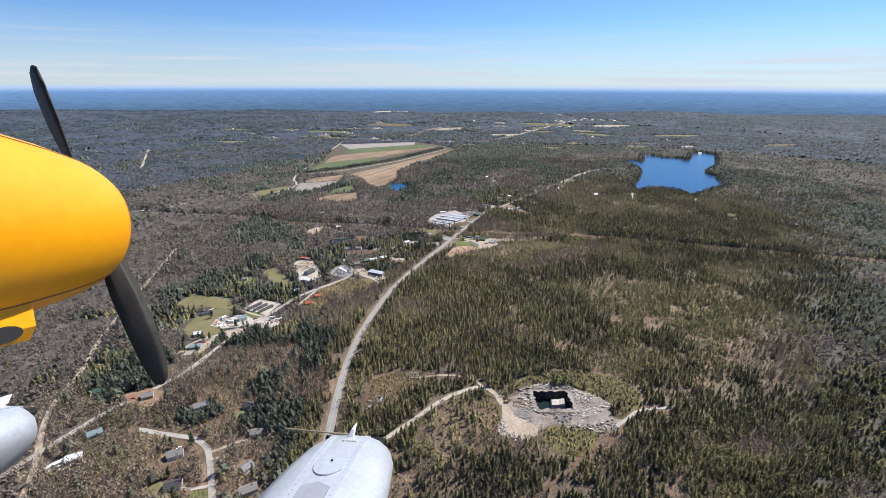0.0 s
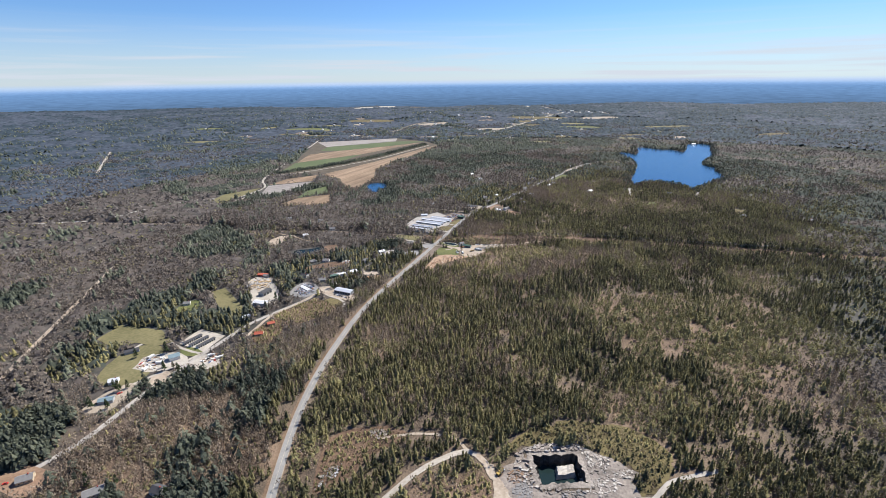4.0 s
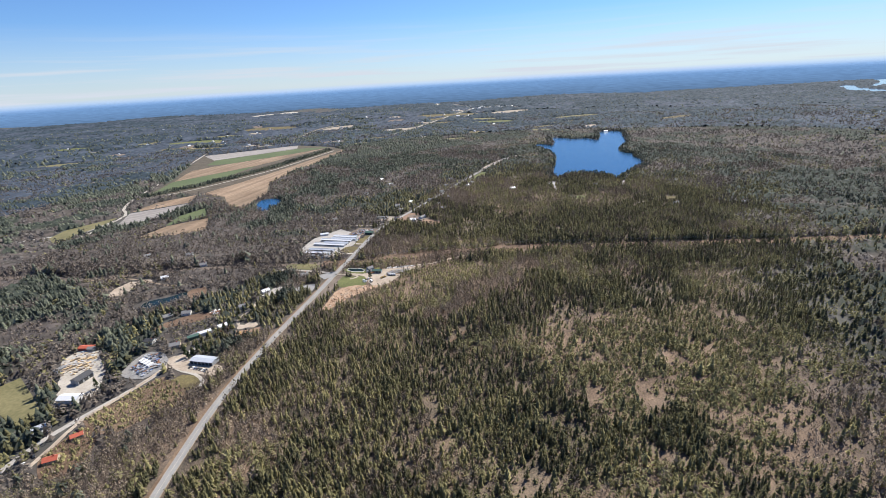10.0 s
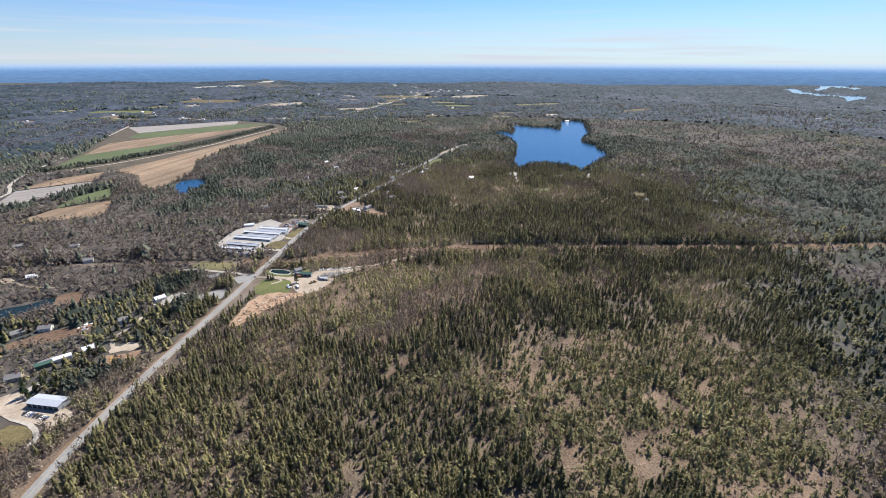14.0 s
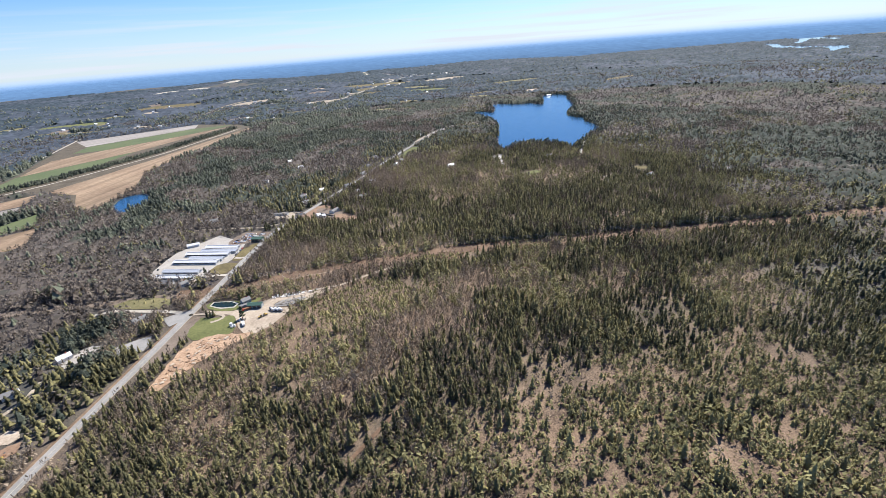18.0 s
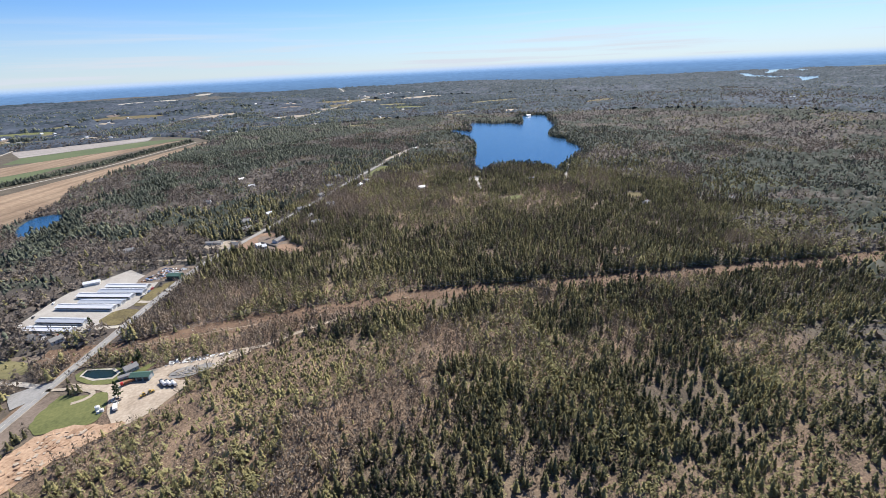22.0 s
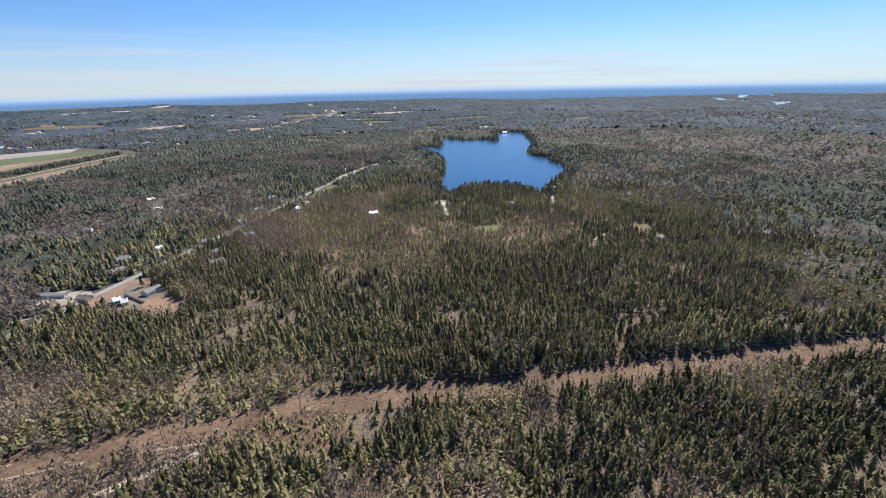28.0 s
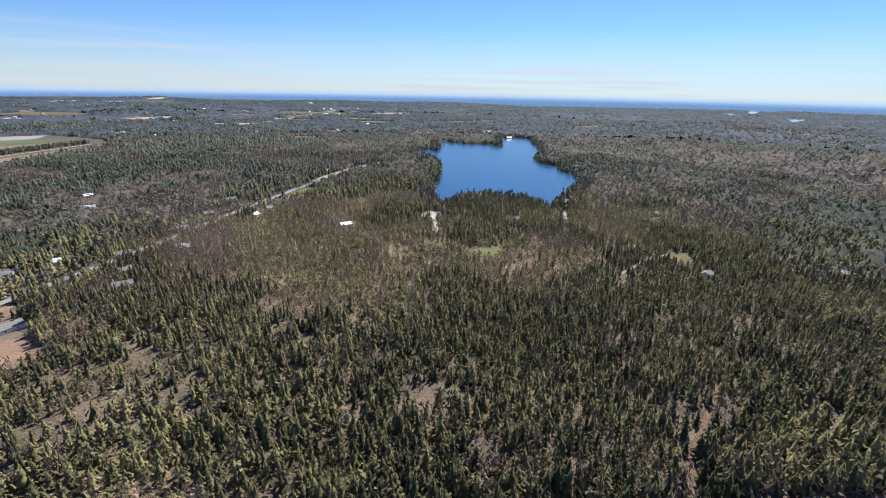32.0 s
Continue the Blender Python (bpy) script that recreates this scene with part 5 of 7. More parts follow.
heap("lumber_piles", [(-270, 795), (-276, 820), (-266, 845), (-248, 832), (-234, 795), (-250, 785)], 170, 1.2, 3.4, [LUMBER, WOOD, GREY_WALL, PALE_STONE], "stacks and rows of lumber and logs", "lumber", 15, 0.4)
house(-197, 676, 25, 9, 6, 2.8, 1.8, TAN_WALL, ORANGE_ROOF, "small red-roofed house on bare soil")
house(-204, 650, 10, 10, 7, 2.8, 2.0, TAN_WALL, ORANGE_ROOF, "small red-roofed house on bare soil")
shed(-237, 697, 30, 10, 6, 3, 1.4, GREY_WALL, BLUE_ROOF, "small grey shed with blue-grey roof beside the road")
for k, (ax, ay, bx, by) in enumerate([(-288, 630, -277, 649), (-278, 626, -267, 645), (-268, 622, -257, 640)]):
    shed((ax + bx) / 2, (ay + by) / 2, math.degrees(math.atan2(by - ay, bx - ax)), 24, 4.0, 2.8, 0.5, WHITE_WALL, DARK_ROOF, "long low storage shed with dark roof", 8)
shed(-285, 600, 35, 11, 9, 4, 1.8, WHITE_WALL, TEAL_ROOF, "white-walled workshop with pale blue roof on a littered lot")
heap("lot_clutter", [(-320, 582), (-322, 604), (-300, 610), (-290, 590), (-298, 576)], 110, 0.6, 2.4, [WHITE_WALL, RUST, WOOD, GREY_WALL], "scattered scrap and trailers on pale gravel", "clutter", 17)
heap("lot_clutter", [(-252, 592), (-246, 610), (-230, 604), (-232, 590)], 60, 0.6, 2.2, [WHITE_WALL, RUST, VEHICLE_DARK], "scattered scrap beside the lot", "clutter", 18)
for k, (cx, cy) in enumerate([(-250, 592), (-245, 597), (-240, 590), (-236, 594), (-309, 588), (-304, 592), (-312, 596), (-318, 590), (-299, 600), (-322, 520), (-318, 530), (-309, 536), (-226, 652), (-222, 660), (-336, 418), (-330, 421), (-243, 349), (-226, 312), (-206, 414)]):
    car(cx, cy, 37 * k, (VEHICLE_WHITE, VEHICLE_DARK, VEHICLE_BLUE, VEHICLE_RED)[k % 4], ("white car", "dark car", "blue car", "red car")[k % 4] + " parked on pale gravel by a house", 4.4 + 0.3 * (k % 3))
for k, (tx, ty, turn) in enumerate([(-244, 603, 20), (-232, 598, 35), (-313, 603, 60), (-297, 590, 10), (-306, 578, 80), (-186, 792, 65), (-182, 788, 65), (-178, 784, 65), (-174, 780, 65)]):
    t = thing("box_trailer", tx, ty, turn, "white box trailer parked on gravel", "trailer", "parked trailers")
    part("box", made(box, -3.6, 3.6, -1.2, 1.2, 0.9, 3.2, 0.05), VEHICLE_WHITE, t)
    part("door", made(box, -3.66, -3.58, -1.1, 1.1, 1.0, 3.1), GREY_WALL, t)
    part("hitch", made(tube, 0.08, (3.6, 0, 0.8), (4.8, 0, 0.6), 6), STEEL, t)
    wheels(t, [(px, q * 1.0) for px in (-1.8, -0.8) for q in (-1, 1)], 0.42, 0.25)
shed(-343, 616, 30, 15, 6, 3, 1.6, GREY_WALL, DARK_ROOF, "long dark-roofed barn on a lawn")
house(-327, 556, 20, 9, 8, 3.2, 2.2, WHITE_WALL, WHITE_ROOF, "white house with pale roof on a lawn")
shed(-314, 523, 15, 13, 7, 3.4, 1.4, GREY_WALL, TEAL_ROOF, "teal-roofed shed on a grey lot")
house(-338, 742, 15, 9, 7, 3, 2, WHITE_WALL, GREY_ROOF, "white house on a small lawn in pines")

# ---- houses of the subdivision ----
for hx, hy, ht, w, wall, roof, note in [
    (-241, 340, 25, 13, WHITE_WALL, GREY_ROOF, "white house with grey gable roof in a bare clearing"),
    (-224, 305, 20, 13, WHITE_WALL, DARK_ROOF, "white house with dark roof on a lawn"),
    (-251, 408, 30, 14, WHITE_WALL, GREY_ROOF, "white house with grey roof among bare trees"),
    (-201, 408, -20, 10, WHITE_WALL, DARK_ROOF, "small white house with dark roof"),
    (-178, 368, 10, 11, GREY_WALL, GREY_ROOF, "grey house among evergreens"),
    (-171, 325, 60, 10, WHITE_WALL, GREY_ROOF, "white house among evergreens"),
    (-160, 301, 30, 14, GREY_WALL, GREY_ROOF, "long grey-roofed house among evergreens"),
    (-332, 366, 40, 12, GREY_WALL, TEAL_ROOF, "grey house with teal roof by the road"),
    (-329, 335, 30, 12, WHITE_WALL, WHITE_ROOF, "white house with pale roof"),
    (-372, 431, 10, 13, GREY_WALL, GREEN_ROOF, "house with a green metal roof in pines"),
    (-316, 424, 25, 11, TAN_WALL, GREY_ROOF, "tan house beside bare soil"),
]:
    house(hx, hy, ht, w, 8.5, 3.2, 2.6, wall, roof, note)
shed(-339, 329, 50, 18, 3, 2.6, 0.5, WHITE_WALL, WHITE_ROOF, "long narrow white trailer")
heap("roadside_clutter", [(-345, 320), (-340, 334), (-322, 334), (-325, 322)], 40, 0.6, 2.4, [WHITE_WALL, VEHICLE_DARK, STEEL], "vehicles and clutter beside a house", "clutter", 21)

# ---- houses in the clearing by the highway and near the lake ----
for hx, hy, ht, w, wall, roof, note in [
    (147, 1240, -35, 11, TAN_WALL, GREY_ROOF, "tan house by the highway"),
    (200, 1231, 45, 16, WHITE_WALL, GREY_ROOF, "white house with grey roof in a clearing"),
    (174, 1221, 20, 6, WHITE_WALL, WHITE_ROOF, "small white outbuilding in a clearing"),
    (181, 1214, 10, 5, WHITE_WALL, WHITE_ROOF, "small white outbuilding in a clearing"),
    (255, 1286, 15, 14, TAN_WALL, GREY_ROOF, "tan house in pines"),
    (195, 1368, 20, 10, WHITE_WALL, WHITE_ROOF, "white house in pines"),
    (162, 1350, -20, 9, WHITE_WALL, GREY_ROOF, "white house in pines"),
    (161, 1306, 30, 14, TAN_WALL, GREY_ROOF, "tan house near the highway"),
    (460, 1400, 10, 14, WHITE_WALL, WHITE_ROOF, "white house in bare woods"),
    (244, 1371, 10, 12, WHITE_WALL, GREY_ROOF, "white house with grey roof in mixed woods"),
    (251, 1322, 40, 11, TAN_WALL, GREY_ROOF, "tan house with grey roof in mixed woods"),
    (292, 1376, -10, 13, WHITE_WALL, WHITE_ROOF, "white house with pale roof beside the highway"),
    (287, 1446, 30, 12, WHITE_WALL, GREY_ROOF, "white house with grey roof beside the highway"),
    (312, 1508, 15, 11, GREY_WALL, GREY_ROOF, "grey house beside the highway"),
    (340, 1585, 20, 12, WHITE_WALL, GREY_ROOF, "white house set back from the highway"),
    (365, 1482, 60, 11, WHITE_WALL, WHITE_ROOF, "small white house across the highway"),
    (384, 1512, 40, 10, TAN_WALL, GREY_ROOF, "tan house across the highway"),
    (486, 1770, 50, 16, RED_WALL, GREY_ROOF, "red-walled house beside the highway"),
    (512, 1790, 50, 12, WHITE_WALL, GREY_ROOF, "white house beside the highway"),
    (173, 1592, 5, 12, WHITE_WALL, WHITE_ROOF, "white house in bare woods"),
    (154, 1672, 35, 12, GREY_WALL, WHITE_ROOF, "grey house in bare woods"),
    (98, 1505, -15, 11, WHITE_WALL, GREY_ROOF, "white house in bare woods"),
    (160, 1345, 25, 11, WHITE_WALL, GREY_ROOF, "white house near the side road"),
    (588, 1812, 50, 14, WHITE_WALL, WHITE_ROOF, "white building beside the highway"),
    (640, 1835, 50, 12, WHITE_WALL, GREY_ROOF, "white house beside the highway"),
    (662, 1352, 0, 10, GREY_WALL, GREY_ROOF, "grey camp near the lake"),
    (856, 1310, 20, 10, TAN_WALL, GREY_ROOF, "tan house in bare woods"),
    (722, 1128, 20, 10, WHITE_WALL, GREY_ROOF, "white house in bare woods"),
    (840, 1082, 10, 11, TAN_WALL, GREY_ROOF, "tan house in bare woods"),
    (1160, 2300, 0, 16, WHITE_WALL, GREY_ROOF, "white camp on the far lake shore"),
    (1235, 2300, 0, 18, WHITE_WALL, WHITE_ROOF, "white camp on the far lake shore"),
    (2287, 1933, 15, 26, WHITE_WALL, WHITE_ROOF, "white farm building far off in bare woods"),
    (2123, 1857, -20, 22, WHITE_WALL, WHITE_ROOF, "white farm building far off in bare woods"),
    (2103, 1804, 10, 18, WHITE_WALL, GREY_ROOF, "white house far off in bare woods"),
    (965, 2245, 0, 14, WHITE_WALL, GREY_ROOF, "white camp on the lake shore"),
]:
    house(hx, hy, ht, w, 8, 3.0, 2.4, wall, roof, note, windows=2)
# thin hedge-like line, shaped with the shed builder
shed(187, 1221, -57, 30, 1.6, 1.5, 0.4, VEHICLE_DARK, DARK_ROOF, "long dark low hedge line across a clearing")

# ---- the far village beyond the lake ----
rnd = random.Random(8)
for k in range(30):
    vx, vy = (rnd.uniform(840, 1180), rnd.uniform(3450, 4000)) if k % 5 == 0 else (rnd.uniform(1120, 1450), rnd.uniform(4000, 4680))
    w = rnd.uniform(22, 48)
    patch("village_lot", [(vx - w, vy - 30), (vx + w, vy - 38), (vx + w * 0.9, vy + 34), (vx - w * 0.8, vy + 30)], (VERGE, SEDGE, PASTURE)[k % 3], ("tan gravel lot in a far village", "brown grass lot in a far village", "olive lawn in a far village")[k % 3], "lot", 0.6, 30, 3.0)
    house(vx, vy + 16, rnd.uniform(-25, 25), rnd.uniform(14, 28), 11, 6.0, 3.2, (WHITE_WALL, WHITE_WALL, GREY_WALL)[k % 3], (WHITE_ROOF, GREY_ROOF)[k % 2], "distant pale village building among trees", False, "village_building", 0)


# ---- far homesteads, each with its small meadow ----
rnd = random.Random(19)
spots = [(138, 2595), (423, 3583), (-407, 2860), (921, 2979), (1040, 2560), (330, 3050), (560, 3350), (-820, 2980), (-640, 3420), (250, 3900)]
spots += [(rnd.uniform(-0.55, 0.36) * (q + 200) + 250, q) for q in (2650 + 1900 * (k / 44) ** 1.1 for k in range(44))]
for k, (hx, hy) in enumerate(spots):
    w, d, tilt = rnd.uniform(26, 62), rnd.uniform(30, 62), rnd.uniform(-0.3, 0.3)
    ring = [(hx + w * a, hy + d * b + w * a * tilt) for a, b in ((-1, -0.5), (-0.2, -1), (0.8, -0.8), (1, 0.2), (0.4, 0.9), (-0.7, 0.8))]
    patch("far_meadow", ring, (PASTURE, SEDGE, VERGE, BRUSH)[k % 4], ("olive meadow among far woods", "brown meadow among far woods", "tan bare ground among far woods", "rough brown grass among far woods")[k % 4], "meadow", 0.5, 40, 3.0)
    house(hx + rnd.uniform(-10, 10), hy + d * 0.4, rnd.uniform(0, 180), rnd.uniform(10, 18), 9, 4.0, 2.8, (WHITE_WALL, GREY_WALL, WHITE_WALL)[k % 3], (WHITE_ROOF, GREY_ROOF, BLUE_ROOF)[k % 3], ("white", "grey", "white")[k % 3] + " house with " + ("pale", "grey", "blue-grey")[k % 3] + " roof on a far meadow", False, "farmhouse", 0)

# ---- quarry rock ----
def pit_walls():
    """The pit's faces, shade put into their dark colour, with their pale lip, the black water below and the bench left
    standing in it.
    """
    x0, x1, y0, y1 = PIT
    rng = np.random.RandomState(61)
    around = [(x, y0) for x in np.arange(x0, x1, 2.5)] + [(x1, y) for y in np.arange(y0, y1, 2.5)]
    around += [(x, y1) for x in np.arange(x1, x0, -2.5)] + [(x0, y) for y in np.arange(y1, y0, -2.5)]
    V, F, K = [], [], []
    for x, y in around:
        ux, uy = (-1 if x <= x0 + 0.1 else 1 if x >= x1 - 0.1 else 0), (-1 if y <= y0 + 0.1 else 1 if y >= y1 - 0.1 else 0)
        rim = float(height(x + ux * 4, y + uy * 4)) + 0.5
        slip = rng.uniform(-1.5, 1.4)
        for out, z in ((3.2, rim - 0.3), (-1.8 + slip, rim + rng.uniform(-0.1, 0.3)), (-2.2 + slip, rim * 0.55), (-2.9 + 1.3 * slip, rim * 0.45), (-3.3 + slip, -1.2)):
            V.append((x + ux * out, y + uy * out, z))
    n = len(around)
    for i in range(n):
        for k in range(4):
            F.append((i * 5 + k, i * 5 + k + 1, (i + 1) % n * 5 + k + 1, (i + 1) % n * 5 + k))
            K.append(0 if k == 0 else 1)
    me = mesh_from("pit_wall", V, F, GRANITE)
    me.materials.append(DARK_SHADED_ROCK)
    me.polygons.foreach_set("material_index", K)
    tagged(new("pit_wall", me), "rock faces of a square quarry pit, darkened in colour for shade", "rock face", kind="structure")
    pool = mesh_from("pit_pool", [(x0 + 1, y0 + 1, 0.2), (x1 - 1, y0 + 1, 0.2), (x1 - 1, y1 - 1, 0.2), (x0 + 1, y1 - 1, 0.2)], [(0, 1, 2, 3)], POND_WATER)
    tagged(new("pit_pool", pool), "dark pool in the quarry pit", "pool", kind="structure")
    V, F = [], []
    for j in range(8):
        for i in range(10):
            edge = i in (0, 9) or j in (0, 7)
            V.append((112 + 1.9 * i + 0.3 * j + rng.uniform(-0.5, 0.5), 407 + 1.75 * j + 0.2 * i + rng.uniform(-0.5, 0.5), 3.9 + rng.uniform(-0.25, 0.35) + 0.5 * (i > 5) - 4.6 * edge))
    for j in range(7):
        for i in range(9):
            F.append((j * 10 + i, j * 10 + i + 1, j * 10 + i + 11, j * 10 + i + 10))
    tagged(new("rock_bench", mesh_from("rock_bench", V, F, PALE_STONE)), "pale flat bench of rock in a flooded pit", "rock")


pit_walls()
heap("quarry_rubble", QUARRY, 420, 0.25, 0.9, [PALE_STONE, GRANITE, QUARRY_FLOOR, CRUSHED], "tumbled pale granite blocks", "rocks", 31, 0.6)
heap("rim_rock", [(82, 427), (104, 437), (138, 436), (137, 429), (95, 428)], 220, 0.5, 2.6, [PALE_STONE, GRANITE, QUARRY_FLOOR], "pale blasted blocks along the back of the pit", "rocks", 36, 0.7)
heap("rim_rock", [(138, 432), (159, 419), (150, 404), (138, 402)], 150, 0.4, 2.4, [PALE_STONE, PALE_STONE, GRANITE, QUARRY_FLOOR], "white broken stone beside the pit", "rocks", 54, 0.5)
heap("rim_rock", [(78, 408), (84, 426), (93, 424), (92, 394), (112, 390), (110, 383), (90, 390)], 110, 0.4, 2.6, [PALE_STONE, GRANITE, GRANITE, QUARRY_FLOOR], "grey and pale blasted blocks before the pit", "rocks", 51, 0.7)
heap("spoil_blocks", [(136, 398), (152, 402), (160, 392), (140, 380), (128, 386)], 130, 0.5, 2.0, [PALE_STONE, PALE_STONE, GRANITE], "white spoil stones on the quarry floor", "rocks", 55, 0.5)
heap("spoil_blocks", [(158, 408), (174, 405), (168, 397), (156, 400)], 70, 0.5, 1.9, [PALE_STONE, PALE_STONE, GRANITE], "pale spoil blocks at the quarry edge", "rocks", 37, 0.6)
heap("spoil_blocks", [(114, 366), (122, 374), (142, 372), (168, 380), (168, 366), (147, 360), (138, 367)], 150, 0.5, 2.6, [GRANITE, GRANITE, QUARRY_FLOOR, PALE_STONE], "dark and pale spoil blocks at the quarry edge", "rocks", 52, 0.8)
heap("spoil_blocks", [(54, 358), (52, 370), (58, 382), (62, 378), (62, 362), (80, 352), (72, 348)], 150, 0.4, 1.8, [PALE_STONE, GRANITE], "pale blocks beside the loading place", "rocks", 46, 0.6)
heap("spoil_blocks", [(70, 398), (74, 410), (86, 410), (88, 402), (82, 396)], 110, 0.5, 1.8, [RED_DIRT, RED_DIRT, GRANITE], "reddish blocks beside the haul road", "rocks", 53, 0.6)
heap("grey_fines", [(73, 391), (80, 397), (90, 395), (88, 382), (77, 381)], 160, 0.6, 2.0, [CRUSHED], "low heap of dark grey stone fines", "gravel heap", 38, 0.4)
heap("dark_spoil", [(108, 376), (112, 388), (128, 388), (126, 376)], 110, 0.6, 2.0, [GRANITE, CRUSHED, DARK_SHADED_ROCK], "dark grey spoil before the pit", "rocks", 56, 0.6)
heap("ledge_rock", [(-45, 466), (-38, 472), (-24, 464), (-32, 456)], 50, 0.8, 2.6, [GRANITE], "pale ledge rock in a clearing", "rocks", 32)
heap("ledge_rock", [(-80, 405), (-76, 425), (-60, 432), (-66, 412)], 60, 0.6, 2.2, [GRANITE, GREY_WALL], "pale ledge rock in brush", "rocks", 33)
heap("verge_stones", [(-125, 500), (-124, 560), (-116, 600), (-120, 540)], 60, 0.5, 1.6, [GRANITE], "pale stones along the highway verge", "rocks", 34)
heap("corridor_rock", [(80, 1008), (80, 1028), (330, 1004), (600, 922), (596, 902), (330, 984)], 260, 0.3, 1.0, [GRANITE, WOOD], "scattered stones and slash under a power line", "rocks", 35)


def excavator(x, y, turn, z):
    t = thing("excavator", x, y, turn, "yellow excavator standing on quarry floor", "excavator", z=z)
    for s in (-1, 1):
        part("track", made(box, -2, 2, s * 1.2 - 0.3, s * 1.2 + 0.3, 0, 0.9, 0.2), RUBBER, t)
    part("body", made(box, -2.2, 1.4, -1.3, 1.3, 1.0, 2.3, 0.15), VEHICLE_YELLOW, t)
    c = part("cab", made(box, 0.1, 1.6, 0.2, 1.3, 1.2, 3.0, 0.1), VEHICLE_YELLOW, t)
    part("window", made(box, 0.3, 1.64, 0.15, 1.34, 2.0, 2.8), GLASS, c)
    boom = part("boom", made(tube, 0.25, (1.2, -0.3, 2.0), (4.4, -0.3, 4.4), 6), VEHICLE_YELLOW, t)
    part("stick", made(tube, 0.18, (4.4, -0.3, 4.4), (5.8, -0.3, 1.6), 6), VEHICLE_YELLOW, boom)
    part("bucket", made(box, 5.2, 6.2, -0.9, 0.3, 0.7, 1.7), STEEL, t)


excavator(66, 406, 40, float(height(66, 406)) + 0.36)


# ---- power line ----
def utility_poles():
    line = spline(CORRIDOR[5:17], 4.0)
    run = np.concatenate([[0], np.cumsum(np.hypot(*np.diff(line, axis=0).T))])
    spots = [np.array([np.interp(s, run, line[:, k]) for k in (0, 1)]) for s in np.arange(20, run[-1], 70)]
    tops = []
    master = None
    for a, b in zip(spots, spots[1:] + [spots[-1] * 2 - spots[-2]]):
        d = (b - a) / np.linalg.norm(b - a)
        turn = math.degrees(math.atan2(d[1], d[0]))
        z = float(height(*a))
        if master is None:
            master = thing("utility_pole", a[0], a[1], turn, "weathered wooden power pole with crossarm", "power pole", "power line poles", z)
            for s in (-1.8, 1.8):
                part("post", made(tube, 0.17, (0, s, -0.3), (0, s, 13), 8, 0.12), WOOD, master)
            arm = part("crossarm", made(box, -0.1, 0.1, -4.2, 4.2, 11.9, 12.2), WOOD, master)
            for s in (-3.8, 0, 3.8):
                part("insulator", made(tube, 0.09, (0, s, 11.2), (0, s, 11.9), 8), GREY_WALL, arm)
        else:
            copy_thing(master, pose(a[0], a[1], z, 0, 0, turn))
        side = np.array((-d[1], d[0]))
        tops.append([(*(a + side * s), z + 11.2) for s in (-3.8, 0, 3.8)])
    for k in range(3):
        bm = bmesh.new()
        rings = []
        for p, q in zip(tops, tops[1:]):
            p, q = np.array(p[k]), np.array(q[k])
            for t in np.arange(6) / 6:
                c = p + (q - p) * t - np.array((0, 0, 4 * 1.6 * t * (1 - t)))
                rings.append([tuple(c + 0.035 * np.array(o)) for o in ((0, 1, -.5), (0, -1, -.5), (0, 0, 1))])
        loft(bm, rings)
        me = bpy.data.meshes.new("power_wire")
        bm.to_mesh(me)
        bm.free()
        me.materials.append(STEEL)
        tagged(new("power_wire", me), "thin bright power conductor sagging between poles", "wire", "power wires")


utility_poles()


# ---- the floatplane that carries the view, where it is as the flight begins ----
YELLOW_PAINT = material("yellow_aircraft_paint", (0.80, 0.32, 0.0), (0.86, 0.36, 0.001), 2.0, 0.42, spec=0.5, fine=14)
FLOAT_METAL = material("painted_float_metal", (0.40, 0.43, 0.48), (0.50, 0.53, 0.58), 3.0, 0.35, 0.25, spec=0.5, fine=30)
BLADE_PAINT = material("black_propeller_paint", (0.02, 0.018, 0.016), (0.04, 0.036, 0.03), 6.0, 0.5)
TREAD = material("grey_walkway", (0.20, 0.22, 0.26), (0.28, 0.30, 0.34), 8.0, 0.85, fine=120)
AXIS = Vector((0.081, 0.055, -1.0)).normalized()      # the aircraft's nose, in its own frame: x right, y up, z back


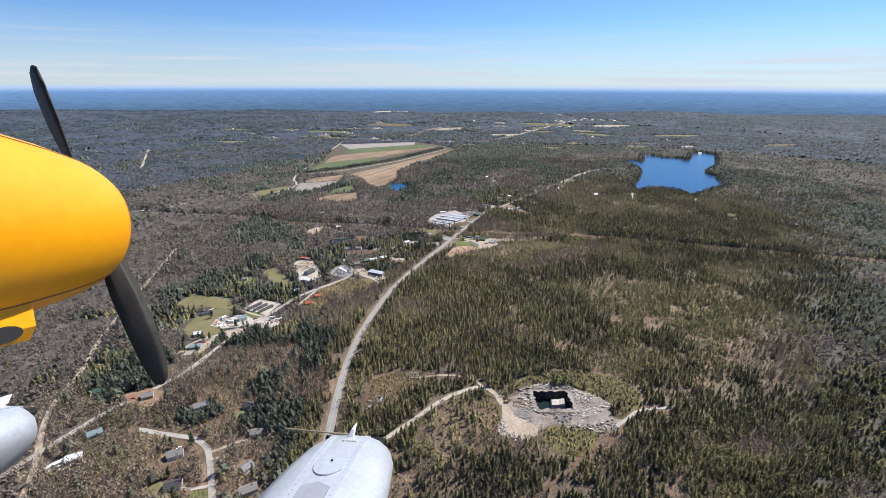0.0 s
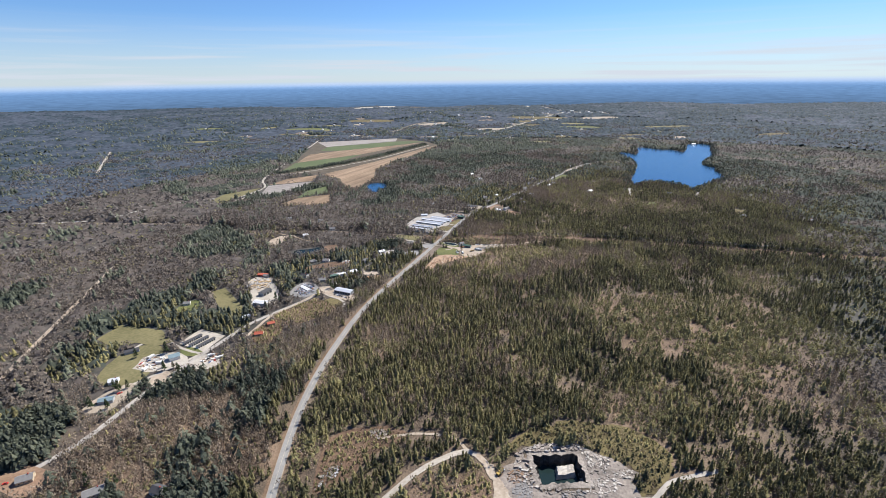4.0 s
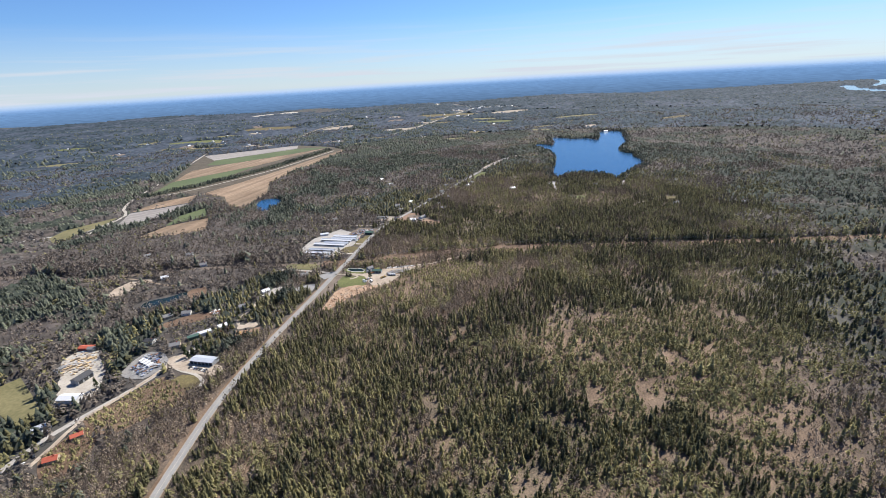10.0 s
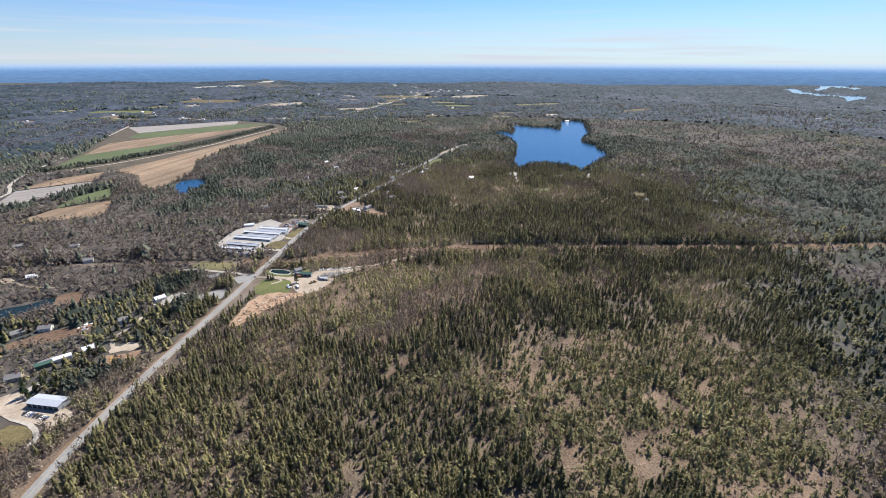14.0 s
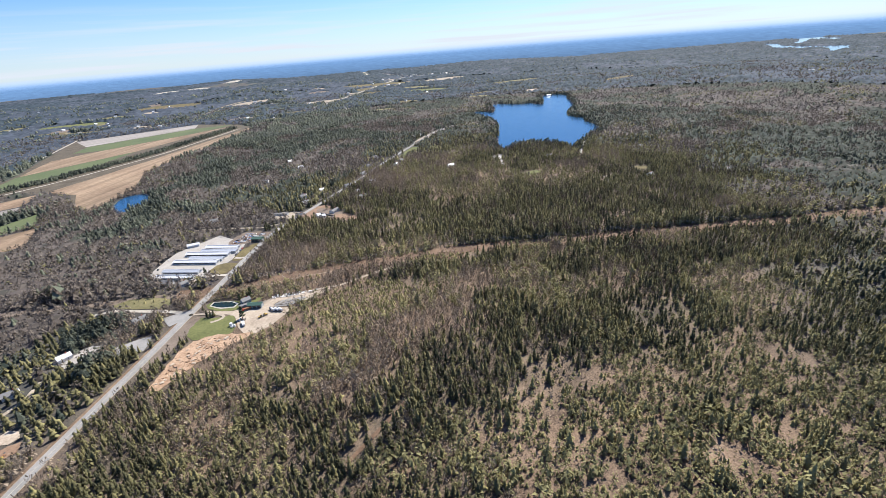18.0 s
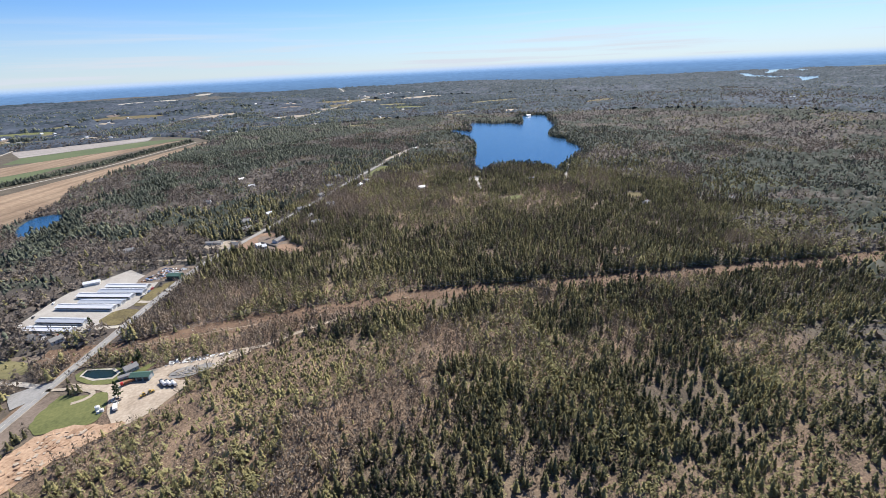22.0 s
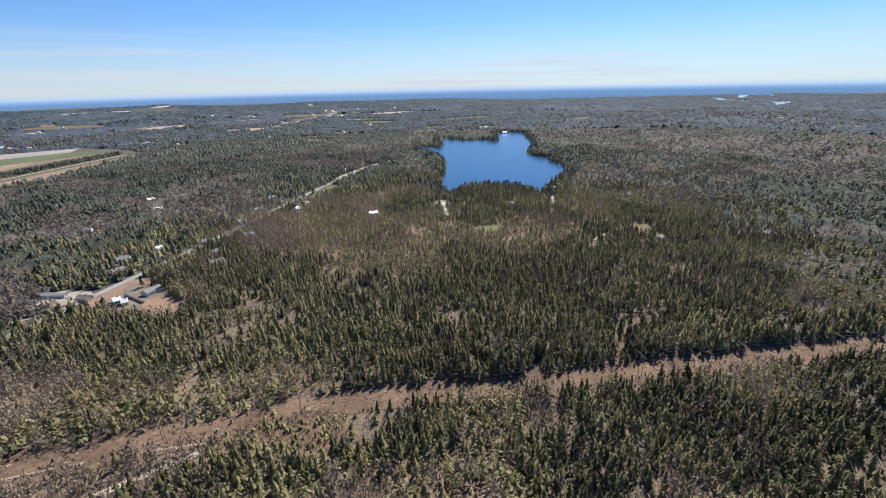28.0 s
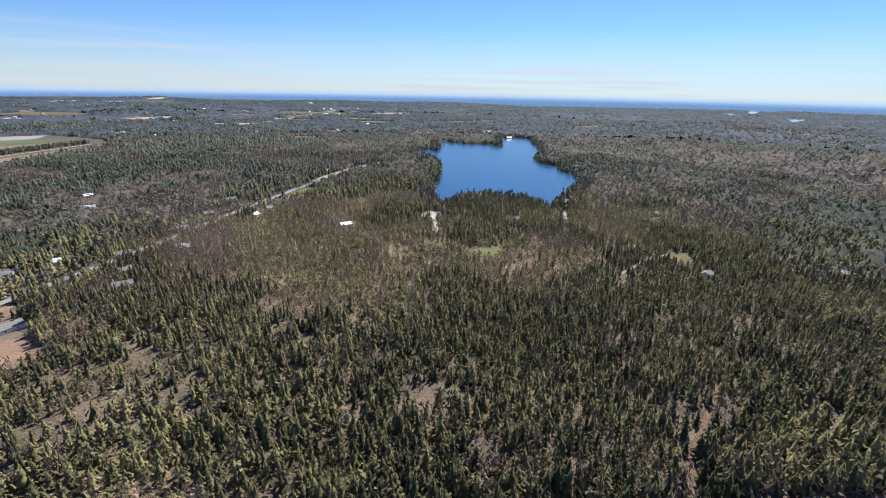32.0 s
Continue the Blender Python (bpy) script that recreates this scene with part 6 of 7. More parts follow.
def seaplane():
    root = new("seaplane")
    root.empty_display_size = 0.5
    root.matrix_world = look((0, 0, 320), (0, 282.86, 220.06), 0.26)
    tagged(root, "yellow single-engine floatplane with silver floats, in flight", "aircraft")
    right = Vector((1, 0, 0))
    right = (right - AXIS * right.dot(AXIS)).normalized()
    up = right.cross(AXIS)
    nose = Vector((-1.985, 0.12, -2.5))

    def ring(c, r, n=40, flat=1.0):
        return [tuple(c + right * (r * math.cos(a)) + up * (r * flat * math.sin(a))) for a in [2 * math.pi * k / n for k in range(n)]]

    prof = [(-0.135, 0.10), (-0.125, 0.20), (-0.10, 0.265), (-0.05, 0.315), (0.02, 0.345), (0.12, 0.372), (0.3, 0.402), (0.55, 0.43), (0.9, 0.455), (1.5, 0.48), (2.2, 0.5)]
    cowl = part("cowling", made(lambda bm: loft(bm, [ring(nose - AXIS * s, r) for s, r in prof])), YELLOW_PAINT, root, "glossy yellow engine cowling", True)
    part("seam", made(lambda bm: loft(bm, [ring(nose + AXIS * 0.052, 0.3165), ring(nose + AXIS * 0.048, 0.3185), ring(nose + AXIS * 0.044, 0.3205)], False)), RUST, cowl)
    for a in (62, -48):
        q = radians(a)
        d = right * math.cos(q) + up * math.sin(q)
        part("panel_edge", made(lambda bm: [tube(bm, 0.004, tuple(nose - AXIS * s + d * r), tuple(nose - AXIS * s2 + d * r2), 5) for (s, r), (s2, r2) in zip(prof[4:], prof[5:])]), RUST, cowl)
    # air outlet under the cowling
    low = nose - AXIS * 0.53 + right * 0.21 - up * 0.40

    def lip(bm):
        loft(bm, [[tuple(low + AXIS * a + right * b + up * c) for b, c in ((-0.10, 0.1), (0.06, 0.12), (0.08, -0.02), (0.05, -0.08), (-0.08, -0.09))] for a in (-0.35, -0.1, 0.0, 0.04)])

    scoop = part("outlet_scoop", made(lip), YELLOW_PAINT, root)
    hole = low + right * 0.072 - up * 0.03 - AXIS * 0.10
    part("opening", made(lambda bm: loft(bm, [[tuple(hole + right * x + AXIS * (0.085 * math.cos(t)) + up * (0.035 * math.sin(t))) for t in [6.283 * k / 14 for k in range(14)]] for x in (-0.02, 0.008)])), RUBBER, scoop)
    # propeller
    hub = nose + AXIS * 0.19
    part("propeller_hub", made(tube, 0.07, tuple(hub - AXIS * 0.1), tuple(hub + AXIS * 0.09), 16), STEEL, root)
    turn = math.atan2(-0.93, 0.37)
    for flip in (0, math.pi):
        d = right * math.cos(turn + flip) + up * math.sin(turn + flip)
        e = d.cross(AXIS)
        rows = []
        for r, w, tw, sweep in ((0.06, 0.05, 1.2, 0), (0.2, 0.06, 0.95, 0), (0.4, 0.075, 0.65, 0.004), (0.65, 0.075, 0.45, 0.008), (0.85, 0.062, 0.34, 0.006), (0.95, 0.04, 0.3, 0), (0.975, 0.012, 0.3, 0)):
            chord = e * math.cos(tw) + AXIS * math.sin(tw)
            thick = chord.cross(d)
            c = hub + d * r + e * sweep
            rows.append([tuple(c + chord * (w * a) + thick * (w * 0.16 * b)) for a, b in ((-1, 0), (-0.4, 1), (0.4, 0.9), (1, 0), (0.4, -0.7), (-0.4, -0.8))])
        part("propeller_blade", made(lambda bm: loft(bm, rows)), BLADE_PAINT, root, "dark curved propeller blade", True)
    # two floats
    for bow in (Vector((-0.665, -1.425, -3.62)), Vector((-3.29, -1.20, -3.62))):
        def section(s, w, top, deep):
            c = bow - AXIS * s
            pts = [(-0.5, -0.10), (-0.47, -0.03), (-0.36, 0.022), (-0.22, 0.05), (0, 0.058), (0.22, 0.05), (0.36, 0.022), (0.47, -0.03), (0.5, -0.10), (0.49, -0.16)]
            w = w * 1.13
            out = [tuple(c + right * (x * w) + up * (top + y)) for x, y in pts]
            out += [tuple(c + right * (0.40 * w) + up * (top - deep * 0.72)), tuple(c + up * (top - deep)), tuple(c - right * (0.40 * w) + up * (top - deep * 0.72)), tuple(c + right * (-0.49 * w) + up * (top - 0.16))]
            return out

        table = [(0.0, 0.24, -0.10, 0.24), (0.025, 0.36, -0.055, 0.28), (0.09, 0.49, -0.02, 0.34), (0.22, 0.58, 0.0, 0.42), (0.45, 0.63, 0.015, 0.5), (0.8, 0.68, 0.025, 0.56), (1.5, 0.70, 0.03, 0.6), (2.6, 0.70, 0.03, 0.6), (4.6, 0.62, 0.0, 0.5), (5.6, 0.4, -0.02, 0.3)]
        fl = part("float", made(lambda bm: loft(bm, [section(*row) for row in table])), FLOAT_METAL, root, "silver riveted aluminium float", True)
        deck = lambda s, x: tuple(bow - AXIS * s + right * x + up * (float(np.interp(s, [r[0] for r in table], [r[2] for r in table])) + 0.054 - 0.5 * x * x))

        def strap(bm, x):
            rows = []
            for s in (0.05, 0.12, 0.25, 0.45, 0.8, 1.5, 2.6):
                c = Vector(deck(s, x))
                rows.append([tuple(c + right * a + up * b) for a, b in ((-0.022, -0.01), (-0.022, 0.012), (0.022, 0.012), (0.022, -0.01))])
            loft(bm, rows)

        for x in (-0.135, 0.105):
            strip = part("deck_strip", made(strap, x), FLOAT_METAL, fl)
            part("rivets", made(lambda bm: [tube(bm, 0.0035, tuple(Vector(deck(s, x)) + up * 0.010), tuple(Vector(deck(s, x)) + up * 0.015), 6) for s in np.arange(0.15, 1.6, 0.05)]), STEEL, fl)["kind"] = "stuff"
        hatch = lambda s0, s1, x, n=24: [(0.5 * (s0 + s1) + 0.5 * (s1 - s0) * math.cos(t), x + 0.105 * math.sin(t)) for t in [6.283 * k / n for k in range(n)]]
        part("hatch_cover", made(lambda bm: loft(bm, [[tuple(Vector(deck(s, x)) + up * h) for s, x in hatch(0.40, 0.74, -0.01)] for h in (0.0, 0.012)])), FLOAT_METAL, fl)
        part("latch", made(lambda bm: tube(bm, 0.008, tuple(Vector(deck(0.56, -0.01)) + up * 0.01), tuple(Vector(deck(0.56, -0.01)) + up * 0.018), 8)), RUBBER, fl)
        tread = [(0.86, -0.10), (0.82, -0.01), (0.86, 0.075), (1.4, 0.075), (1.4, -0.10)]
        part("walkway", made(lambda bm: loft(bm, [[tuple(Vector(deck(s, x)) + up * h) for s, x in tread] for h in (0.004, 0.012)])), TREAD, fl, "grey non-skid walkway")
        for k in range(5):
            part("lettering_bar", made(lambda bm: loft(bm, [[tuple(Vector(deck(s, x)) + up * h) for s, x in ((0.2, -0.04 + 0.022 * k), (0.2, -0.026 + 0.022 * k), (0.235, -0.026 + 0.022 * k), (0.235, -0.04 + 0.022 * k))] for h in (0.004, 0.01)])), GREY_WALL, fl)
        tip = Vector(deck(0.10, -0.01))
        part("cleat", made(lambda bm: loft(bm, [[tuple(tip + up * h + AXIS * (a + h * 0.5) + right * (b * k + 0.25 * h)) for a, b in ((-0.05, -0.014), (0.05, -0.01), (0.05, 0.01), (-0.05, 0.014))] for h, k in ((0.0, 1.6), (0.03, 1.0), (0.055, 0.8), (0.062, 0.4))])), VEHICLE_WHITE, fl)
        bump = []
        for s, w, top, deep in table[1:3][::-1]:
            bump.append((s, -0.5 * w, top))
        for s, w, top, deep in table[1:3]:
            bump.append((s, 0.5 * w, top))
        spots = [tuple(bow - AXIS * (s - 0.035) + right * (x * 0.86) + up * (top + 0.012)) for s, x, top in bump]
        part("bow_bumper", made(lambda bm: [tube(bm, 0.022, a, b, 8) for a, b in zip(spots, spots[1:])]), RUBBER, fl, "black rubber bow bumper")
        for s in (-1, 1):
            rail = [tuple(bow - AXIS * row[0] + right * (s * row[1] * 0.505) + up * (row[2] - 0.12)) for row in table[3:8]]
            part("chine_rail", made(lambda bm: [tube(bm, 0.014, a, b, 6) for a, b in zip(rail, rail[1:])]), FLOAT_METAL, fl)
        line = tip + AXIS * 0.02
        part("mooring_line", made(tube, 0.006, tuple(line), tuple(line - right * 0.52 + up * 0.03), 6), WOOD, fl)


seaplane()


# ---- cut branches left on the power-line strip ----
strip = spline(CORRIDOR[5:17], 25.0)
edge_a = [(float(px), float(py) - 11) for px, py in strip]
edge_b = [(float(px), float(py) + 11) for px, py in strip[::-1]]
heap("slash", edge_a + edge_b, 800, 0.3, 1.6, [WOOD, SEDGE, TRACK], "grey cut branches and stumps on reddish soil", "slash", 31, 0.2)

# ---- woods ----
def tiers(levels, sides, spread, seed, skirt=0.12):
    """A ragged evergreen one metre high: stacked skirts of drooping boughs round a spire."""
    rng = np.random.RandomState(seed)
    vs, fs = [], []
    for k in range(levels):
        z0 = skirt + (1 - skirt) * k / levels * 0.92
        z1 = min(1.0, z0 + (1.0 - skirt) / levels * 1.35) if k < levels - 1 else 1.0
        r = spread * (1 - z0) ** 0.85 + 0.02
        top = len(vs)
        vs.append((rng.uniform(-.01, .01), rng.uniform(-.01, .01), z1))
        turn = rng.uniform(0, 6.28)
        for s in range(sides):
            a = turn + 2 * math.pi * (s + rng.uniform(-.25, .25)) / sides
            q = r * (rng.uniform(0.85, 1.25) if s % 2 else rng.uniform(0.5, 0.85))
            vs.append((q * math.cos(a), q * math.sin(a), z0 - 0.03 * (s % 2)))
        fs += [(top, top + 1 + s, top + 1 + (s + 1) % sides) for s in range(sides)]
    return np.array(vs), np.array(fs)


def ragged(count, spread, seed, size=0.2, crown="spire"):
    """A tree one metre high as a cloud of bough ends: each a small leaning triangle round the stem."""
    rng = np.random.RandomState(seed)
    vs, fs = [], []
    for k in range(count):
        h = (k + rng.uniform(0.2, 0.8)) / count
        z = 0.06 + 0.90 * h
        r = spread * ((1 - h) ** 0.8 if crown == "spire" else math.sin(math.pi * (0.12 + 0.8 * h)) ** 0.6)
        a = rng.uniform(0, 6.28)
        q = r * rng.uniform(0.45, 1.0)
        c = np.array((q * math.cos(a), q * math.sin(a), z))
        out = np.array((math.cos(a), math.sin(a), rng.uniform(-0.5, 0.25)))
        side = np.array((-math.sin(a), math.cos(a), rng.uniform(-0.5, 0.5)))
        s = size * (0.45 + 0.75 * (1 - h)) * rng.uniform(0.7, 1.3)
        lift = np.array((0, 0, s * rng.uniform(0.4, 1.3)))
        b = len(vs)
        vs += [tuple(c - out * s * 0.5 + lift), tuple(c + out * s * 0.45 + side * s * 0.45), tuple(c + out * s * 0.45 - side * s * 0.45)]
        fs.append((b, b + 1, b + 2))
    b = len(vs)
    vs += [(0.02, 0, 1.0), (-0.06, 0.05, 0.78), (0.05, -0.06, 0.8)]
    fs.append((b, b + 1, b + 2))
    return np.array(vs), np.array(fs)


def both(*shapes):
    """Several shapes as one tree."""
    base = np.cumsum([0] + [len(v) for v, f in shapes])
    return np.vstack([v for v, f in shapes]), np.vstack([f + b for (v, f), b in zip(shapes, base)])


def spray(blades, width, seed, low=0.3):
    """A bare hardwood one metre high: a thin stem and a fan of branch and twig slivers."""
    rng = np.random.RandomState(seed)
    vs, fs = [], []
    w = 0.012
    for a in (0, 2.1):
        b = len(vs)
        vs += [(w * math.cos(a), w * math.sin(a), 0), (-w * math.cos(a), -w * math.sin(a), 0), (0, 0, 0.8)]
        fs.append((b, b + 1, b + 2))
    for k in range(blades):
        z0 = rng.uniform(low, 0.75)
        a, rise = rng.uniform(0, 6.28), rng.uniform(0.5, 1.9)
        reach = rng.uniform(0.12, 0.30) * (1.15 - 0.5 * z0)
        p = np.array((0.06 * math.cos(a), 0.06 * math.sin(a), z0))
        q = np.array((reach * math.cos(a), reach * math.sin(a), min(1.0, z0 + reach * rise)))
        side = np.cross(q - p, rng.normal(size=3))
        side = side / np.linalg.norm(side) * width * rng.uniform(0.6, 1.4)
        b = len(vs)
        vs += [tuple(p), tuple(q + side), tuple(q - side * 0.6 + (0, 0, 0.05))]
        fs.append((b, b + 1, b + 2))
    return np.array(vs), np.array(fs)


def grow(name, shapes, x, y, tall, wide, mat, label, rng, bright=1.0):
    """One joined stand of trees from a few shapes."""
    V, F, T = [], [], []
    base = 0
    pick = rng.randint(0, len(shapes), len(x))
    turn = rng.uniform(0, 6.28, len(x))
    tone = np.clip(0.7 * rng.rand(len(x)) ** 1.1 + 0.45 * (vnoise(x, y, 45, 23) - 0.4) + 0.35 * (0.5 - cover(x, y)), 0, 0.85) * bright
    z = height(x, y)
    for k, (vs, fs) in enumerate(shapes):
        m = pick == k
        c, s = np.cos(turn[m])[:, None], np.sin(turn[m])[:, None]
        h, w = tall[m][:, None], (tall[m] * wide[m])[:, None]
        px, py = vs[None, :, 0] * w, vs[None, :, 1] * w
        v = np.stack([x[m][:, None] + px * c - py * s, y[m][:, None] + px * s + py * c, z[m][:, None] + vs[None, :, 2] * h], 2)
        count = m.sum()
        V.append(v.reshape(-1, 3))
        F.append((fs[None] + (base + np.arange(count) * len(vs))[:, None, None]).reshape(-1, 3))
        T.append(np.repeat(tone[m], len(vs)))
        base += count * len(vs)
    V, F, T = np.vstack(V).astype(np.float32), np.vstack(F).astype(np.int32), np.concatenate(T).astype(np.float32)
    me = bpy.data.meshes.new(name)
    me.vertices.add(len(V)), me.loops.add(F.size), me.polygons.add(len(F))
    me.vertices.foreach_set("co", V.ravel())
    me.loops.foreach_set("vertex_index", F.ravel())
    me.polygons.foreach_set("loop_start", np.arange(0, F.size, 3, dtype=np.int32))
    me.update(calc_edges=True)
    me.attributes.new("tint", "FLOAT", "POINT").data.foreach_set("value", T)
    me.materials.append(mat)
    return tagged(new(name, me), label, "trees", kind="stuff")


def scatter(step, x0, x1, y0, y1, rng, ahead=True):
    gx, gy = np.meshgrid(np.arange(x0, x1, step), np.arange(y0, y1, step))
    x = gx.ravel() + rng.uniform(-.5, .5, gx.size) * step
    y = gy.ravel() + rng.uniform(-.5, .5, gx.size) * step
    wx, wy = x + 6 * (vnoise(x, y, 9, 41) - 0.5), y + 6 * (vnoise(x, y, 9, 42) - 0.5)
    i, j = ((wx - X0) / CELL).astype(int), ((wy - Y0) / CELL).astype(int)
    known = (i >= 0) & (i < NX) & (j >= 0) & (j < NY)
    free = np.ones(len(x), bool)
    free[known] = ~OPEN[i[known], j[known]]
    free &= ~inside(FAR_LAKE, x, y) & ~inside(FAR_ARM, x, y)
    if ahead:
        free &= (x > -1.08 * (y + 60)) & (y > 0.36 * x - 260)
    return x[free], y[free]


def woods():
    rng = np.random.RandomState(11)
    fir_near = [both(tiers(4, 6, 0.22, s), ragged(10, 0.27, s + 90, 0.14)) for s in range(5)] + [both(tiers(2, 6, 0.20, s, 0.2), ragged(22, 0.27, s + 90, 0.14, "round")) for s in range(5, 10)]
    fir_mid = [both(tiers(3, 5, 0.27, s), ragged(3, 0.25, s, 0.25)) for s in range(20, 24)] + [tiers(3, 5, 0.24, s) for s in (24, 25)] + [ragged(13, 0.26, s, 0.32, "round") for s in (60,)]
    fir_far = [tiers(2, 4, 0.34, s) for s in range(30, 33)]
    bare_near = [both(spray(11, 0.017, s, 0.2), ragged(12, 0.25, s + 300, 0.13, "round")) for s in range(6)]
    bare_mid = [both(spray(3, 0.035, s), ragged(8, 0.22, s + 300, 0.26, "round")) for s in range(20, 24)]
    bare_far = [ragged(5, 0.24, s + 300, 0.36, "round") for s in range(30, 34)]
    buds = [ragged(14, 0.34, s, 0.23, "round") for s in range(70, 74)]
    bands = [
        ("near", 4.15, (-420, 1000, 220, 1700), 0, 330, fir_near, bare_near, 1.0),
        ("middle", 6.3, (-1100, 1500, 220, 2300), 330, 900, fir_mid, bare_mid, 1.25),
        ("far", 11.0, (-2300, 3000, 300, 3400), 900, 2100, fir_far, bare_far, 1.5),
        ("distant", 27.0, (-3600, 4600, 300, 4600), 2100, 4000, fir_far, bare_far, 1.7),
        ("rear", 9.5, (-800, 800, -440, 222), 0, 2000, fir_far, bare_far, 1.5),
    ]
    for name, step, (x0, x1, y0, y1), low, high, firs, bares, wide in bands:
        x, y = scatter(step, x0, x1, y0, y1, rng, name != "rear")
        d = off_axis(x, y) + 160 * (vnoise(x, y, 70, 61) - 0.5) * (off_axis(x, y) > 200)
        m = (d >= low) & (d < high)
        x, y, d = x[m], y[m], d[m]
        c = cover(x, y)
        u = rng.rand(len(x))
        west = smooth(0, -55, x - np.interp(y, [p[1] for p in HIGHWAY], [p[0] for p in HIGHWAY]))
        thin = np.exp(-((x - 400) / 130) ** 2 - ((y - 640) / 140) ** 2) + 0.8 * np.exp(-((x - 290) / 90) ** 2 - ((y - 500) / 90) ** 2) + 0.5 * np.exp(-((x - 620) / 130) ** 2 - ((y - 730) / 90) ** 2) + 0.9 * np.exp(-((x - 266) / 55) ** 2 - ((y - 635) / 85) ** 2) + 0.6 * np.exp(-((x - 415) / 60) ** 2 - ((y - 700) / 50) ** 2) + 0.7 * np.exp(-((x + 5) / 55) ** 2 - ((y - 390) / 35) ** 2) + 0.9 * np.exp(-((x - 135) / 55) ** 2 - ((y - 905) / 45) ** 2)
        olive = smooth(1035, 1090, y) * smooth(1400, 1300, y) * smooth(180, 260, x) * smooth(760, 640, x)
        gap = (vnoise(x, y, 15, 8) + 0.6 * vnoise(x, y, 48, 9)) < ((0.50 + 0.22 * thin) if name == "near" else 0.34)
        keep = ~(gap & (rng.rand(len(x)) < 0.75))
        sparse = {"far": 0.85, "distant": 0.75}.get(name, 1.0)
        keep &= rng.rand(len(x)) < sparse
        fir = (u < (0.07 - 0.04 * west) + 0.08 * thin + (0.64 + 0.31 * west - 0.12 * olive) * c) & (keep | ((west > 0.5) & (c > 0.6)))
        bud = ~fir & (vnoise(x, y, 75, 14) > 0.52 - 0.3 * thin - 0.16 * olive - 0.4 * np.exp(-((x - 220) / 85) ** 2 - ((y - 1034) / 32) ** 2) - 0.3 * np.exp(-((x - 440) / 170) ** 2 - ((y - 1205) / 80) ** 2)) & (rng.rand(len(x)) < 0.65 - 0.4 * west) & keep
        bare = ~fir & ~bud & keep & (rng.rand(len(x)) > 0.8 * thin)
        k = {"distant": 1.25}.get(name, 1.0)
        beyond = y - np.interp(x, [p[0] for p in CORRIDOR], [p[1] for p in CORRIDOR])
        edge = 1 + 0.4 * np.exp(-((beyond - 24) / 14) ** 2)
        size = lambda m, a, b: rng.uniform(a, b, m.sum()) * edge[m] * (0.75 + 0.5 * vnoise(x[m], y[m], 60, 16)) * k
        if name == "near":
            pine = fir & (west > 0.6)
            fir &= ~pine
            grow("near_pines", [ragged(23, 0.25, q, 0.26, "round") for q in (52, 53)] + [ragged(23, 0.23, q, 0.25) for q in (54, 55)], x[pine], y[pine], size(pine, 9, 16), rng.uniform(0.85, 1.25, pine.sum()), COOL_NEEDLES, "dark green pines crowding round houses", rng, 0.8)
        if name == "middle":
            # olive needles give way to the cool ones with distance, as haze grows
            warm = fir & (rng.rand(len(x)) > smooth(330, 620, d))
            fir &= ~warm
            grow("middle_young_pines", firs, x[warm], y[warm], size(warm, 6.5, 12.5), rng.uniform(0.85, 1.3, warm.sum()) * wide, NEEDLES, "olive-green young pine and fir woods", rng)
        grow(name + "_evergreens", firs, x[fir], y[fir], size(fir, 6.5, 12.5) * (1 + 0.3 * west[fir]), rng.uniform(0.85, 1.3, fir.sum()) * wide, COOL_NEEDLES if name in ("far", "distant", "middle") else NEEDLES, "dark green spruce and pine woods", rng, {"far": 0.9, "distant": 1.0}.get(name, 1.0))
        if name == "distant":
            continue
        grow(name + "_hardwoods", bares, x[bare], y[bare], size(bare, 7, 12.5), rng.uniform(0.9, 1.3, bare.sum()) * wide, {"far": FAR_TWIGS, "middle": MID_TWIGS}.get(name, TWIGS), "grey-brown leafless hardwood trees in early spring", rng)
        grow(name + "_budding_trees", buds if name == "near" else bares, x[bud], y[bud], size(bud, 4, 10), rng.uniform(1.0, 1.5, bud.sum()) * wide, BUDS, "yellow-green budding saplings among bare woods", rng)


woods()


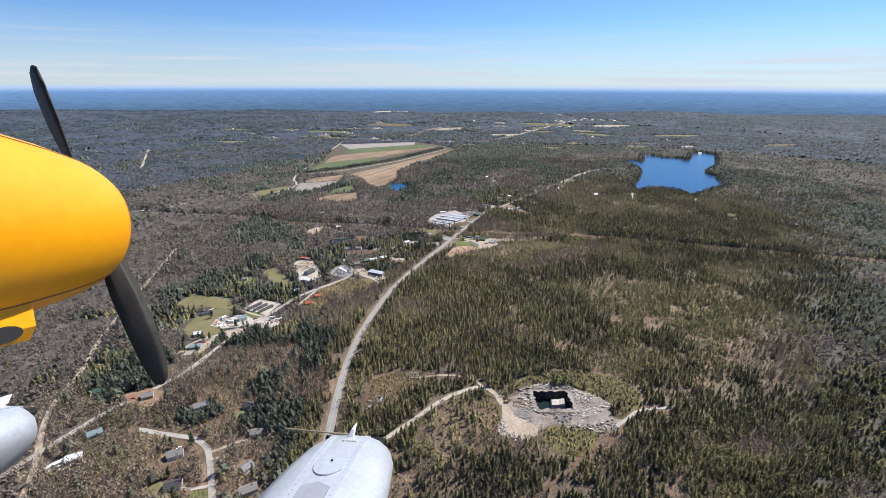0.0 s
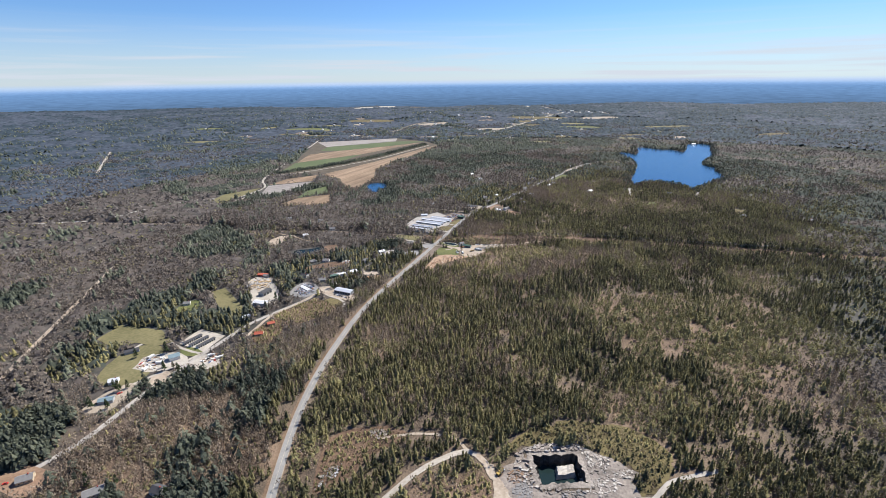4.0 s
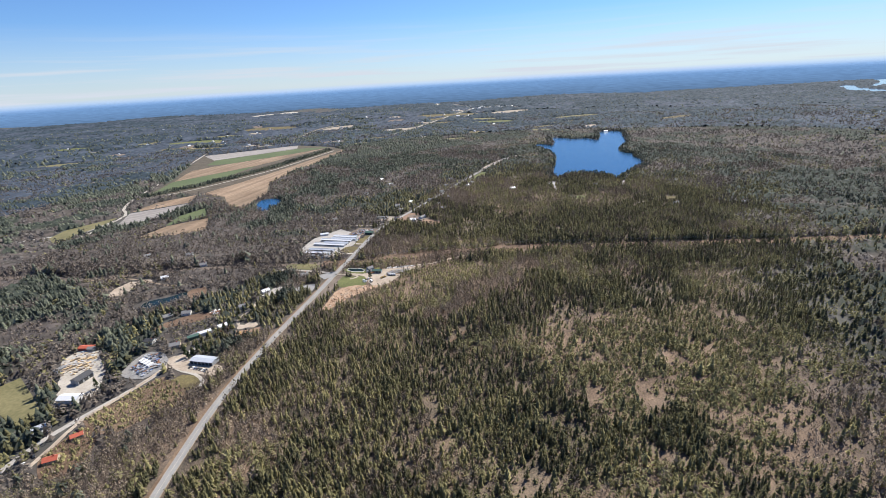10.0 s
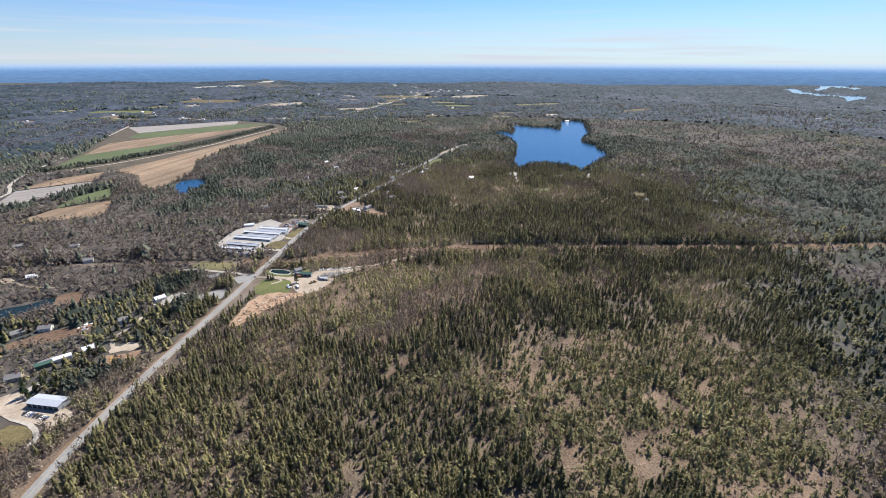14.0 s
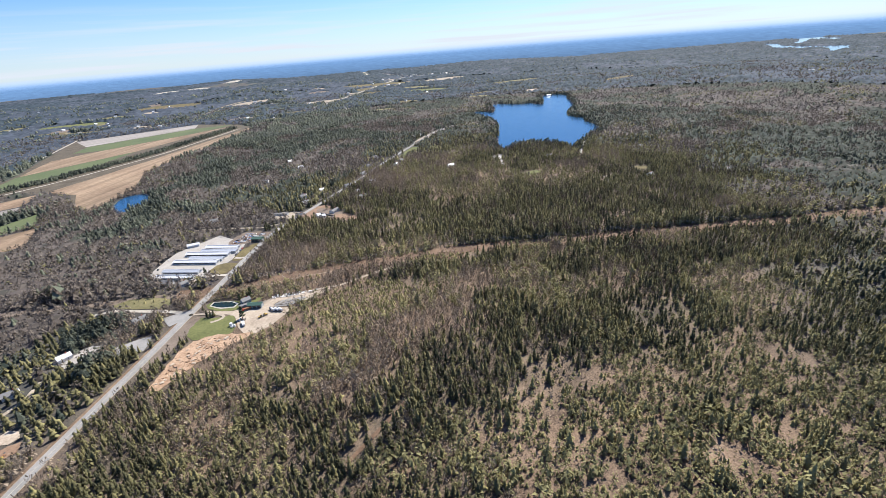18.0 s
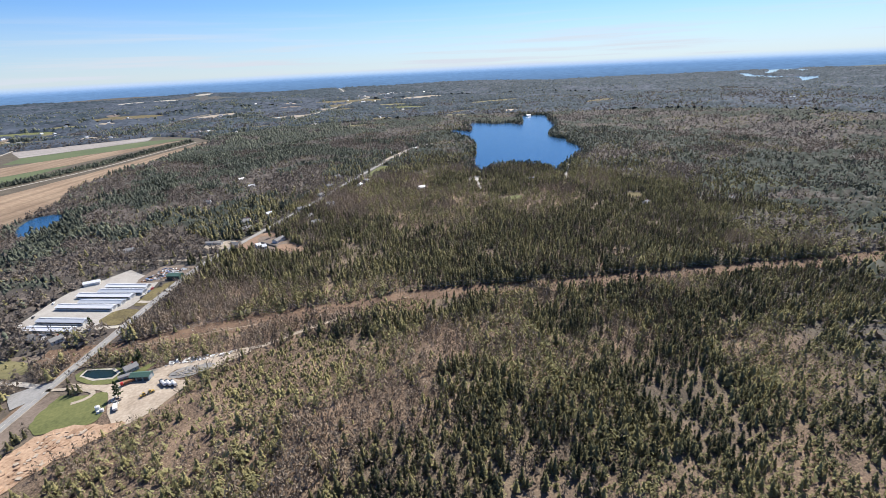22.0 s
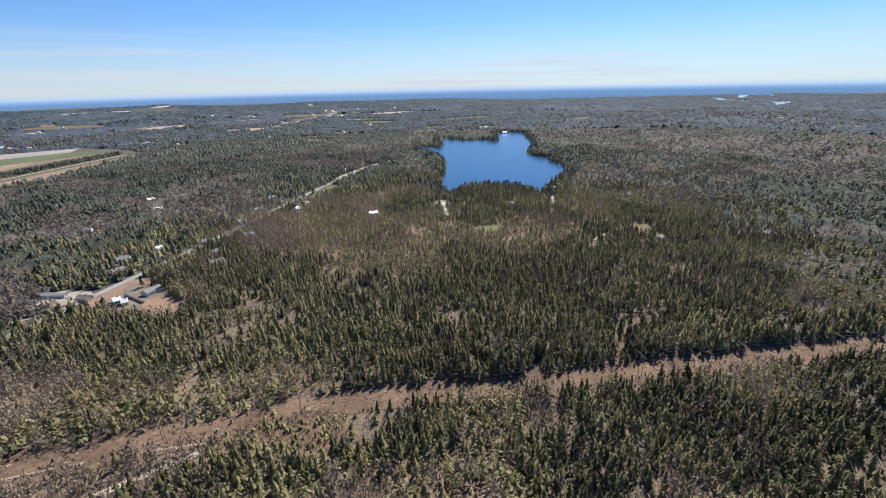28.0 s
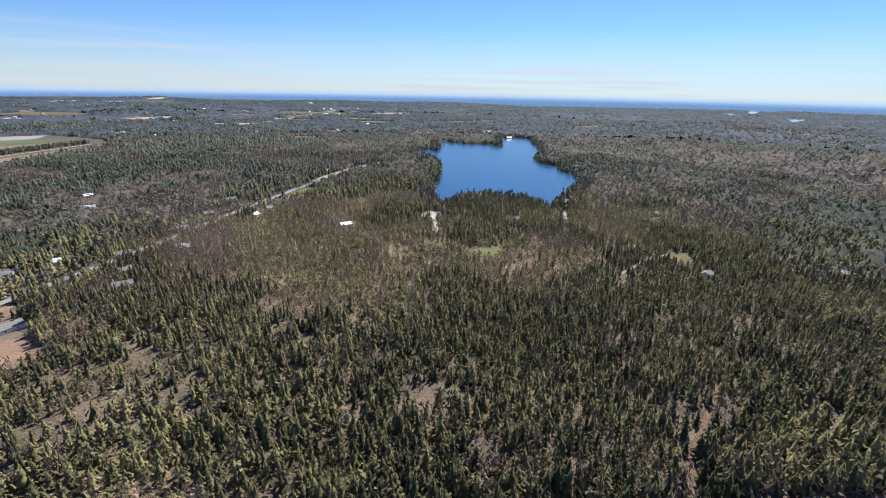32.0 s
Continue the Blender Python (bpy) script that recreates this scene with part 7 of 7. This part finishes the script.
def tree_tops():
    """The closed roof of the far woods: one uneven sheet of crowns for each range, open where fields, roads and water lie."""
    rng = np.random.RandomState(77)
    WIDE = OPEN.copy()
    for a, b in ((1, 0), (-1, 0), (0, 1), (0, -1), (2, 0), (-2, 0), (0, 2), (0, -2), (1, 1), (-1, 1), (1, -1), (-1, -1)):
        WIDE |= np.roll(OPEN, (a, b), (0, 1))
    for name, step, (x0, x1, y0, y1), low, high, rough, mat in (
            ("mid_canopy", 7.0, (-1750, 2000, 250, 2600), 340, 1350, 8.0, MIXED_TOPS),
            # the two farther sheets carry the haze-blue colours
            ("far_canopy", 11.0, (-2900, 3400, 250, 3800), 1350, 2500, 11.0, HAZED_TOPS),
            ("distant_canopy", 15.0, (-5200, 5800, 250, 6100), 2500, 6200, 14.0, HAZED_TOPS)):
        gx, gy = np.meshgrid(np.arange(x0, x1, step), np.arange(y0, y1, step), indexing="ij")
        shape = gx.shape
        x = (gx + rng.uniform(-.42, .42, shape) * step).ravel()
        y = (gy + rng.uniform(-.42, .42, shape) * step).ravel()
        d = off_axis(x, y)
        i, j = ((x - X0) / CELL).astype(int), ((y - Y0) / CELL).astype(int)
        known = (i >= 0) & (i < NX) & (j >= 0) & (j < NY)
        bare = np.zeros(len(x), bool)
        bare[known] = WIDE[i[known], j[known]]
        for poly in (LAKE, FAR_LAKE, FAR_ARM):
            bare |= inside(poly, x, y)
        c = cover(x, y)
        green = np.clip(c * 1.1 + rng.normal(0, 0.28, len(x)) - 0.08, 0, 1)
        tone = np.clip(rng.rand(len(x)) * 0.9 - 0.05 + 0.5 * (vnoise(x, y, 140, 78) - 0.5), 0, 1)
        crest = rng.rand(len(x)) ** 1.6
        h = 1.5 + crest * rough * (0.75 + 0.5 * green)
        sparse = rng.rand(len(x)) > smooth(low - 10, low + (160 if low < 1000 else 1), d)
        z = height(x, y) + np.where(bare | sparse, -2.5, h)
        m = shape[1]
        a, b = np.meshgrid(np.arange(shape[0] - 1), np.arange(m - 1), indexing="ij")
        q = (a * m + b).ravel()
        seen = (d[q] > low) & (d[q] <= high) & (x[q] > -1.12 * (y[q] + 90)) & (y[q] > 0.33 * x[q] - 300)
        q = q[seen & ~(bare[q] & bare[q + 1] & bare[q + m] & bare[q + m + 1])]
        F = np.vstack([np.column_stack([q, q + m, q + m + 1]), np.column_stack([q, q + m + 1, q + 1])]).astype(np.int32)
        used, F = np.unique(F, return_inverse=True)
        F = F.reshape(-1, 3).astype(np.int32)
        me = bpy.data.meshes.new(name)
        me.vertices.add(len(used)), me.loops.add(F.size), me.polygons.add(len(F))
        me.vertices.foreach_set("co", np.column_stack([x, y, z])[used].astype(np.float32).ravel())
        me.loops.foreach_set("vertex_index", F.ravel())
        me.polygons.foreach_set("loop_start", np.arange(0, F.size, 3, dtype=np.int32))
        me.update(calc_edges=True)
        me.attributes.new("green", "FLOAT", "POINT").data.foreach_set("value", green[used].astype(np.float32))
        me.attributes.new("tint", "FLOAT", "POINT").data.foreach_set("value", tone[used].astype(np.float32))
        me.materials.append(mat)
        tagged(new(name, me), "closed roof of grey and dark green tree tops, far ones painted hazy blue", "trees", kind="stuff")


tree_tops()


def shore_pines():
    """Tall dark pines that crowd the lake's edge."""
    rng = np.random.RandomState(33)
    ring = np.array(rounded(LAKE))
    line = np.vstack([np.linspace(a, b, max(2, int(np.hypot(*(b - a)) / 5)), endpoint=False) for a, b in zip(ring, np.roll(ring, -1, 0))])
    X, Y = [], []
    for reach in (4, 11, 20):
        for s in (-1, 1):
            d = np.roll(line, -3, 0) - np.roll(line, 3, 0)
            q = line + s * reach * np.column_stack([d[:, 1], -d[:, 0]]) / np.maximum(1e-6, np.hypot(*d.T))[:, None] + rng.uniform(-2.5, 2.5, line.shape)
            out = ~inside([tuple(v) for v in ring], q[:, 0], q[:, 1]) & (rng.rand(len(q)) < 0.55 * vnoise(q[:, 0], q[:, 1], 35, 52) + 0.25)
            X.append(q[out, 0]), Y.append(q[out, 1])
    x, y = np.concatenate(X), np.concatenate(Y)
    grow("shore_pines", [ragged(13, 0.17, s, 0.30) for s in range(80, 84)] + [ragged(13, 0.22, s, 0.30, "round") for s in (84,)], x, y, rng.uniform(7, 15, len(x)), rng.uniform(0.9, 1.4, len(x)), COOL_NEEDLES, "tall dark pines along the lake shore", rng, 0.95)


shore_pines()


def hedgerow():
    """A dark line of trees between the long fields."""
    rng = np.random.RandomState(35)
    line = spline([(-528, 1742), (-405, 1838), (-300, 1960), (-206, 2086), (-110, 2260), (-10, 2440)], 5.0)
    q = np.vstack([line + rng.uniform(-12, 12, line.shape) for _ in range(5)])
    grow("hedgerow", [both(tiers(2, 4, 0.27, s), ragged(4, 0.3, s, 0.28, "round")) for s in (86, 87, 88)], q[:, 0], q[:, 1], rng.uniform(6, 13, len(q)), rng.uniform(1.2, 1.8, len(q)), COOL_NEEDLES, "dark hedgerow of trees between long fields", rng, 0.6)


hedgerow()


def shrubs():
    """Low bushes and saplings on the cleared ground."""
    rng = np.random.RandomState(21)
    low = [spray(5, 0.13, s, 0.0) for s in range(40, 43)]
    young = [tiers(2, 4, 0.30, s, 0.02) for s in range(44, 47)]
    X, Y = [], []
    line = spline(CORRIDOR[4:18], 6.0)
    for _ in range(5):
        d = np.gradient(line, axis=0)
        side = np.column_stack([d[:, 1], -d[:, 0]]) / np.hypot(*d.T)[:, None]
        q = line + side * rng.uniform(-12, 12, len(line))[:, None] + rng.uniform(-3, 3, line.shape)
        X.append(q[:, 0]), Y.append(q[:, 1])
    for (x0, x1, y0, y1), poly in (((-85, 0, 395, 480), [(-78, 461), (-38, 475), (-5, 456), (-30, 443), (-50, 420), (-80, 401)]),
                                   ((73, 214, 383, 466), [(73, 430), (100, 454), (141, 465), (189, 454), (213, 429), (204, 408), (180, 386), (166, 384), (178, 403), (160, 420), (136, 436), (90, 436)]),
                                   ((130, 240, 870, 968), SHRUBBY_SLOPE),
                                   ((34, 59, 358, 424), [(34, 400), (46, 424), (58, 410), (59, 392), (57, 372), (52, 358), (36, 364)]),
                                   ((90, 150, 330, 372), [(98, 366), (116, 372), (141, 366), (148, 357), (130, 337), (113, 331), (102, 337), (90, 350)]),
                                   ((248, 325, 955, 1000), [(250, 992), (265, 999), (303, 996), (321, 982), (309, 961), (294, 957), (276, 972)]),
                                   ((-204, -118, 672, 752), [(-204, 702), (-182, 724), (-158, 752), (-138, 742), (-122, 720), (-118, 704), (-140, 690), (-170, 672), (-186, 684)]),
                                   ((-216, -178, 629, 690), [(-216, 657), (-197, 690), (-181, 690), (-178, 640), (-200, 629)])):
        n = int((x1 - x0) * (y1 - y0) / 2.4)
        x, y = rng.uniform(x0, x1, n), rng.uniform(y0, y1, n)
        m = inside(poly, x, y)
        X.append(x[m]), Y.append(y[m])
    ux, uy = scatter(3.9, -420, 1000, 220, 1500, rng)
    settled = (ux - np.interp(uy, [p[1] for p in HIGHWAY], [p[0] for p in HIGHWAY]) < -15) & (rng.rand(len(ux)) < 0.6)
    m = (off_axis(ux, uy) < 330) & ((vnoise(ux, uy, 15, 8) + 0.6 * vnoise(ux, uy, 48, 9) < 0.62) | settled)
    X.append(ux[m]), Y.append(uy[m])
    hx, hy = scatter(2.8, 150, 560, 440, 830, rng)
    open_hill = np.exp(-((hx - 400) / 120) ** 2 - ((hy - 650) / 120) ** 2) + np.exp(-((hx - 265) / 70) ** 2 - ((hy - 650) / 100) ** 2) + 0.6 * np.exp(-((hx - 300) / 80) ** 2 - ((hy - 510) / 70) ** 2)
    m = rng.rand(len(hx)) < 0.9 * np.clip(open_hill, 0, 1) * (vnoise(hx, hy, 10, 23) + 0.5 * vnoise(hx, hy, 30, 24) > 0.70)
    hx, hy = hx[m], hy[m]
    v = rng.rand(len(hx))
    for name, m, shapes, mat, label, a, b in (("hill_saplings", v < 0.5, [ragged(9, 0.36, q, 0.34, "round") for q in (91, 92, 93)], BUDS, "olive budding saplings on a thin hilltop", 2.0, 5.0),
                                              ("hill_firs", v > 0.72, [both(tiers(2, 5, 0.30, q), ragged(4, 0.3, q, 0.28)) for q in (94, 95)], NEEDLES, "young olive firs on a thin hilltop", 2.5, 6.5)):
        grow(name, shapes, hx[m], hy[m], rng.uniform(a, b, m.sum()), rng.uniform(0.9, 1.4, m.sum()), mat, label, rng)
    x, y = np.concatenate(X), np.concatenate(Y)
    u = rng.rand(len(x))
    for name, m, shapes, mat, label, a, b in (("brown_bushes", u < 0.5, low, TWIGS, "low brown brush among the trees", 1.0, 2.8),
                                              ("green_bushes", (u >= 0.5) & (u < 0.8), low, BUDS, "low yellow-green budding brush", 1.0, 3.0),
                                              ("young_evergreens", u >= 0.8, young, NEEDLES, "scattered young evergreens", 1.2, 4.5)):
        grow(name, shapes, x[m], y[m], rng.uniform(a, b, m.sum()), rng.uniform(1.2, 2.2, m.sum()), mat, label, rng)


shrubs()


# ---- single trees in yards ----
def pine_tree(x, y, tall):
    t = thing("pine_tree", x, y, 0, "tall dark green pine standing alone in a yard", "tree", "yard pines", float(height(x, y)))
    part("trunk", made(tube, 0.3, (0, 0, -0.2), (0, 0, 11.0), 8, 0.08), BARK, t)
    bm = bmesh.new()
    rng = random.Random(5)
    for k in range(60):
        z = 3 + 9.5 * (k / 60)
        a, reach = rng.uniform(0, 6.28), (3.4 * (1 - (z - 3) / 11)) * rng.uniform(0.6, 1.1) + 0.3
        for j in range(3):
            b = a + rng.uniform(-0.5, 0.5)
            q = reach * rng.uniform(0.6, 1.0)
            tip = Vector((q * math.cos(b), q * math.sin(b), z + rng.uniform(-0.6, 0.5)))
            side = Vector((-math.sin(b), math.cos(b), rng.uniform(-0.4, 0.4))) * 0.55
            root = Vector((0.15 * q * math.cos(b), 0.15 * q * math.sin(b), z + 0.2))
            bm.faces.new([bm.verts.new(v) for v in (root, tip + side, tip * 1.05, tip - side)])
    part("crown", bm, NEEDLES_PLAIN, t)
    t.scale = (tall / 12.5,) * 3
    return t


NEEDLES_PLAIN = material("pine_needles", (0.025, 0.045, 0.022), (0.085, 0.11, 0.045), 0.3, 0.8, fine=2.0, leaf=0.4)
first = pine_tree(27, 1069, 12)
for k, (px, py) in enumerate([(76, 983), (79, 987), (68, 983), (72, 944), (-136, 784), (-140, 788), (-146, 800), (-128, 792), (-120, 790), (-112, 786),
                              (-100, 862), (-104, 840), (-110, 836), (-288, 582), (-284, 576), (-276, 580), (-266, 571), (-259, 566), (-252, 560), (-306, 545), (-312, 540), (-320, 545), (-322, 512), (-306, 512),
                              (-232, 352), (-250, 350), (-258, 343), (-262, 417), (-240, 418), (-216, 292), (-234, 316), (-190, 400), (-186, 376), (-165, 372), (206, 1240), (212, 1236), (190, 1250), (-300, 612), (-331, 604), (-206, 745), (-214, 752)]):
    copy_thing(first, pose(px, py, float(height(px, py)), 0, 0, 47 * k)).scale = ((0.7 + 0.045 * (k * 7 % 13)),) * 3
